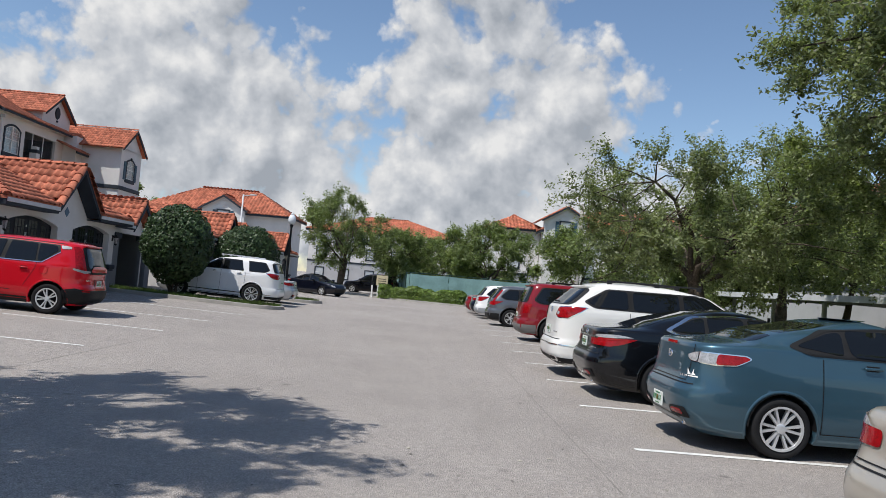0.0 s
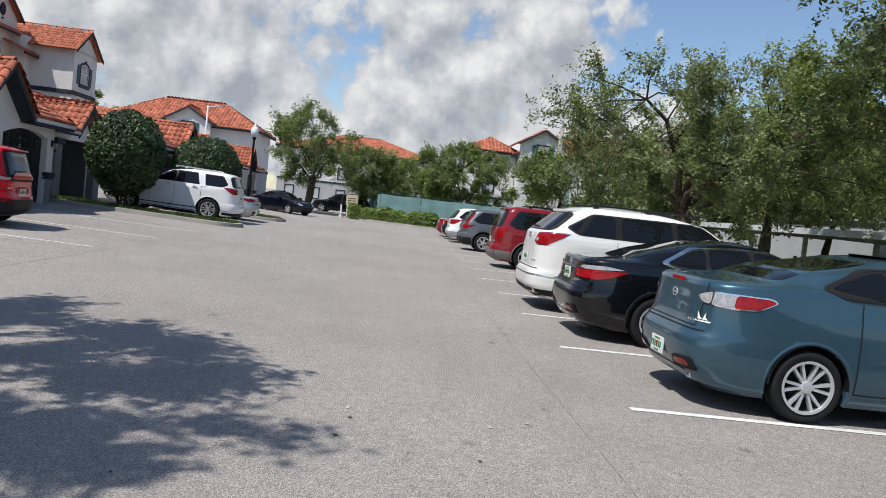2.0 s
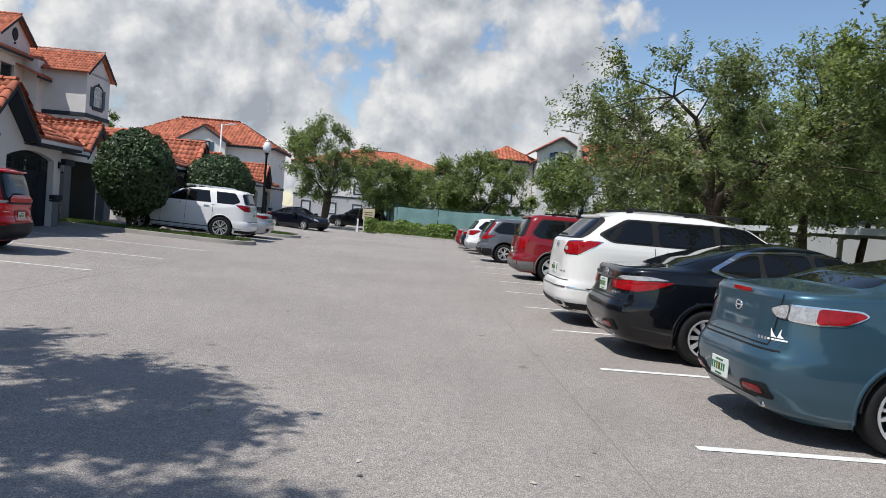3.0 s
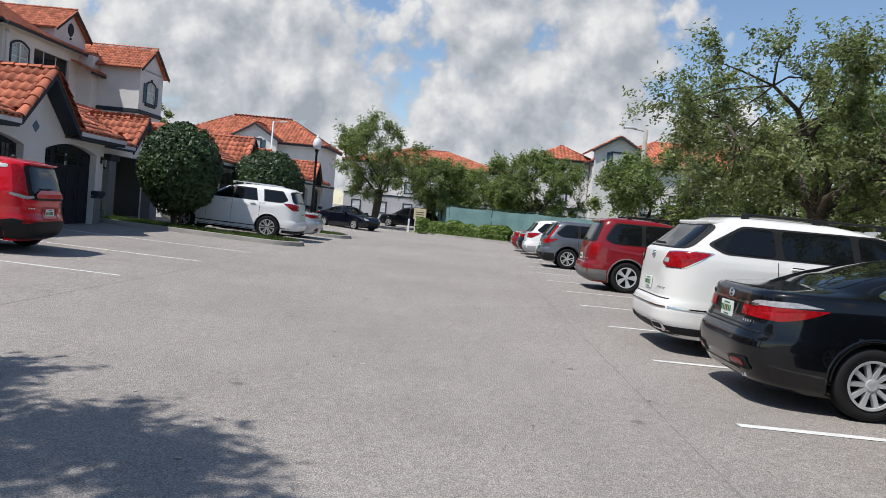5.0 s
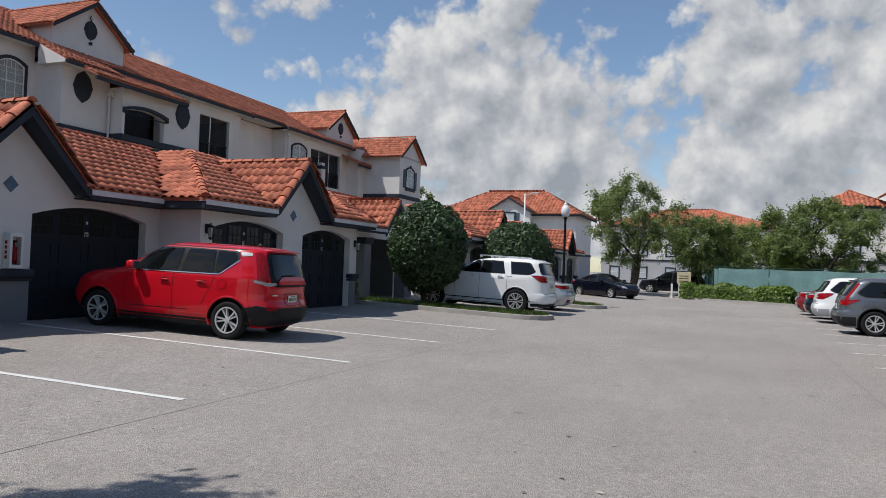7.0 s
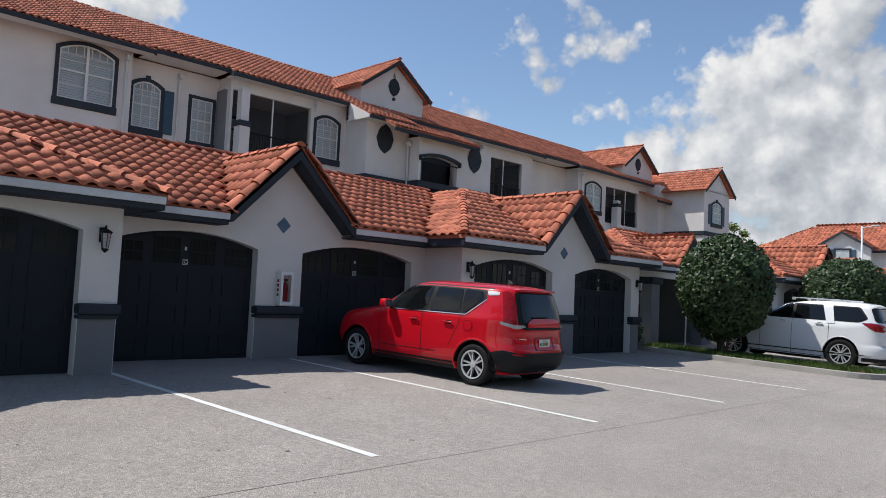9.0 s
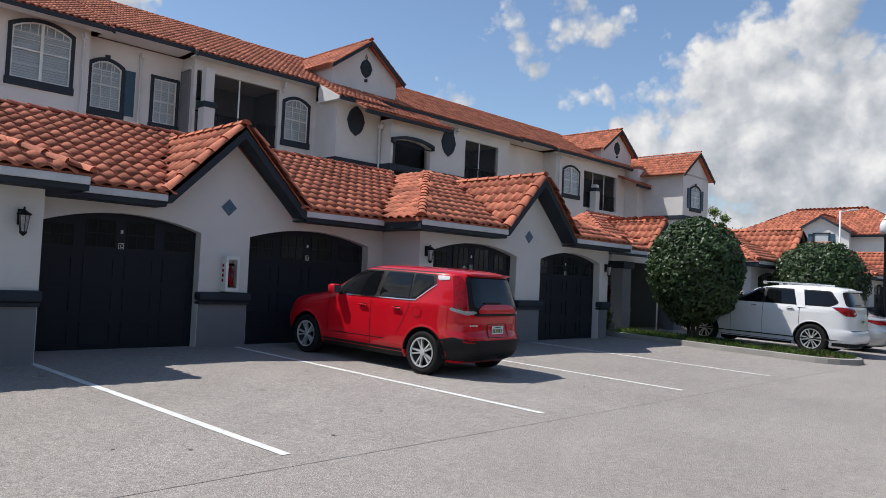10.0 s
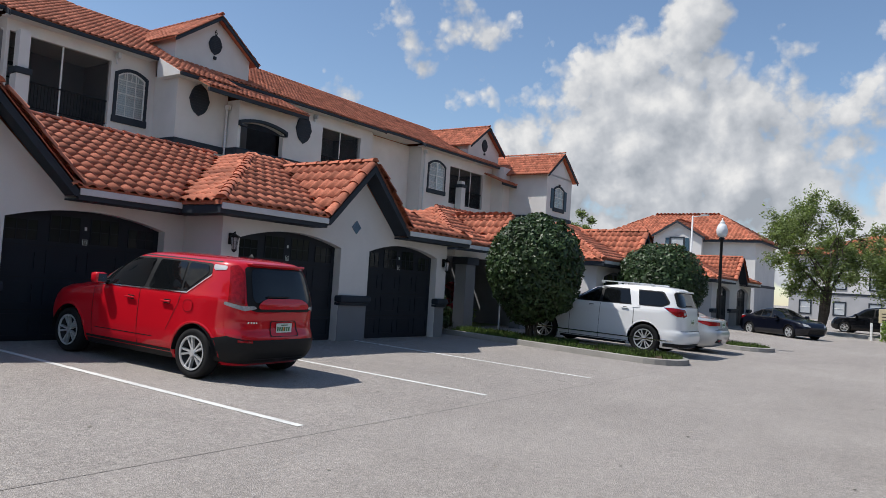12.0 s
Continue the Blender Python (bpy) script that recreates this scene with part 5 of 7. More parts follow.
def common(c, L, r0, r1, zb, H, door_x, split=True):
    """Seams of doors, boot and bumper, that all cars share."""
    dark = M["plastic"]
    for x in door_x:
        c.strip("side", [(x, 0.30), (x, zb - 0.02)], 0.009, dark, "door_seam")
    c.strip("side", [(door_x[0], 0.30), (door_x[-1], 0.30)], 0.010, dark, "sill_seam")
    c.strip("rear", [(-c.s.at(0.70)[2] * 0.78, 0.705), (c.s.at(0.70)[2] * 0.78, 0.705)], 0.012, dark, "bumper_seam", both=False)


def place(x, y, z=0.0, rz=0.0, tilt=0.0):
    return pose(x, y, z, 0, tilt, rz)


def parked_sedan(name, pl, L, hw, H, color, label, deck=1.02, tail="wide", r=0.325, spokes=5, style="twin", chrome=False, rim_r=None, plate_z=0.86, ro=1.02, fo=0.92):
    c = Car(name, pl, Shell(sedan_layers(L, hw, H, deck)), color, label, "parked cars")
    w0, w1 = ro, L - fo
    tr = M["chrome"] if chrome else M["plastic"]
    zb = deck - 0.05
    k = H - deck
    x0 = 1.10
    c.glass("side", [(x0 + 0.06, zb + 0.09), (x0 + 0.30, zb + 0.01), (x0 + 2.32, zb - 0.01), (x0 + 1.74, H - 0.10), (x0 + 1.1, H - 0.085), (x0 + 0.46, H - 0.14)], M["plastic"], "pillar_trim", off=0.005, trim=tr)
    c.glass("side", [(x0 + 0.10, zb + 0.10), (x0 + 0.62, zb + 0.03), (x0 + 0.64, H - 0.14), (x0 + 0.48, H - 0.17)], name="rear_quarter_window")
    c.glass("side", [(x0 + 0.70, zb + 0.03), (x0 + 1.30, zb + 0.02), (x0 + 1.24, H - 0.11), (x0 + 0.68, H - 0.125)], name="rear_door_window")
    c.glass("side", [(x0 + 1.40, zb + 0.02), (x0 + 2.25, zb + 0.01), (x0 + 1.72, H - 0.13), (x0 + 1.30, H - 0.11)], name="front_door_window")
    hwr = hw - 0.16
    c.glass("rear", [(-hwr + 0.10, deck + 0.055), (hwr - 0.10, deck + 0.055), (hwr - 0.22, H - 0.075), (-hwr + 0.22, H - 0.075)], name="rear_window", both=False, round_=2)
    c.glass("front", [(-hwr + 0.06, deck + 0.06), (hwr - 0.06, deck + 0.06), (hwr - 0.22, H - 0.075), (-hwr + 0.22, H - 0.075)], name="windscreen", both=False)
    ye = hw * 0.80
    if tail == "split":       # clear inboard, red outboard, drawn to the flank
        c.glass("wrap", [(0.48, 1.01), (0.57, 0.95), (0.87, 0.927), (1.09, 0.94), (1.24, 1.03), (1.17, 1.065), (0.69, 1.067)], M["chrome"], "lamp_bezel", off=0.004, round_=1)
        c.glass("wrap", [(0.5, 1.008), (0.58, 0.958), (0.67, 0.948), (0.67, 1.055), (0.63, 1.055)], M["clear_lens"], "reversing_light", round_=1)
        c.glass("wrap", [(0.685, 0.947), (0.87, 0.939), (0.87, 1.057), (0.685, 1.055)], M["clear_lens"], "tail_light", off=0.011, round_=0)
        c.glass("wrap", [(0.87, 0.939), (1.08, 0.952), (1.22, 1.027), (1.16, 1.053), (0.87, 1.057)], M["red_lens"], "tail_light", off=0.012, round_=1)
    else:
        c.glass("wrap", [(0.36, 0.835), (0.86, 0.82), (1.04, 0.865), (1.26, 0.96), (0.86, 0.95), (0.36, 0.935)], M["red_lens"], "tail_light", round_=1)
        c.glass("wrap", [(0.46, 0.94), (0.86, 0.952), (1.2, 0.98), (0.95, 1.01), (0.58, 0.99)], M["clear_lens"], "reversing_light", off=0.011, round_=1)
    if chrome:
        c.strip("rear", [(-0.62, 0.945), (0.62, 0.945)], 0.028, M["chrome"], "chrome_strip", 0.012, both=False)
    c.plate(plate_z)
    c.badge(0.98 if tail == "split" else 1.0, r=0.06)
    c.lettering(-0.62, -0.42, 0.78, n=5)
    common(c, L, 0, 0, zb, H, (w0 + 0.42, w0 + 1.22, w0 + 2.2))
    c.strip("rear", [(-0.60, deck - 0.03), (-0.58, 0.74), (0.58, 0.74), (0.60, deck - 0.03)], 0.009, M["plastic"], "boot_seam", both=False)
    c.glass("rear", [(0.30, 0.33), (0.68, 0.33), (0.66, 0.45), (0.36, 0.43)], M["plastic"], "bumper_vent", round_=1)
    c.glass("rear", [(0.36, 0.36), (0.62, 0.36), (0.60, 0.42), (0.40, 0.41)], M["red_lens"], "reflector", off=0.014, round_=1)
    c.strip("rear", [(-0.5, 0.27), (0.5, 0.27)], 0.10, M["plastic"], "diffuser", 0.004, both=False)
    c.glass("side", [(0.86, 0.74), (1.02, 0.74), (1.02, 0.90), (0.86, 0.90)], color, "fuel_flap", off=0.006, both=False, trim=M["plastic"])
    c.glass("front", [(0.40, 0.62), (ye, 0.66), (ye, 0.80), (0.50, 0.74)], M["clear_lens"], "headlight", round_=1)
    c.glass("front", [(-0.5, 0.30), (0.5, 0.30), (0.42, 0.52), (-0.42, 0.52)], M["plastic"], "grille", both=False)
    c.handle(x0 + 0.92, zb - 0.08)
    c.handle(x0 + 1.80, zb - 0.10)
    c.mirror(L - 1.66, zb + 0.02)
    c.exhaust(-0.52)
    c.finish(w0, w1, r, hw - 0.115, r + 0.055, spokes, style, rim_r)
    return c


def parked_suv(name, pl, L, hw, H, color, label, rake=0.4, hood=1.0, belt=0.60, r=0.37, ro=1.0, fo=0.98, spokes=5, style="twin", tail="wide", lower=None, rail=None, plate_z=0.80, tumble=1.0, screen=1.0, rim_r=None, quarter=True, glass_dark=True):
    c = Car(name, pl, Shell(suv_layers(L, hw, H, rake, hood, belt, tumble, screen), 6.5), color, label, "parked cars")
    w0, w1 = ro, L - fo
    zb = belt * H + 0.05
    zt = H - 0.165
    xw = L - hood - 0.28       # foot of the windscreen
    x0 = 0.42 + rake * 0.25
    xq = w0 + 0.30
    c.glass("side", [(x0 - 0.05, zb + 0.13), (x0 + 0.16, zb + 0.02), (xw - 0.22, zb), (xw - 0.26 - 0.62 * screen, zt + 0.03), (x0 + rake * 0.6 + 0.02, zt + 0.02)], M["plastic"], "pillar_trim", off=0.005)
    if quarter:
        c.glass("side", [(x0, zb + 0.14), (x0 + 0.2, zb + 0.05), (xq, zb + 0.04), (xq - 0.02, zt), (x0 + rake * 0.6 + 0.06, zt)], name="rear_quarter_window")
    c.glass("side", [(xq + 0.10, zb + 0.04), (xq + 0.98, zb + 0.03), (xq + 0.95, zt + 0.01), (xq + 0.08, zt)], name="rear_door_window")
    c.glass("side", [(xq + 1.07, zb + 0.03), (xw - 0.32, zb + 0.02), (xw - 0.30 - 0.62 * screen, zt), (xq + 1.04, zt + 0.01)], name="front_door_window")
    hr = hw * 0.80
    c.glass("rear", [(-hr + 0.02, zb + 0.06), (hr - 0.02, zb + 0.06), (hr - 0.10, zt), (-hr + 0.10, zt)], name="rear_window", both=False, round_=2, trim=M["plastic"])
    c.glass("front", [(-hr + 0.02, zb + 0.08), (hr - 0.02, zb + 0.08), (hr - 0.14, zt), (-hr + 0.14, zt)], name="windscreen", both=False)
    ye = hw * 0.80
    zl = zb - 0.03
    if tail == "wide":
        c.glass("wrap", [(0.47, zl - 0.13), (0.62, zl - 0.185), (0.92, zl - 0.18), (1.12, zl - 0.05), (1.22, zl + 0.05), (0.95, zl + 0.062), (0.58, zl + 0.03)], M["chrome"], "lamp_bezel", off=0.004, round_=1)
        c.glass("wrap", [(0.49, zl - 0.125), (0.63, zl - 0.172), (0.91, zl - 0.168), (1.10, zl - 0.045), (1.19, zl + 0.04), (0.95, zl + 0.05), (0.59, zl + 0.018)], M["red_lens"], "tail_light", off=0.011, round_=1)
        c.glass("wrap", [(0.54, zl - 0.11), (0.68, zl - 0.125), (0.68, zl - 0.06), (0.56, zl - 0.055)], M["clear_lens"], "reversing_light", off=0.016, round_=1)
    elif tail == "tall":
        c.glass("wrap", [(hw * 0.76, zl - 0.26), (hw * 1.02, zl - 0.26), (hw * 1.06, zl + 0.04), (hw * 0.78, zl + 0.04)], M["red_lens"], "tail_light", round_=1)
    elif tail == "high":
        c.glass("wrap", [(0.34, zl - 0.16), (0.86, zl - 0.20), (1.20, zl - 0.02), (0.90, zl - 0.04), (0.38, zl - 0.08)], M["red_lens"], "tail_light", round_=1)
        c.glass("wrap", [(hw * 0.82, zl - 0.08), (hw * 0.94, zl - 0.06), (hw * 0.84, zt - 0.02), (hw * 0.76, zt - 0.02)], M["red_lens"], "tail_light", round_=1)
    lo = lower or M["plastic"]
    zlow = 0.52 if lower else 0.36
    c.glass("rear", [(-hw * 0.80, 0.24), (hw * 0.80, 0.24), (hw * 0.80, zlow), (-hw * 0.80, zlow)], lo, "bumper_valance", both=False, round_=0)
    c.glass("side", [(0.12, 0.26), (w0 - r - 0.10, 0.26), (w0 - r - 0.12, zlow), (0.12, zlow)], lo, "bumper_valance", round_=0, off=0.013)
    c.strip("side", [(w0 + r + 0.1, 0.26), (w1 - r - 0.1, 0.26)], 0.10, lo, "sill_cladding", 0.006)
    c.glass("front", [(-hw * 0.5, 0.36), (hw * 0.5, 0.36), (hw * 0.46, 0.70), (-hw * 0.46, 0.70)], M["plastic"], "grille", both=False)
    c.glass("front", [(hw * 0.5, 0.72), (ye, 0.74), (ye, 0.92), (hw * 0.55, 0.88)], M["clear_lens"], "headlight", round_=1)
    c.plate(plate_z)
    c.lettering(-0.66, -0.40, plate_z - 0.03 if plate_z > 0.75 else 0.80, n=6)
    common(c, L, 0, 0, zb, H, (xq + 0.03, xq + 1.02, xw - 0.22))
    c.handle(xq + 0.28, zb - 0.09)
    c.handle(xq + 1.28, zb - 0.10)
    c.mirror(xw - 0.40, zb + 0.02)
    z_w = zb + 0.10
    xw_ = c.s.end(0.0, z_w) - 0.02
    box("rear_wiper", (xw_ - 0.012, -0.05, z_w - 0.012), (xw_ + 0.004, 0.42, z_w + 0.012), M["plastic"], c.t, 0.006)
    zs = zt + 0.035
    xs = c.s.end(0, zs)
    part("spoiler", add_box(bmesh.new(), (xs - 0.06, -hw * 0.66, zs - 0.02), (xs + 0.2, hw * 0.66, zs + 0.03), 0.02), color, c.t)
    if rail:
        yr = hw * 0.62
        zr = max(z for z, w in zip(c.s.z, c.s.w) if w >= yr + 0.02)
        c.rails(1.0, L - hood - 1.25, yr, zr + 0.045, rail)
    c.finish(w0, w1, r, hw - 0.125, r + 0.06, spokes, style, rim_r, lip=lower)
    return c


P = {
    "red": paint("paint_red", (0.55, 0.006, 0.016)),
    "blue": paint("paint_steel_blue", (0.045, 0.098, 0.135), metal=0.5, rough=0.34),
    "black": paint("paint_black", (0.003, 0.0035, 0.005), rough=0.3),
    "white": paint("paint_white", (0.72, 0.71, 0.68)),
    "white_cool": paint("paint_white_cool", (0.80, 0.80, 0.80)),
    "maroon": paint("paint_maroon", (0.20, 0.010, 0.016), rough=0.3),
    "grey": paint("paint_grey", (0.13, 0.14, 0.16), metal=0.5),
    "silver": paint("paint_silver", (0.48, 0.50, 0.52), metal=0.6),
    "beige": paint("paint_champagne", (0.46, 0.42, 0.36), metal=0.4),
    "navy": paint("paint_navy", (0.004, 0.005, 0.011), rough=0.3),
}

def boxy_hatchback(pl):
    """A tall five-door hatchback: upright tail, glass that rises to the back, black lower bumper and sills."""
    L, r, w0 = 4.48, 0.345, 0.83
    w1 = w0 + 2.80
    red, black = P["red"], M["plastic"]
    layers = [(0.22, 0.24, L - 0.36, 0.85), (0.30, 0.09, L - 0.14, 0.905), (0.42, 0.02, L - 0.03, 0.94), (0.56, 0.0, L, 0.955), (0.66, 0.02, L - 0.01, 0.958), (0.72, 0.055, L - 0.03, 0.957),
              (0.84, 0.075, L - 0.08, 0.955), (0.96, 0.075, L - 0.20, 0.95), (1.04, 0.08, L - 0.42, 0.945), (1.10, 0.09, L - 0.82, 0.935), (1.15, 0.105, L - 1.08, 0.92), (1.20, 0.12, L - 1.22, 0.90),
              (1.36, 0.17, L - 1.50, 0.855), (1.52, 0.23, L - 1.78, 0.80), (1.61, 0.28, L - 1.96, 0.755), (1.655, 0.36, L - 2.10, 0.70), (1.69, 0.58, L - 2.3, 0.54), (1.705, 0.95, L - 2.5, 0.28)]
    c = Car("hatchback", pl, Shell(layers, 5.2), red, "bright red boxy hatchback parked before a garage door", "parked cars")
    # side glass over a black band, with a chrome waist line and a silver panel on the rear pillar
    c.glass("side", [(3.02, 1.135), (1.05, 1.165), (0.70, 1.44), (0.74, 1.59), (1.6, 1.605), (2.60, 1.595)], black, "pillar_trim", off=0.005, round_=1)
    c.glass("side", [(1.95, 1.165), (2.92, 1.155), (2.56, 1.57), (1.89, 1.583)], name="front_door_window", round_=1)
    c.glass("side", [(1.19, 1.18), (1.85, 1.167), (1.79, 1.583), (1.22, 1.58)], name="rear_door_window", round_=1)
    c.glass("side", [(1.145, 1.19), (1.175, 1.58), (0.80, 1.565), (0.755, 1.455), (1.06, 1.20)], name="rear_quarter_window", round_=1)
    c.strip("side", [(3.04, 1.13), (1.05, 1.158), (0.69, 1.435)], 0.016, M["chrome"], "waist_trim", 0.012)
    c.glass("side", [(0.685, 1.50), (0.73, 1.585), (0.50, 1.575), (0.49, 1.52)], M["pillar_silver"], "pillar_panel", off=0.008, round_=1)
    c.strip("side", [(0.62, 1.625), (2.3, 1.632)], 0.016, black, "roof_seam", 0.004)
    # tail: black framed window, body-coloured bulge with the badge, boomerang lamps
    c.glass("rear", [(-0.60, 0.985), (0.60, 0.985), (0.67, 1.08), (0.60, 1.585), (-0.60, 1.585), (-0.67, 1.08)], black, "hatch_frame", off=0.004, both=False)
    c.glass("rear", [(-0.585, 1.10), (0.585, 1.10), (0.535, 1.565), (-0.535, 1.565)], name="rear_window", off=0.008, both=False, round_=3)
    c.glass("rear", [(-0.52, 1.02), (0.52, 1.02), (0.50, 1.10), (0.36, 1.165), (-0.36, 1.165), (-0.50, 1.10)], red, "hatch_panel", off=0.035, both=False, round_=2)
    c.strip("rear", [(-0.55, 1.0), (0.55, 1.0)], 0.045, black, "hatch_recess", 0.012, both=False)
    c.glass("wrap", [(0.70, 1.06), (0.93, 1.07), (0.80, 1.58), (0.66, 1.60), (0.63, 1.50)], M["red_lens"], "tail_light", off=0.006, round_=1)
    c.glass("wrap", [(0.52, 1.025), (0.70, 0.985), (0.98, 1.055), (0.97, 1.10), (0.72, 1.05), (0.56, 1.06)], M["clear_lens"], "reversing_light", off=0.014, round_=1)
    c.badge(1.10, r=0.06)
    c.plate(0.745)
    c.glass("rear", [(-0.28, 0.645), (0.28, 0.645), (0.25, 0.85), (-0.25, 0.85)], red, "plate_recess", off=0.003, both=False, round_=1, trim=black)
    c.lettering(0.50, 0.66, 0.83, n=4)
    # black bumper, sills and wheel arches
    c.glass("wrap", [(0.0, 0.27), (0.6, 0.255), (1.16, 0.285), (1.22, 0.58), (0.95, 0.64), (0.70, 0.60), (0.0, 0.60)], black, "bumper_valance", off=0.010, round_=0)
    c.glass("wrap", [(0.60, 0.56), (0.80, 0.565), (0.80, 0.595), (0.60, 0.59)], M["red_lens"], "reflector", off=0.018, round_=0)
    c.strip("rear", [(-0.5, 0.30), (0.5, 0.30)], 0.07, M["rim_dark"], "diffuser", 0.02, both=False)
    c.strip("side", [(w0 + 0.44, 0.28), (w1 - 0.44, 0.28)], 0.13, black, "sill_cladding", 0.008)
    # Black strip paints the shade line under the fold of the doors.
    c.strip("side", [(1.65, 0.48), (2.95, 0.47)], 0.012, black, "crease_shade_line", 0.002)
    for x in (1.985, 3.03):
        c.strip("side", [(x, 0.34), (x + 0.02, 1.15)], 0.009, black, "door_seam", 0.004)
    c.strip("side", [(1.14, 1.17), (1.17, 1.0), (1.27, 0.80), (1.37, 0.60)], 0.009, black, "door_seam", 0.004)
    c.glass("side", [(0.89, 0.90), (1.06, 0.90), (1.06, 1.06), (0.89, 1.06)], red, "fuel_flap", off=0.006, both=True, round_=2, trim=M["seam_red"])
    c.glass("front", [(-0.5, 0.36), (0.5, 0.36), (0.44, 0.66), (-0.44, 0.66)], black, "grille", both=False)
    c.glass("front", [(0.5, 0.80), (0.76, 0.82), (0.76, 0.93), (0.52, 0.90)], M["clear_lens"], "headlight", round_=1)
    c.glass("front", [(-0.66, 1.20), (0.66, 1.20), (0.58, 1.57), (-0.58, 1.57)], name="windscreen", both=False)
    c.handle(1.40, 1.0)
    c.handle(2.18, 0.99)
    c.mirror(2.80, 1.16)
    part("spoiler", add_box(bmesh.new(), (0.23, -0.54, 1.605), (0.52, 0.54, 1.64), 0.016), red, c.t, "", True)
    xw = c.s.end(0.0, 1.19) - 0.03
    box("rear_wiper", (xw - 0.012, -0.10, 1.178), (xw + 0.004, 0.34, 1.20), black, c.t, 0.006)
    bm = lathe(bmesh.new(), [(0.05, 0.0), (0.035, 0.03), (0.004, 0.075)], 10, m=Matrix.Translation((0.80, 0, 1.69)) @ Matrix.Diagonal((1.6, 0.5, 1, 1)))
    part("aerial", bm, black, c.t, "", True)
    c.finish(w0, w1, r, 0.825, r + 0.065, 5, "twin", 0.235, lip=None)
    return c


M["pillar_silver"] = mat("pillar_silver", (0.42, 0.42, 0.43), 0.4, metal=0.3, var=0.05)
M["seam_red"] = mat("seam_red", (0.20, 0.004, 0.008), 0.5, var=0.03)
kia = boxy_hatchback(place(-7.74, 18.07, apron(-7.74, 0), 185.0, -1.75))

mazda = parked_sedan("sedan", place(2.88, 8.74), 4.58, 0.885, 1.54, P["blue"], "steel blue sedan parked nose-in on the bay", deck=1.165, tail="split", r=0.325, spokes=6, style="twin", plate_z=0.45, ro=1.06, rim_r=0.235)
for k, (y0, y1) in enumerate(((-0.68, -0.63), (-0.63, -0.58))):
    mazda.glass("rear", [(y0, 0.80), (y1, 0.80), (y1 + (0.02 if k else -0.02), 0.87), ((y0 + y1) / 2, 0.82)], M["white"], "sticker", off=0.010, both=False, round_=0)
mazda.strip("rear", [(-0.70, 0.785), (-0.55, 0.785)], 0.012, M["white"], "sticker", 0.006, both=False)
mazda.strip("rear", [(-0.16, 1.12), (0.16, 1.12)], 0.03, M["red_lens"], "brake_light", 0.012, both=False)
honda = parked_sedan("sedan", place(2.62, 12.02), 4.86, 0.925, 1.51, P["black"], "glossy black sedan with chrome boot strip parked nose-in", deck=1.10, tail="wide", r=0.34, spokes=10, style="single", chrome=True, plate_z=0.84, ro=1.12)
beige = parked_sedan("sedan", place(2.60, 3.90), 4.6, 0.89, 1.47, P["beige"], "champagne sedan with red tail lights parked nose-in", deck=1.05, tail="wide", r=0.32, spokes=5, style="wide", plate_z=0.84)
buick = parked_suv("crossover", place(2.52, 14.72), 5.13, 1.0, 1.86, P["white"], "large white crossover with dark windows parked nose-in", rake=0.62, hood=1.05, belt=0.68, r=0.38, ro=1.07, fo=1.04, spokes=7, style="single", tail="wide", rail=M["rim_dark"], plate_z=0.86, tumble=1.1)
buick.badge(1.24, r=0.075)
buick.strip("rear", [(-0.80, 0.60), (0.80, 0.60)], 0.02, M["chrome"], "chrome_strip", 0.012, both=False)
buick.strip("side", [(0.12, 0.60), (0.62, 0.60)], 0.02, M["chrome"], "chrome_strip", 0.012)
for yy in (-0.62, 0.62):
    buick.glass("rear", [(yy - 0.15, 0.29), (yy + 0.15, 0.29), (yy + 0.13, 0.39), (yy - 0.13, 0.39)], M["chrome"], "exhaust_trim", off=0.013, both=False, round_=1)
    buick.glass("rear", [(yy - 0.11, 0.31), (yy + 0.11, 0.31), (yy + 0.10, 0.37), (yy - 0.10, 0.37)], M["plastic"], "exhaust_opening", off=0.018, both=False, round_=1)
explorer = parked_suv("offroad_car", place(3.0, 23.42), 4.81, 0.93, 1.84, P["maroon"], "dark red off-road car with grey lower cladding", rake=0.30, hood=1.2, belt=0.60, r=0.38, ro=1.05, fo=0.9, spokes=5, style="wide", tail="tall", lower=mat("cladding_grey", (0.16, 0.155, 0.15), 0.5, var=0.05), rail=M["plastic"], plate_z=0.80, tumble=0.9)
crv = parked_suv("crossover", place(2.75, 31.1), 4.6, 0.925, 1.69, P["grey"], "dark grey crossover with tall red tail lights", rake=0.45, hood=1.0, belt=0.61, r=0.36, ro=0.95, fo=0.95, spokes=5, style="twin", tail="high", lower=M["plastic"], plate_z=0.80)
parked_suv("crossover", place(2.65, 36.6), 4.6, 0.925, 1.67, P["white_cool"], "white crossover with silver bumper and red tail lights", rake=0.45, hood=1.0, belt=0.61, r=0.35, ro=0.95, fo=0.95, spokes=5, style="twin", tail="wide", lower=mat("bumper_silver", (0.35, 0.37, 0.39), 0.4, metal=0.3, var=0.05), plate_z=0.80)
parked_sedan("sedan", place(2.6, 39.5), 4.7, 0.90, 1.46, P["navy"], "dark navy sedan with red tail lights parked nose-in", plate_z=0.84)
parked_sedan("sedan", place(2.5, 42.2), 4.6, 0.89, 1.45, P["maroon"], "dark red sedan parked nose-in", plate_z=0.84)
parked_sedan("sedan", place(7.2, 46.6, 0, 200), 4.6, 0.89, 1.46, P["white_cool"], "white sedan parked with its nose to the drive")
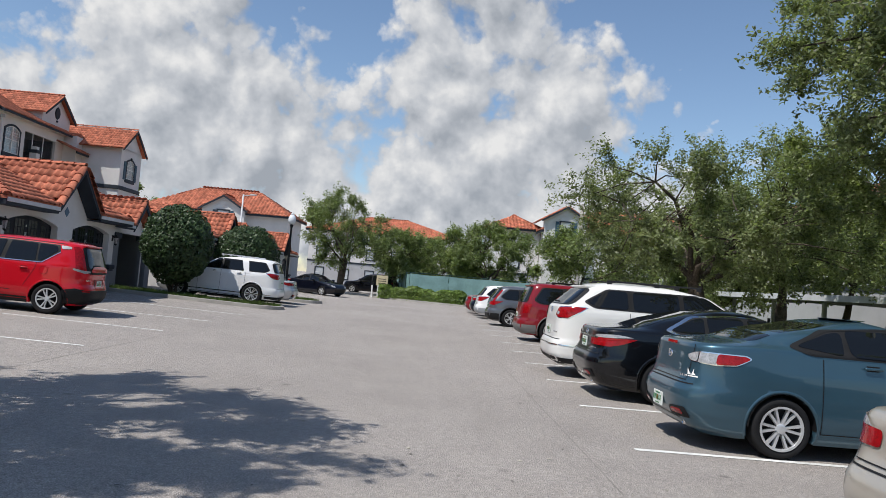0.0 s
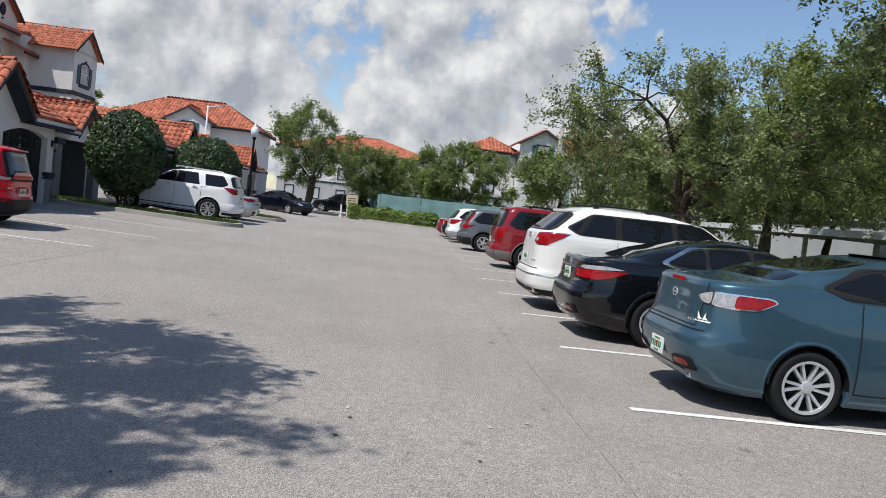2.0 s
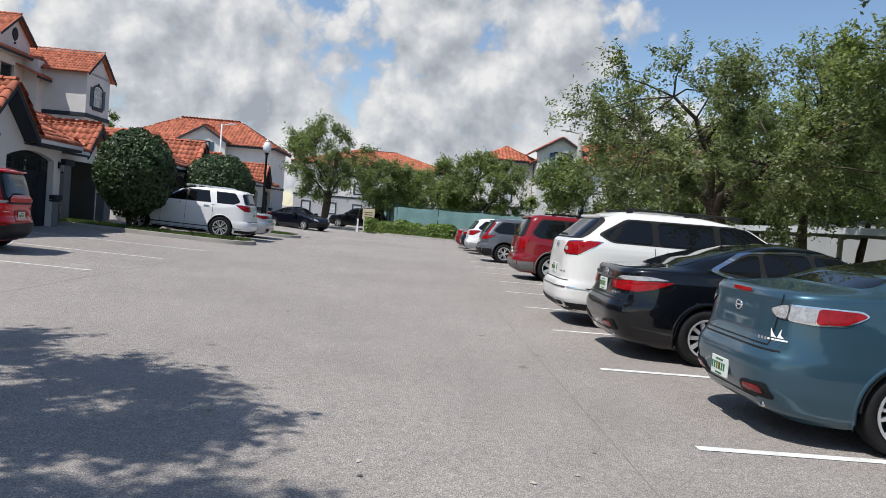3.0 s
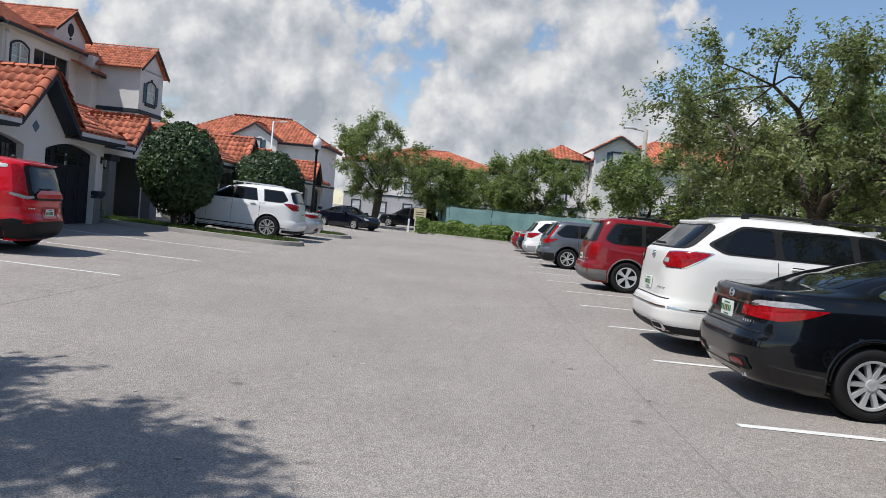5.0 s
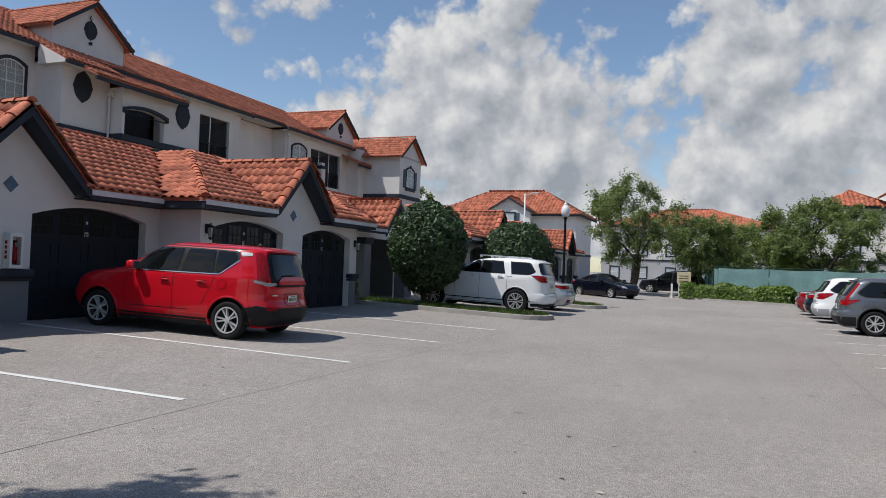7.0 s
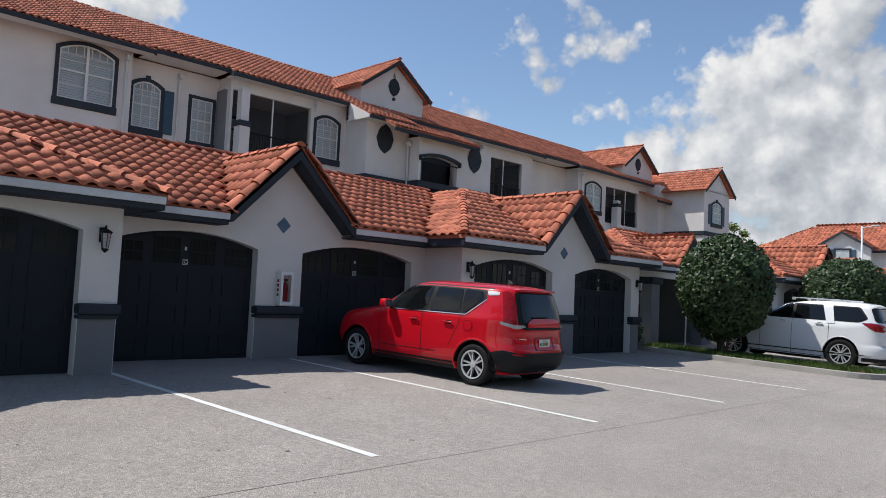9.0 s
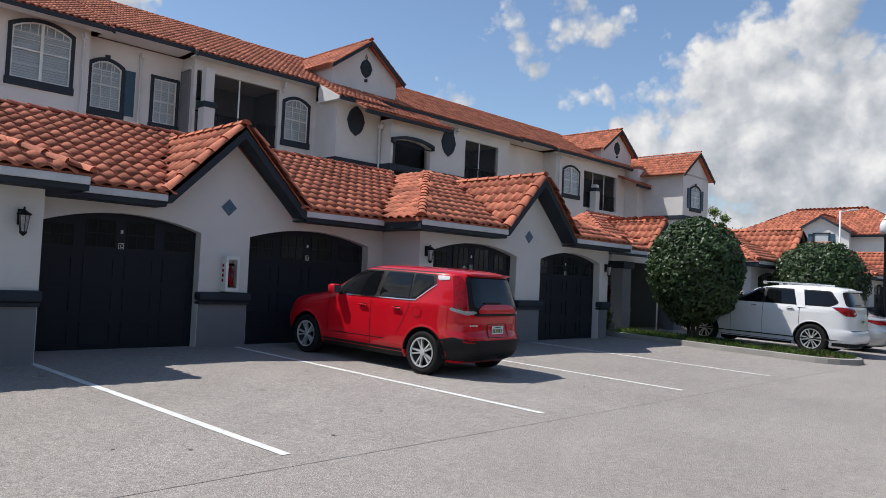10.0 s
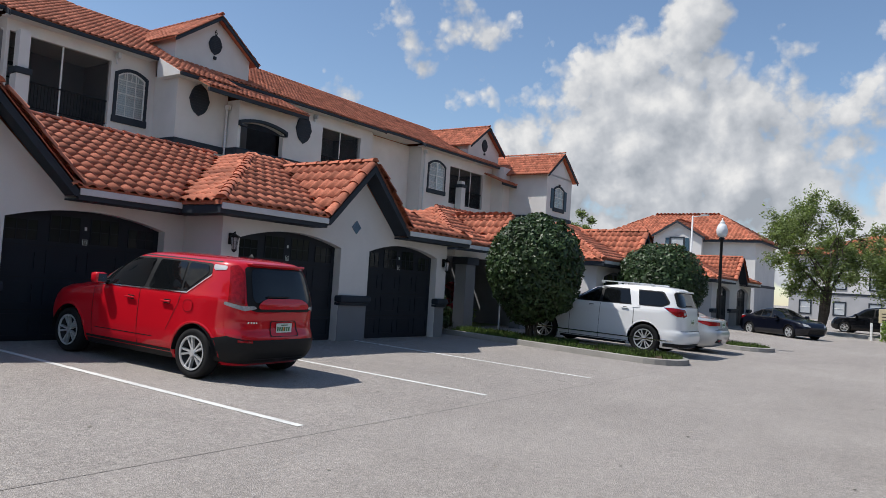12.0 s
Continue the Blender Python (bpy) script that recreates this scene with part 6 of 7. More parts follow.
gmc = parked_suv("large_suv", place(-5.86, 31.35, apron(-6, 0), 180, -1.7), 5.1, 1.0, 1.88, P["white_cool"], "large white sport utility vehicle beside the island", rake=0.26, hood=1.3, belt=0.66, r=0.41, ro=1.08, fo=1.0, spokes=6, style="twin", tail="wide", rail=M["rim"], plate_z=0.95, lower=None)
gmc.glass("side", [(1.26, 1.24), (1.47, 1.24), (1.62, 1.74), (1.36, 1.74)], P["white_cool"], "pillar_panel", off=0.016, round_=0)
gmc.strip("side", [(0.3, 0.42), (4.9, 0.42)], 0.03, M["chrome"], "chrome_strip", 0.012)
parked_sedan("sedan", place(-5.75, 34.25, apron(-6, 0), 180, -1.7), 4.6, 0.89, 1.45, P["silver"], "silver sedan parked beyond the white utility vehicle")
parked_sedan("sedan", place(-9.25, 53.0, 0.0, -36), 4.62, 0.885, 1.46, P["navy"], "black sedan standing across the drive")
parked_suv("large_suv", place(-2.2, 68.5, 0, 172), 5.1, 1.0, 1.88, P["black"], "black sport utility vehicle far up the drive")


# ---- plants ----
def leaf_blades(p, nrm, size, rng):
    """Folded diamond leaves at points p, facing nrm."""
    n = len(p)
    nrm = nrm / np.linalg.norm(nrm, axis=1, keepdims=True)
    a = np.cross(nrm, rng.normal(size=(n, 3)))
    a /= np.linalg.norm(a, axis=1, keepdims=True)
    b = np.cross(nrm, a)
    s = size * (0.6 + 0.8 * rng.random((n, 1)))
    V = np.stack((p - a * s, p - b * s * 0.45 + nrm * s * 0.12, p + a * s, p + b * s * 0.45 + nrm * s * 0.12), axis=1).reshape(-1, 3)
    return V, np.arange(4 * n).reshape(-1, 4)


def leaf_cloud(centres, radii, per, size, seed, squash=0.8, tight=0.55):
    """Many small leaves, in clumps round the given centres."""
    rng = np.random.default_rng(seed)
    C = np.repeat(np.array(centres), per, axis=0)
    R = np.repeat(np.array(radii), per)[:, None]
    d = rng.normal(size=(len(C), 3))
    d /= np.linalg.norm(d, axis=1, keepdims=True)
    p = C + d * R * (rng.random((len(C), 1)) ** tight) * np.array((1, 1, squash))
    return leaf_blades(p, d * 0.6 + rng.normal(size=d.shape) * 0.7 + np.array((0, 0, 0.5)), size, rng)


def leaf_sprays(centres, radii, middle, twigs, per, size, seed):
    """Leafy twigs that spring from the clump centres, mostly away from the middle of the crown."""
    rng = np.random.default_rng(seed)
    C = np.repeat(np.array(centres), twigs, axis=0)
    R = np.repeat(np.array(radii), twigs)[:, None]
    out = C - np.array(middle)
    out /= np.linalg.norm(out, axis=1, keepdims=True) + 1e-6
    d = rng.normal(size=C.shape) + out * 0.75 + np.array((0, 0, 0.25))
    d /= np.linalg.norm(d, axis=1, keepdims=True)
    ends = d * R * (0.55 + 0.85 * rng.random((len(C), 1)))
    u = rng.random((len(C) * per, 1)) ** 0.7
    T = np.repeat(ends, per, axis=0)
    p = np.repeat(C, per, axis=0) + T * u + rng.normal(size=T.shape) * size * 1.3
    p[:, 2] -= 0.10 * u[:, 0] ** 2 * np.linalg.norm(T, axis=1)
    return leaf_blades(p, rng.normal(size=p.shape) * 0.7 + np.repeat(d, per, axis=0) * 0.4 + np.array((0, 0, 0.9)), size, rng)


def quick_mesh(name, V, F, material):
    me = bpy.data.meshes.new(name)
    me.vertices.add(len(V))
    me.vertices.foreach_set("co", np.asarray(V, np.float32).ravel())
    k = F.shape[1]
    me.loops.add(F.size)
    me.loops.foreach_set("vertex_index", F.ravel().astype(np.int32))
    me.polygons.add(len(F))
    me.polygons.foreach_set("loop_start", np.arange(0, F.size, k, dtype=np.int32))
    me.polygons.foreach_set("loop_total", np.full(len(F), k, dtype=np.int32))
    me.materials.append(material)
    me.update(calc_edges=True)
    return me


def limb(bm, pts, r0, r1, n=7):
    rings = []
    for i, p in enumerate(pts):
        d = (pts[min(i + 1, len(pts) - 1)] - pts[max(i - 1, 0)]).normalized()
        q = d.to_track_quat("Z", "Y")
        r = r0 + (r1 - r0) * i / (len(pts) - 1)
        rings.append([bm.verts.new(p + q @ Vector((r * math.cos(2 * math.pi * k / n), r * math.sin(2 * math.pi * k / n), 0))) for k in range(n)])
    for a, b in zip(rings, rings[1:]):
        for k in range(n):
            bm.faces.new((a[k], a[(k + 1) % n], b[(k + 1) % n], b[k]))
    bm.faces.new(rings[-1])


def tree(name, x, y, z, height, spread, clear, seed, leaf, per, size, clumps, label, trunks=1, trunk_r=0.16, low=0.0, clump_r=0.75, flat=0.62, lean=(0, 0)):
    """A tree: trunk, forking limbs and a crown of leaf clumps with an uneven outline and gaps."""
    rng = random.Random(seed)
    t = thing(name, x, y, z, rng.uniform(0, 20), label, "tree", "trees of the car park")
    bm = bmesh.new()
    cz = clear + (height - clear) * 0.48
    hz = (height - clear) * 0.52
    forks = []
    for k in range(trunks):
        a = rng.uniform(0, 6.28)
        sp = 0.0 if trunks == 1 else 0.35
        base = Vector((math.cos(a) * sp * 0.3, math.sin(a) * sp * 0.3, -0.15))
        top = Vector((math.cos(a) * (sp + 0.25) + lean[0], math.sin(a) * (sp + 0.25) + lean[1], clear + 0.3))
        mid = (base + top) / 2 + Vector((rng.uniform(-0.15, 0.15), rng.uniform(-0.15, 0.15), 0))
        limb(bm, [base, base.lerp(mid, 0.5) , mid, mid.lerp(top, 0.5), top], trunk_r * 1.25, trunk_r * 0.8, 9)
        forks.append(top)
    # main limbs to points well inside the crown
    limbs = []
    nl = max(5, clumps // 14)
    for k in range(nl):
        a = 2 * math.pi * (k + rng.uniform(-0.3, 0.3)) / nl
        rr = spread * rng.uniform(0.35, 0.62)
        end = Vector((math.cos(a) * rr + lean[0] * 1.4, math.sin(a) * rr + lean[1] * 1.4, cz + hz * rng.uniform(-0.45, 0.45)))
        f = forks[k % len(forks)]
        m1 = f.lerp(end, 0.35) + Vector((rng.uniform(-0.3, 0.3), rng.uniform(-0.3, 0.3), -0.1 * rr + rng.uniform(0, 0.3)))
        m2 = f.lerp(end, 0.7) + Vector((rng.uniform(-0.3, 0.3), rng.uniform(-0.3, 0.3), rng.uniform(-0.1, 0.3)))
        limb(bm, [f - Vector((0, 0, 0.25)), m1, m2, end], trunk_r * 0.62, trunk_r * 0.2, 6)
        limbs += [m1, m2, end]
    centres, radii = [], []
    for k in range(clumps):
        for _ in range(20):
            d = Vector((rng.gauss(0, 1), rng.gauss(0, 1), rng.gauss(0, 1))).normalized()
            q = d * rng.uniform(0.35, 1.0) ** 0.6
            bulge = 1 + 0.38 * noise.noise(d * 1.9 + Vector((seed, 0, 0)))
            p = Vector((q.x * spread * bulge + lean[0] * 1.6, q.y * spread * bulge + lean[1] * 1.6, cz + q.z * hz * bulge + low * min(0, q.z)))
            if p.z > clear * 0.8 and noise.noise(p * (1.6 / spread * 2) + Vector((0, seed, 0))) > -0.28:
                break
        near = min(limbs, key=lambda v: (v - p).length)
        limb(bm, [near, near.lerp(p, 0.5) + Vector((rng.uniform(-0.15, 0.15), rng.uniform(-0.15, 0.15), 0.1)), p], trunk_r * 0.17, 0.012, 4)
        centres.append(p)
        radii.append(clump_r * rng.uniform(0.55, 1.25))
    part("trunk", bm, M["bark"], t, "grey-brown bark", True)
    V, F = leaf_sprays(centres, radii, (lean[0], lean[1], cz - hz * 0.4), 14, max(6, per // 8), size, seed)
    cr = obj("crown", quick_mesh("crown", V, F, M[leaf]), t, "loose green foliage")
    cr["kind"] = "stuff"
    return t


OAK = "live oak with dense small grey-green leaves"
tree("oak_tree", 8.3, 21.3, 0.05, 6.1, 4.6, 2.1, 11, "leaf_oak", 400, 0.05, 120, OAK + " behind the parked cars", trunks=3, trunk_r=0.16, clump_r=0.85)
tree("oak_tree", 11.8, 15.2, 0.05, 6.8, 4.0, 3.0, 23, "leaf_mid", 420, 0.052, 100, OAK + " beside the iron fence", trunks=2, trunk_r=0.17, clump_r=0.85)
tree("oak_tree", 8.9, 11.8, 0.05, 9.4, 3.7, 4.0, 37, "leaf_oak", 520, 0.046, 90, "tall oak whose branches hang over the bays", trunks=1, trunk_r=0.2, clump_r=0.7)
tree("oak_tree", 12.5, 8.5, 0.05, 8.0, 4.2, 3.2, 41, "leaf_mid", 330, 0.058, 90, OAK + " in the planting strip", trunks=2, trunk_r=0.17)
tree("oak_tree", 13.5, 27.5, 0.05, 6.6, 4.2, 2.7, 43, "leaf_mid", 280, 0.065, 90, OAK + " behind the hedge", trunks=2, trunk_r=0.15)
tree("oak_tree", 8.3, 36.0, 0.05, 5.0, 2.7, 1.4, 47, "leaf_light", 200, 0.085, 60, "young oak with light green leaves beyond the cars", trunks=2, trunk_r=0.10, clump_r=0.6)
tree("oak_tree", -7.4, 4.1, 0.0, 8.6, 3.7, 5.0, 53, "leaf_oak", 280, 0.072, 110, "oak that shades the drive", trunks=1, trunk_r=0.2, clump_r=0.6)
tree("oak_tree", -7.0, 61.0, 0.0, 8.5, 3.9, 2.6, 59, "leaf_light", 210, 0.085, 90, "slender tree with airy light green crown", trunks=4, trunk_r=0.13, clump_r=0.8)
tree("oak_tree", -2.2, 65.0, 0.0, 5.9, 3.2, 2.0, 61, "leaf_light", 260, 0.09, 70, "small spreading tree with green crown", trunks=3, trunk_r=0.12, clump_r=0.8)
tree("oak_tree", 5.2, 62.0, 0.0, 7.0, 3.6, 1.8, 67, "leaf_light", 300, 0.09, 90, "broad green tree behind the court fence", trunks=2, trunk_r=0.15, clump_r=0.85)
tree("oak_tree", 2.0, 74.0, 0.0, 6.0, 4.0, 1.2, 71, "leaf_mid", 200, 0.13, 70, "dark green tree behind the court", trunks=2, trunk_r=0.14, clump_r=1.0)
tree("oak_tree", -36.5, 92.0, 0.0, 10.9, 3.4, 3.0, 79, "leaf_light", 220, 0.14, 60, "light green tree behind the garages", trunks=1, trunk_r=0.12, clump_r=0.8)
tree("oak_tree", 18.0, 45.0, 0.0, 6.5, 4.5, 1.6, 83, "leaf_mid", 170, 0.14, 80, "green tree beyond the carport", trunks=2, trunk_r=0.15, clump_r=1.0)

tree("oak_tree", 20.5, 29.0, 0.0, 7.0, 3.4, 3.0, 89, "leaf_mid", 170, 0.13, 70, "green tree behind the iron fence", trunks=2, trunk_r=0.13, clump_r=1.0)
tree("oak_tree", 21.0, 36.5, 0.0, 7.2, 3.4, 3.0, 97, "leaf_mid", 170, 0.13, 70, "green tree behind the iron fence", trunks=2, trunk_r=0.13, clump_r=1.0)


def clipped_bush(x, y, z, rx, rz, zc, seed, label):
    """A standard shrub clipped to an egg: short stems, leaves packed on an uneven shell, and an added dark core."""
    t = thing("clipped_bush", x, y, z, 0, label, "bush", "clipped bushes")
    rng = random.Random(seed)
    bm = bmesh.new()
    for k in range(6):
        a = 2 * math.pi * k / 6 + rng.uniform(-0.3, 0.3)
        b = Vector((0.10 * math.cos(a), 0.10 * math.sin(a), -0.1))
        limb(bm, [b, b * 1.6 + Vector((0, 0, 0.55)), Vector((0.5 * rx * math.cos(a), 0.5 * rx * math.sin(a), zc))], 0.055, 0.02, 6)
    part("stem", bm, M["bark"], t, "", True)
    g = np.random.default_rng(seed)
    n = 21000
    d = g.normal(size=(n, 3))
    d /= np.linalg.norm(d, axis=1, keepdims=True)
    bump = np.array([1 - 0.07 * v[2] * abs(v[2]) + 0.07 * noise.noise(Vector(v) * 2.4 + Vector((seed, 0, 0))) + 0.055 * noise.noise(Vector(v) * 6.5 + Vector((0, seed, 0))) for v in d])
    rr = (1 - 0.30 * g.random(n) ** 1.7) * bump
    p = d * rr[:, None] * np.array((rx, rx, rz)) + np.array((0, 0, zc))
    low = p[:, 2] < zc - rz * 0.80
    p[low, 2] += 0.06 * g.random(low.sum())
    nrm = d + g.normal(size=(n, 3)) * 0.55 + np.array((0, 0, 0.25))
    nrm /= np.linalg.norm(nrm, axis=1, keepdims=True)
    a = np.cross(nrm, g.normal(size=(n, 3)))
    a /= np.linalg.norm(a, axis=1, keepdims=True)
    b = np.cross(nrm, a)
    s = 0.062 * (0.7 + 0.7 * g.random((n, 1)))
    V = np.stack((p - a * s, p - b * s * 0.5, p + a * s, p + b * s * 0.5), axis=1).reshape(-1, 3)
    c = obj("foliage", quick_mesh("foliage", V, np.arange(4 * n).reshape(-1, 4), M["leaf_bush"]), t, "glossy dark green leaves")
    c["kind"] = "stuff"
    # Added lump behind the leaves; its dark colour is the bush's inner shade.
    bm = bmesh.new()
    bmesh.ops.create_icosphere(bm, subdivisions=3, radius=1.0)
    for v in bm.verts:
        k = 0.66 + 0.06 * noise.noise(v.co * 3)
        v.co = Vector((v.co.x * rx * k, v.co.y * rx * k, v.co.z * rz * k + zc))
    part("shade_core", bm, M["core_shade"], t, "", True)
    return t


# Near-black green for the shade inside the bushes.
M["core_shade"] = mat("bush_inner_shade", (0.02, 0.026, 0.012), 0.95, var=0.3, scale=6, fine=40, bump=1.0, dist=0.05)
clipped_bush(-9.68, 29.1, 0.24, 1.33, 1.55, 2.03, 3, "round clipped dark green bush on the grass island")
clipped_bush(-9.0, 37.7, 0.22, 1.62, 1.55, 1.95, 4, "second round clipped dark green bush by the lamp")


def shrub(x, y, z, r, h, seed, leaf, label, size=0.05, n=22, per=120):
    t = thing("shrub", x, y, z, 0, label, "shrub", "small shrubs")
    rng = random.Random(seed)
    bm = bmesh.new()
    cs, rs = [], []
    for k in range(n):
        a, q = rng.uniform(0, 6.28), rng.random() ** 0.5
        p = Vector((r * 0.8 * q * math.cos(a), r * 0.8 * q * math.sin(a), rng.uniform(0.25, 1.0) * h * (1 - 0.35 * q)))
        limb(bm, [Vector((p.x * 0.2, p.y * 0.2, -0.03)), p * 0.6, p], 0.012, 0.004, 4)
        cs.append(p)
        rs.append(r * rng.uniform(0.25, 0.42))
    part("stem", bm, M["bark"], t)
    V, F = leaf_cloud(cs, rs, per, size, seed)
    c = obj("foliage", quick_mesh("foliage", V, F, M[leaf]), t)
    c["kind"] = "stuff"
    return t


shrub(-12.1, 27.75, 0.2, 0.55, 1.15, 5, "leaf_bush", "dark green shrub at the garage corner")
shrub(-12.9, 28.6, 0.2, 0.45, 1.0, 6, "leaf_hedge", "bright green shrub by the porch")
shrub(-13.4, 30.9, 0.2, 0.6, 0.95, 8, "leaf_hedge", "bright green shrub behind the porch column")
shrub(-13.0, 28.2, 0.3, 0.35, 2.2, 7, "leaf_red", "tall shrub with crimson leaves by the porch", 0.07, 16, 40)
shrub(-13.2, 30.3, 0.3, 0.35, 2.1, 9, "leaf_red", "crimson-leaved plant beside the porch column", 0.07, 16, 40)


def hedge(name, pts, w, h, seed, leaf, label, density=900, size=0.06):
    """A clipped hedge along a line of (x, y) points."""
    t = thing(name, 0, 0, 0, 0, label, "hedge")
    g = np.random.default_rng(seed)
    allp, alln = [], []
    bm = bmesh.new()
    for (x0, y0), (x1, y1) in zip(pts, pts[1:]):
        L = math.hypot(x1 - x0, y1 - y0)
        n = int(density * L)
        u = g.random(n)
        ang = g.random(n) * math.pi
        rr = 1 - 0.35 * g.random(n) ** 2
        wob = 1 + 0.12 * np.sin(u * L * 2.1 + seed) + 0.08 * np.sin(u * L * 5.3)
        cx, cy = np.clip(np.cos(ang) * 1.35, -1, 1), np.clip(np.sin(ang) * 1.25, 0, 1)
        nx, ny = -(y1 - y0) / L, (x1 - x0) / L
        off = cx * rr * w / 2 * wob
        p = np.stack((x0 + (x1 - x0) * u + nx * off, y0 + (y1 - y0) * u + ny * off, cy * rr * h * wob + 0.05 + 0.1 * g.random(n)), axis=1)
        allp.append(p)
        alln.append(np.stack((nx * cx, ny * cx, cy), axis=1))
        for k in range(int(L / 0.5)):
            q = (k + 0.5) * 0.5 / L
            add_tube(bm, (x0 + (x1 - x0) * q, y0 + (y1 - y0) * q, -0.02), (x0 + (x1 - x0) * q + 0.05, y0 + (y1 - y0) * q, h * 0.8), 0.02, 0.01, 5)
    part("stem", bm, M["bark"], t)
    p = np.concatenate(allp)
    nrm = np.concatenate(alln) + g.normal(size=p.shape) * 0.6
    nrm /= np.linalg.norm(nrm, axis=1, keepdims=True)
    a = np.cross(nrm, g.normal(size=p.shape))
    a /= np.linalg.norm(a, axis=1, keepdims=True)
    b = np.cross(nrm, a)
    s = size * (0.7 + 0.7 * g.random((len(p), 1)))
    V = np.stack((p - a * s, p - b * s * 0.5, p + a * s, p + b * s * 0.5), axis=1).reshape(-1, 3)
    c = obj("foliage", quick_mesh("foliage", V, np.arange(len(V)).reshape(-1, 4), M[leaf]), t)
    c["kind"] = "stuff"
    return t


hedge("hedge", [(-3.0, 56.2), (3.2, 53.4)], 1.3, 0.85, 2, "leaf_hedge", "low bright green hedge before the court fence", 1300, 0.09)
hedge("hedge", [(10.2, 2.0), (10.2, 46.0)], 0.9, 0.75, 3, "leaf_bush", "long low dark hedge behind the bays", 420, 0.085)


# ---- porch at the end of the garages ----
def porch():
    t = thing("entry_porch", 0, 0, 0, 0, "small tiled entry porch on grey stucco columns", "porch", kind="structure")
    xf, xe, yg, hw, pk = -12.4, -11.95, 31.7, 1.05, 3.92
    y0, y1 = 28.55, 34.6
    for y in (29.75, 33.3):
        box("column", (xf - 0.42, y, 0.12), (xf, y + 0.52, 2.25), M["stucco_grey"], t, 0.01, "grey stucco column")
        box("column_cap", (xf - 0.50, y - 0.08, 2.25), (xf + 0.08, y + 0.60, 2.48), M["trim"], t, 0.03)
    for y in (29.75, 33.3):
        box("column", (xf - 3.0, y, 0.12), (xf - 2.58, y + 0.52, 2.48), M["stucco_grey"], t, 0.01)
    out = [(y0 + 0.5, 2.48), (y1, 2.48), (y1, 2.78), (yg + hw - 0.08, 2.78), (yg, pk - 0.2), (yg - hw + 0.08, 2.78), (y0 + 0.5, 2.78)]
    part("beam", plate_with_holes(out, [], 0.25, lambda s, z, d: (xf - d, s, z)), M["stucco"], t)
    box("beam", (xf - 3.2, y0 + 0.5, 2.48), (xf - 0.26, y0 + 0.75, 2.78), M["stucco"], t)
    box("ceiling_panel", (xf - 3.2, y0 + 0.76, 2.70), (xf - 0.26, y1, 2.76), M["stucco"], t)
    # Grey puts the porch's inner shade into these walls; the side wall is added.
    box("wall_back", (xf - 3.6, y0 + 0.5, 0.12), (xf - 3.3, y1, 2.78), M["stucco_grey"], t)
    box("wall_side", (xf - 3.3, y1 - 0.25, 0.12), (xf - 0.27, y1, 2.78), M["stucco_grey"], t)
    s = 0.14
    part("diamond_tile", plate_with_holes([(yg - s, 2.9), (yg, 2.9 - s), (yg + s, 2.9), (yg, 2.9 + s)], [], 0.02, lambda a, z, d: (xf + 0.015 - d, a, z)), M["diamond"], t)
    hip = 3.2
    ridge = Z_EAVE + PITCH * hip
    xr = xe - hip
    gx = xe - (pk - Z_EAVE) / PITCH
    hw = pk - Z_EAVE
    roof_plane(t, [(xe, y0, Z_EAVE), (xe, yg - hw, Z_EAVE), (gx, yg, pk), (xr, yg + 0.1, ridge), (xr, y0 + hip, ridge)])
    roof_plane(t, [(xe, yg + hw, Z_EAVE), (xe, y1, Z_EAVE), (xr, y1, ridge), (xr, yg + 0.1, ridge), (gx, yg, pk)])
    roof_plane(t, [(xr - hip, y0, Z_EAVE), (xe, y0, Z_EAVE), (xr, y0 + hip, ridge)])
    caps(t, (xe, y0, Z_EAVE), (xr, y0 + hip, ridge))
    caps(t, (xr, y0 + hip, ridge), (xr, y1, ridge))
    for sg in (-1, 1):
        gable_slope(t, xe, gx, yg, sg, hw, pk)
        caps(t, (xe - 0.08, yg + sg * hw, pk - hw), (xe - 0.08, yg, pk))
        f = [(yg, pk - 0.03), (yg + sg * 1.1, pk - 1.13), (yg + sg * 1.1, pk - 1.36), (yg, pk - 0.26)]
        part("verge_board", plate_with_holes(f, [], 0.05, lambda s, z, d: (xe - d, s, z)), M["trim"], t)
    caps(t, (xe, yg, pk), (gx, yg, pk))
    for a, b in ((y0, yg - hw), (yg + hw, y1)):
        box("fascia", (xe - 0.10, a, Z_EAVE - 0.22), (xe - 0.015, b, Z_EAVE - 0.075), M["trim"], t, 0.012)
        box("gutter", (xe - 0.012, a, Z_EAVE - 0.15), (xe + 0.03, b, Z_EAVE - 0.035), M["gutter"], t, 0.015)
    box("fascia", (xr - hip, y0 + 0.02, Z_EAVE - 0.22), (xe - 0.02, y0 + 0.1, Z_EAVE - 0.075), M["trim"], t, 0.012)


porch()


def bay_sign():
    t = thing("parking_sign", -11.55, 30.45, apron(-11.5, 0), 0, "blue parking sign on a thin grey post", "sign")
    part("post", add_tube(bmesh.new(), (0, 0, -0.05), (0, 0, 2.45), 0.025, 0.025), M["gutter"], t)
    box("panel", (0.026, -0.15, 2.05), (0.036, 0.15, 2.5), M["sign_blue"], t, 0.004, "blue sign panel")
    box("symbol", (0.034, -0.07, 2.2), (0.040, 0.07, 2.4), M["white"], t)


M["sign_blue"] = mat("sign_blue", (0.03, 0.16, 0.34), 0.4, var=0.05)
bay_sign()


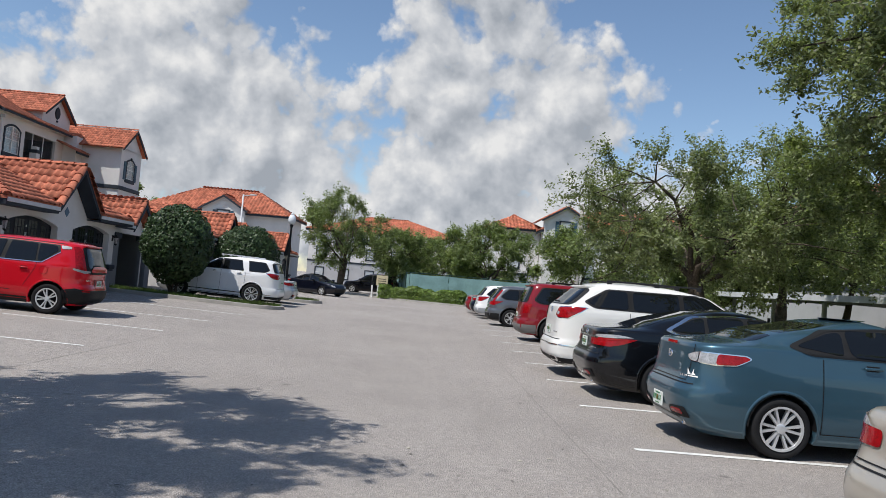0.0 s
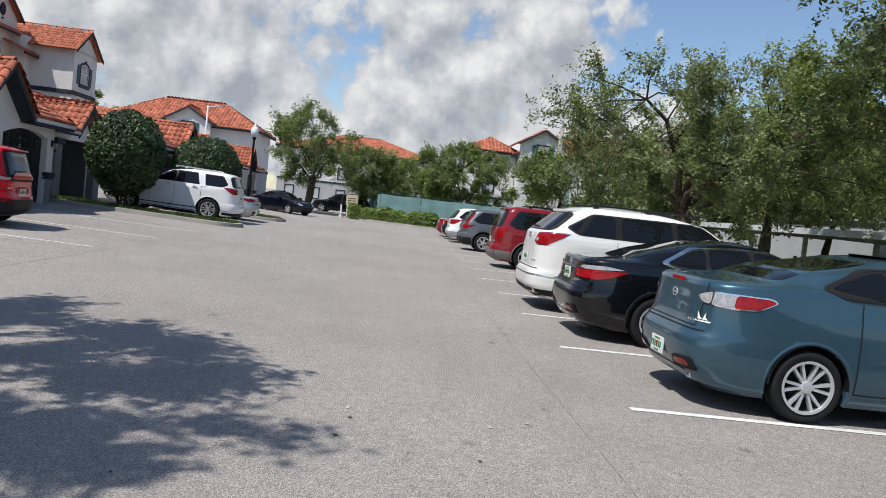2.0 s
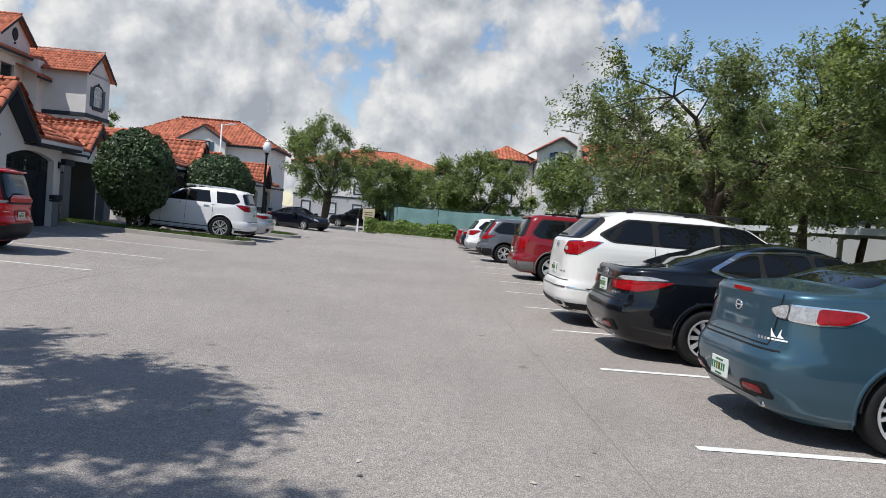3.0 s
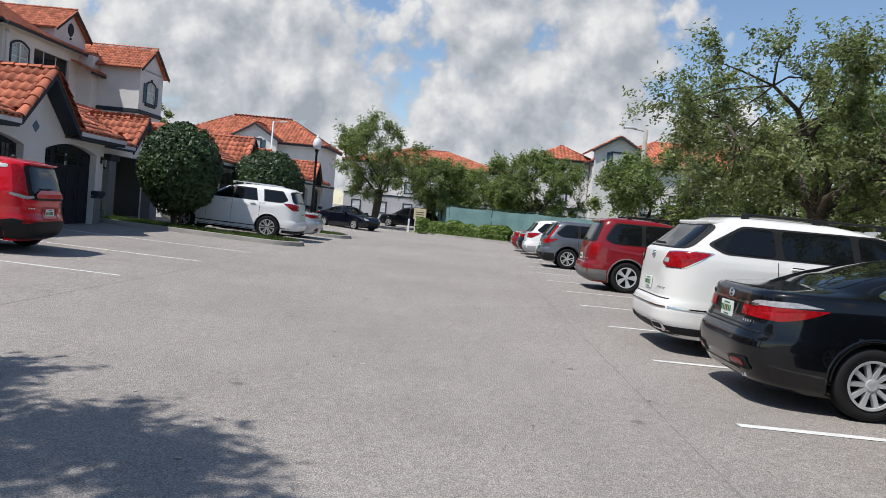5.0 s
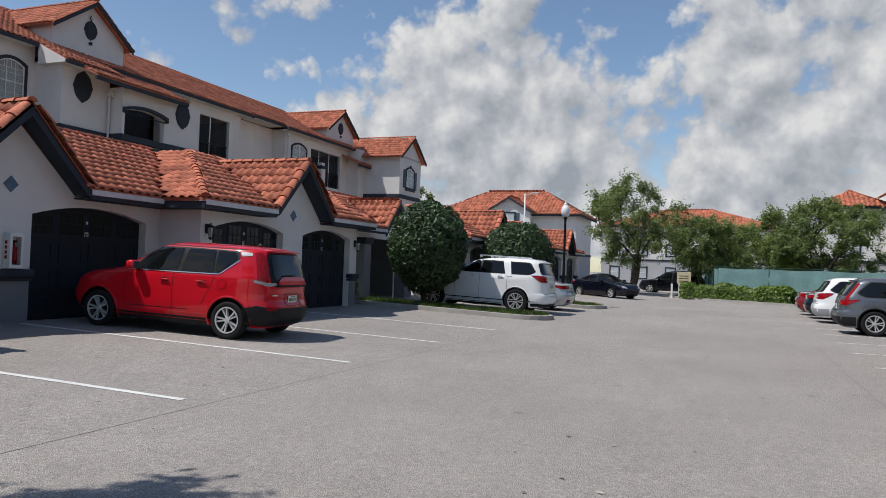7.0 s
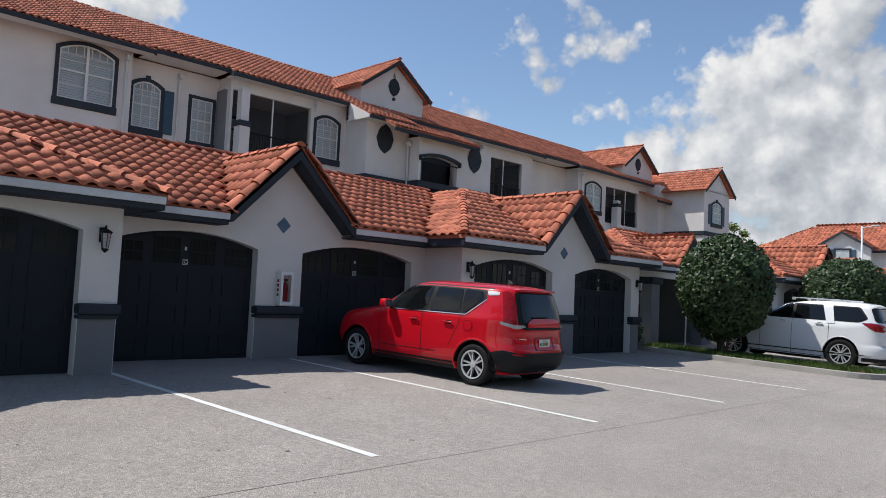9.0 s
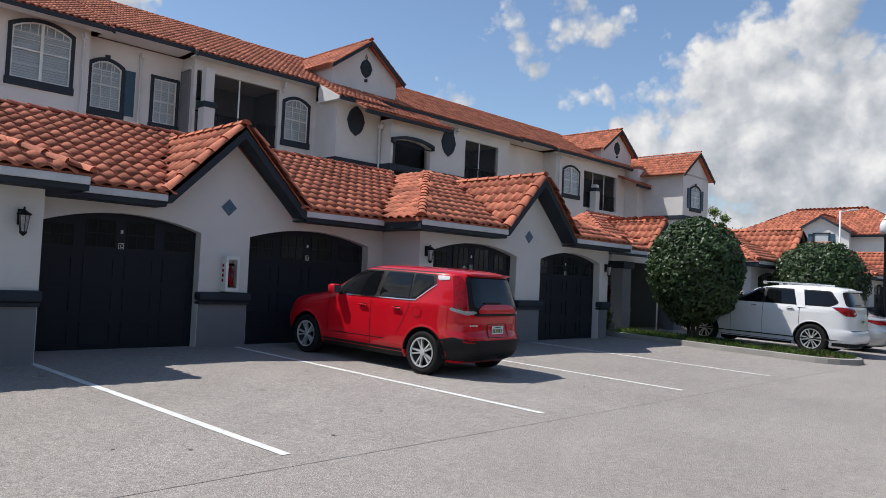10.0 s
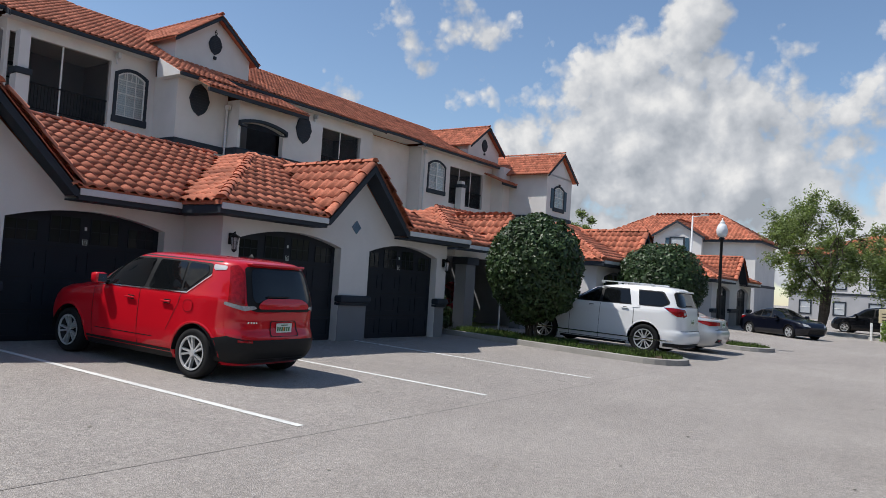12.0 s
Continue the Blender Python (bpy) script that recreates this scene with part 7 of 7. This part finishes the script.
def extinguisher_box():
    t = thing("extinguisher_cabinet", -12.42, 15.84, 1.55, 0, "white fire extinguisher cabinet on the garage pier", "cabinet")
    part("case", ring_plate([(-0.14, -0.32), (0.14, -0.32), (0.14, 0.32), (-0.14, 0.32)], [(-0.09, -0.26), (0.09, -0.26), (0.09, 0.26), (-0.09, 0.26)], 0.17, lambda s, z, d: (0.19 - d, s, z)), M["white"], t)
    box("case_back", (0.012, -0.13, -0.31), (0.03, 0.13, 0.31), M["white"], t)
    part("extinguisher", lathe(bmesh.new(), [(0.055, -0.24), (0.06, -0.22), (0.06, 0.05), (0.02, 0.12), (0.02, 0.16)], 14, m=Matrix.Translation((0.10, 0, 0))), M["red_lens"], t, "red extinguisher", True)
    box("valve", (0.07, -0.05, 0.15), (0.13, 0.05, 0.19), M["iron"], t, 0.01)
    box("door_pane", (0.165, -0.09, -0.26), (0.17, 0.09, 0.26), M["pane"], t)
    for k in range(4):
        box("letter_bar", (0.06, -0.1435, 0.12 - k * 0.09), (0.12, -0.139, 0.18 - k * 0.09), M["red_lens"], t)


extinguisher_box()


# ---- street furniture ----
def street_lamp(x, y, z):
    t = thing("street_lamp", x, y, z, 0, "black street lamp with a pale acorn globe", "street lamp")
    part("post", lathe(bmesh.new(), [(0.16, -0.1), (0.16, 0.12), (0.11, 0.18), (0.085, 0.6), (0.06, 0.7), (0.05, 3.55), (0.07, 3.6), (0.10, 3.68), (0.06, 3.72)], 14), M["iron"], t, "", True)
    part("globe", lathe(bmesh.new(), [(0.10, 3.72), (0.18, 3.82), (0.20, 3.98), (0.16, 4.12), (0.09, 4.22)], 16), M["globe"], t, "pale translucent globe", True)
    part("cap", lathe(bmesh.new(), [(0.10, 4.21), (0.08, 4.27), (0.02, 4.34), (0.012, 4.42)], 14), M["white"], t, "", True)


M["globe"] = mat("globe_acrylic", (0.72, 0.74, 0.76), 0.25, var=0.05, bump=0.0)
street_lamp(-6.9, 37.75, 0.16)


def area_light(x, y, h, arm, r, material, label):
    t = thing("area_light", x, y, 0, 0, label, "street lamp")
    part("pole", lathe(bmesh.new(), [(r * 1.2, -0.1), (r, 0.5), (r * 0.75, h)], 10), material, t, "", True)
    part("arm", add_tube(bmesh.new(), (0, 0, h - 0.1), (arm, 0, h), 0.035, 0.03), material, t)
    box("head", (arm - 0.25 if arm > 0 else arm - 0.35, -0.14, h - 0.02), (arm + 0.35 if arm > 0 else arm + 0.25, 0.14, h + 0.08), M["gutter"], t, 0.03)


area_light(9.4, 45.0, 7.1, -0.8, 0.16, M["concrete"], "tall concrete light pole with one arm")
area_light(-17.6, 70.0, 8.3, 0.9, 0.09, M["gutter"], "thin grey light pole with one arm")


def kerb_line(name, pts, label):
    bm = bmesh.new()
    prev = None
    for i, (x, y) in enumerate(pts):
        a, b = pts[max(0, i - 1)], pts[min(len(pts) - 1, i + 1)]
        d = Vector((b[0] - a[0], b[1] - a[1], 0)).normalized()
        n = Vector((-d.y, d.x, 0)) * 0.09
        p = Vector((x, y, 0))
        row = [bm.verts.new(p + n + Vector((0, 0, -0.05))), bm.verts.new(p + n * 0.8 + Vector((0, 0, 0.14))), bm.verts.new(p - n * 0.8 + Vector((0, 0, 0.14))), bm.verts.new(p - n + Vector((0, 0, -0.05)))]
        if prev:
            for k in range(3):
                bm.faces.new((prev[k], prev[k + 1], row[k + 1], row[k]))
        prev = row
    tagged(part(name, bm, M["concrete"], None), label, "kerb", kind="structure")


kerb_line("kerb_bays", [(8.1, -6.0 + 2 * i) for i in range(27)], "concrete kerb along the planting strip")
kerb_line("kerb_court", [(8.1, 48.0), (5.0, 50.6), (2.6, 52.4), (-0.5, 54.2), (-3.2, 56.0), (-4.0, 58.0), (-3.8, 64.0)], "pale concrete kerb before the court hedge")


def bed(name, pts, z, material, label):
    bm = bmesh.new()
    bm.faces.new([bm.verts.new((x, y, z)) for x, y in pts])
    tagged(part(name, bm, material, None), label, "planting bed", kind="structure")


bed("planting_strip", [(8.2, -6), (8.2, 47.9), (60, 47.9), (60, -6)], 0.09, M["lawn"], "dry grass and litter under the oaks")
bed("court_verge", [(8.1, 48.2), (2.6, 52.6), (-0.5, 54.4), (-3.1, 56.2), (-3.8, 58.1), (-3.6, 78.0), (40, 78.0), (40, 48.2)], 0.10, M["lawn"], "grass verge round the court")
bed("house_lawn", [(-13.5, 61.5), (-13.5, 28.0), (-28, 28.0), (-28, 61.5)][::-1], 0.24, M["lawn"], "grass between garages and house")


def court_fence():
    t = thing("court_fence", 0, 0, 0, 0, "chain-link court fence hung with faded teal windscreen", "fence")
    a, b, c = Vector((-1.0, 57.6, 0)), Vector((17.0, 54.5, 0)), Vector((-2.6, 72.0, 0))
    for p, q in ((a, b), (a, c)):
        n = int((q - p).length / 3.0)
        for i in range(n + 1):
            v = p.lerp(q, i / n)
            part("post", add_tube(bmesh.new(), v + Vector((0, 0, -0.1)), v + Vector((0, 0, 2.25)), 0.035, 0.035), M["fence_green"], t)
        for z in (0.2, 2.18):
            part("rail", add_tube(bmesh.new(), p + Vector((0, 0, z)), q + Vector((0, 0, z)), 0.022, 0.022, 6), M["fence_green"], t)
        bm = bmesh.new()
        d = (q - p)
        nrm = Vector((-d.y, d.x, 0)).normalized() * -0.05
        m = 60
        prev = None
        for i in range(m + 1):
            v = p.lerp(q, i / m) + nrm * (1 + 0.6 * math.sin(i * 1.7))
            row = []
            for k in range(7):
                z = 0.15 + 1.95 * k / 6 - (0.05 * abs(math.sin(i * math.pi * n / m)) if k == 6 else 0)
                off = nrm.normalized() * (0.05 * noise.noise(Vector((i * 0.5, k * 0.9, 1))))
                row.append(bm.verts.new(v + off + Vector((0, 0, z))))
            if prev:
                for k in range(6):
                    bm.faces.new((prev[k], prev[k + 1], row[k + 1], row[k]))
            prev = row
        part("windscreen", bm, M["teal"], t, "faded teal mesh windscreen", True)


M["teal"] = mat("windscreen_teal", (0.20, 0.33, 0.33), 0.8, var=0.12, scale=0.7, fine=8, bump=0.3)
M["fence_green"] = mat("fence_green", (0.03, 0.07, 0.06), 0.5, var=0.1)
court_fence()


def notice_board():
    t = thing("notice_board", -3.2, 58.6, 0.05, 0, "small cream notice board on posts", "sign")
    for x in (-0.3, 0.3):
        box("post", (x - 0.05, -0.05, -0.05), (x + 0.05, 0.05, 1.5), M["stucco"], t)
    box("board", (-0.45, -0.06, 0.9), (0.45, 0.0, 1.7), M["cream"], t, 0.02)
    for k in range(3):
        box("text_bar", (-0.3, -0.066, 1.05 + 0.17 * k), (0.3, -0.058, 1.11 + 0.17 * k), M["bark"], t)
    b = thing("bollard", -3.85, 57.0, 0.0, 0, "white marker post beside the kerb", "bollard")
    box("post", (-0.06, -0.06, -0.05), (0.06, 0.06, 1.0), M["white"], b, 0.02)
    box("band", (-0.065, -0.065, 0.95), (0.065, 0.065, 1.2), M["iron"], b, 0.02)


M["cream"] = mat("cream_board", (0.62, 0.52, 0.34), 0.7, var=0.08)
notice_board()


def iron_fence():
    t = thing("iron_fence", 0, 0, 0.08, 0, "low black iron picket fence behind the bays", "fence")
    x = 11.6
    for z in (0.2, 1.05):
        box("rail", (x - 0.02, 0, z), (x + 0.02, 44, z + 0.04), M["iron"], t)
    for i in range(19):
        box("post", (x - 0.035, i * 2.44 - 0.035, -0.05), (x + 0.035, i * 2.44 + 0.035, 1.25), M["iron"], t)
    me = None
    for i in range(280):
        if me is None:
            ob = box("picket", (x - 0.01, -0.01, 0.05), (x + 0.01, 0.01, 1.15), M["iron"], t)
            me = ob.data
        else:
            ob = obj("picket", me, t)
        ob.matrix_basis = Matrix.Translation((0, i * 0.157, 0))


iron_fence()


def carport():
    t = thing("carport", 0, 0, 0, 0, "long grey steel carport beyond the iron fence", "carport")
    box("roof_sheet", (17.0, 8.0, 2.32), (22.5, 44.0, 2.40), M["carport"], t)
    box("fascia", (16.9, 8.0, 2.18), (17.0, 44.0, 2.44), M["gutter"], t)
    for i in range(8):
        y = 9.0 + i * 4.9
        box("post", (18.4, y - 0.08, -0.05), (18.56, y + 0.08, 2.32), M["carport"], t)
        box("beam", (17.0, y - 0.06, 2.16), (22.5, y + 0.06, 2.32), M["carport"], t)


M["carport"] = mat("carport_steel", (0.35, 0.36, 0.36), 0.5, var=0.1, scale=1, fine=12)
carport()


# ---- far houses ----
def far_house(name, x0, x1, y0, y1, eave, rise, floors, label, hip=True, gables=(), face="S", win_step=3.2, over=0.6, z0=0.0):
    """A three-storey house: walls, hipped tile roof, gables, windows on the sides that face the drive."""
    t = thing(name, 0, 0, 0, 0, label, "apartment house", "far apartment houses", kind="structure")
    box("wall", (x0, y0, z0), (x1, y1, eave), M["stucco"], t)
    box("plinth_storey", (x0 - 0.02, y0 - 0.02, z0), (x1 + 0.02, y1 + 0.02, 3.2), M["stucco_grey2"], t)
    box("string_course", (x0 - 0.08, y0 - 0.08, 3.2), (x1 + 0.08, y1 + 0.08, 3.45), M["trim"], t)
    a, b, c, d = x0 - over, x1 + over, y0 - over, y1 + over
    run = min((b - a), (d - c)) / 2
    zt = eave + rise
    if (b - a) > (d - c):
        p, q = Vector((a + run, (c + d) / 2, zt)), Vector((b - run, (c + d) / 2, zt))
    else:
        p, q = Vector(((a + b) / 2, c + run, zt)), Vector(((a + b) / 2, d - run, zt))
    A, B, C, D = (a, c, eave), (b, c, eave), (b, d, eave), (a, d, eave)
    wide = (b - a) > (d - c)
    planes = [[A, B, q, p], [C, D, p, q], [D, A, p], [B, C, q]] if wide else [[D, A, p, q], [B, C, q, p], [A, B, p], [C, D, q]]
    for pl in planes:
        far_roof(t, pl)
    box("fascia", (a, c, eave - 0.25), (b, c + 0.1, eave - 0.02), M["trim"], t)
    box("fascia", (a, c, eave - 0.25), (a + 0.1, d, eave - 0.02), M["trim"], t)
    box("fascia", (b - 0.1, c, eave - 0.25), (b, d, eave - 0.02), M["trim"], t)
    for gx, gw, gz in gables:
        part("gable_wall", plate_with_holes([(gx - gw, z0), (gx + gw, z0), (gx + gw, gz - gw * 0.6), (gx, gz), (gx - gw, gz - gw * 0.6)], [], 1.2, lambda s, z, dd: (s, y0 - 1.0 + dd, z)), M["stucco"], t)
        for sg in (-1, 1):
            e = gw + 0.4
            far_roof(t, [(gx + sg * e, y0 - 1.4, gz + 0.12 - e * 0.6), (gx + sg * e, y0 + 5, gz + 0.12 - e * 0.6), (gx, y0 + 5, gz + 0.12), (gx, y0 - 1.4, gz + 0.12)])
            part("verge_board", plate_with_holes([(gx, gz + 0.1), (gx + sg * e, gz + 0.1 - e * 0.6), (gx + sg * e, gz - 0.12 - e * 0.6), (gx, gz - 0.12)], [], 0.08, lambda s, z, dd: (s, y0 - 1.42 + dd, z)), M["trim"], t)
        far_window(t, gx, y0 - 1.0, gz - gw * 0.6 - 1.9, 1.3, 1.7, True)
    n = int((x1 - x0) / win_step)
    for k in range(n):
        x = x0 + (x1 - x0) * (k + 0.5) / n
        if any(abs(x - g[0]) < g[1] + 0.9 for g in gables):
            continue
        for f in range(floors):
            zf = 0.9 + f * 3.05
            if zf + 1.7 < eave:
                far_window(t, x, y0, zf, 1.15, 1.45, False)
    return t


M["stucco_grey2"] = mat("stucco_light_grey", (0.42, 0.42, 0.43), 0.9, var=0.05, scale=0.7, fine=10, bump=0.3)


def far_roof(t, pts):
    roof_plane(t, pts, tiles=True, tw=0.40, course=0.44)


def far_window(t, x, y, z, w, h, shut):
    o = [(x - w / 2, z), (x + w / 2, z), (x + w / 2, z + h), (x - w / 2, z + h)]
    win_ = part("window", ring_plate(grow(o, 0.12), grow(o, -0.04), 0.10, lambda s, zz, d: (s, y - 0.08 + d, zz)), M["trim"], t)
    part("pane", plate_with_holes(o, [], 0.02, lambda s, zz, d: (s, y - 0.03 + d, zz)), M["blind"], win_)
    box("meeting_rail", (x - w / 2, y - 0.06, z + h / 2 - 0.03), (x + w / 2, y - 0.02, z + h / 2 + 0.03), M["white"], win_)
    if shut:
        for sg in (-1, 1):
            box("shutter", (x + sg * (w / 2 + 0.16) - (0.36 if sg < 0 else 0), y - 0.08, z - 0.1), (x + sg * (w / 2 + 0.16) + (0.36 if sg > 0 else 0), y - 0.01, z + h), M["shutter"], win_)


far_house("far_house", -32.0, -16.0, 85.0, 94.0, 7.6, 2.95, 3, "white house with red tiled hip roof behind the garages", gables=((-23.2, 2.4, 9.3),))
far_house("far_house", -17.0, 4.8, 108.0, 124.0, 7.9, 2.9, 3, "white house with red hip roof at the end of the drive")
far_house("far_house", 13.0, 46.0, 80.0, 95.0, 8.3, 3.4, 3, "white house with red roof and gable beyond the trees", gables=((14.9, 2.3, 10.8),))
far_house("far_house", 7.4, 12.9, 84.0, 96.0, 8.5, 1.7, 3, "narrow stair wing with red tiled roof")
far_house("far_house", 26.0, 40.0, 22.0, 60.0, 8.6, 3.0, 3, "white house seen through the oaks")


# ---- litter on the paving ----
def litter():
    rng = random.Random(9)
    verts, faces = [], []
    for _ in range(420):
        x, y = rng.uniform(-9, 2.2), rng.uniform(2, 40)
        r, a = rng.uniform(0.008, 0.03), rng.uniform(0, 6.28)
        z = apron(x, y) + 0.006
        k = len(verts)
        for i in range(5):
            t = a + 6.28 * i / 5
            verts.append((x + r * rng.uniform(0.5, 1.3) * math.cos(t), y + r * rng.uniform(0.5, 1.3) * math.sin(t), z + rng.uniform(0, 0.006)))
        faces.append(tuple(range(k, k + 5)))
    tagged(obj("litter", mesh_of("litter", verts, faces, M["litter"])), "scattered dry leaves and pale chips on asphalt", "litter", kind="stuff")


M["litter"] = mat("dry_litter", (0.40, 0.36, 0.30), 0.9, var=0.2, objvar=0.8)
litter()
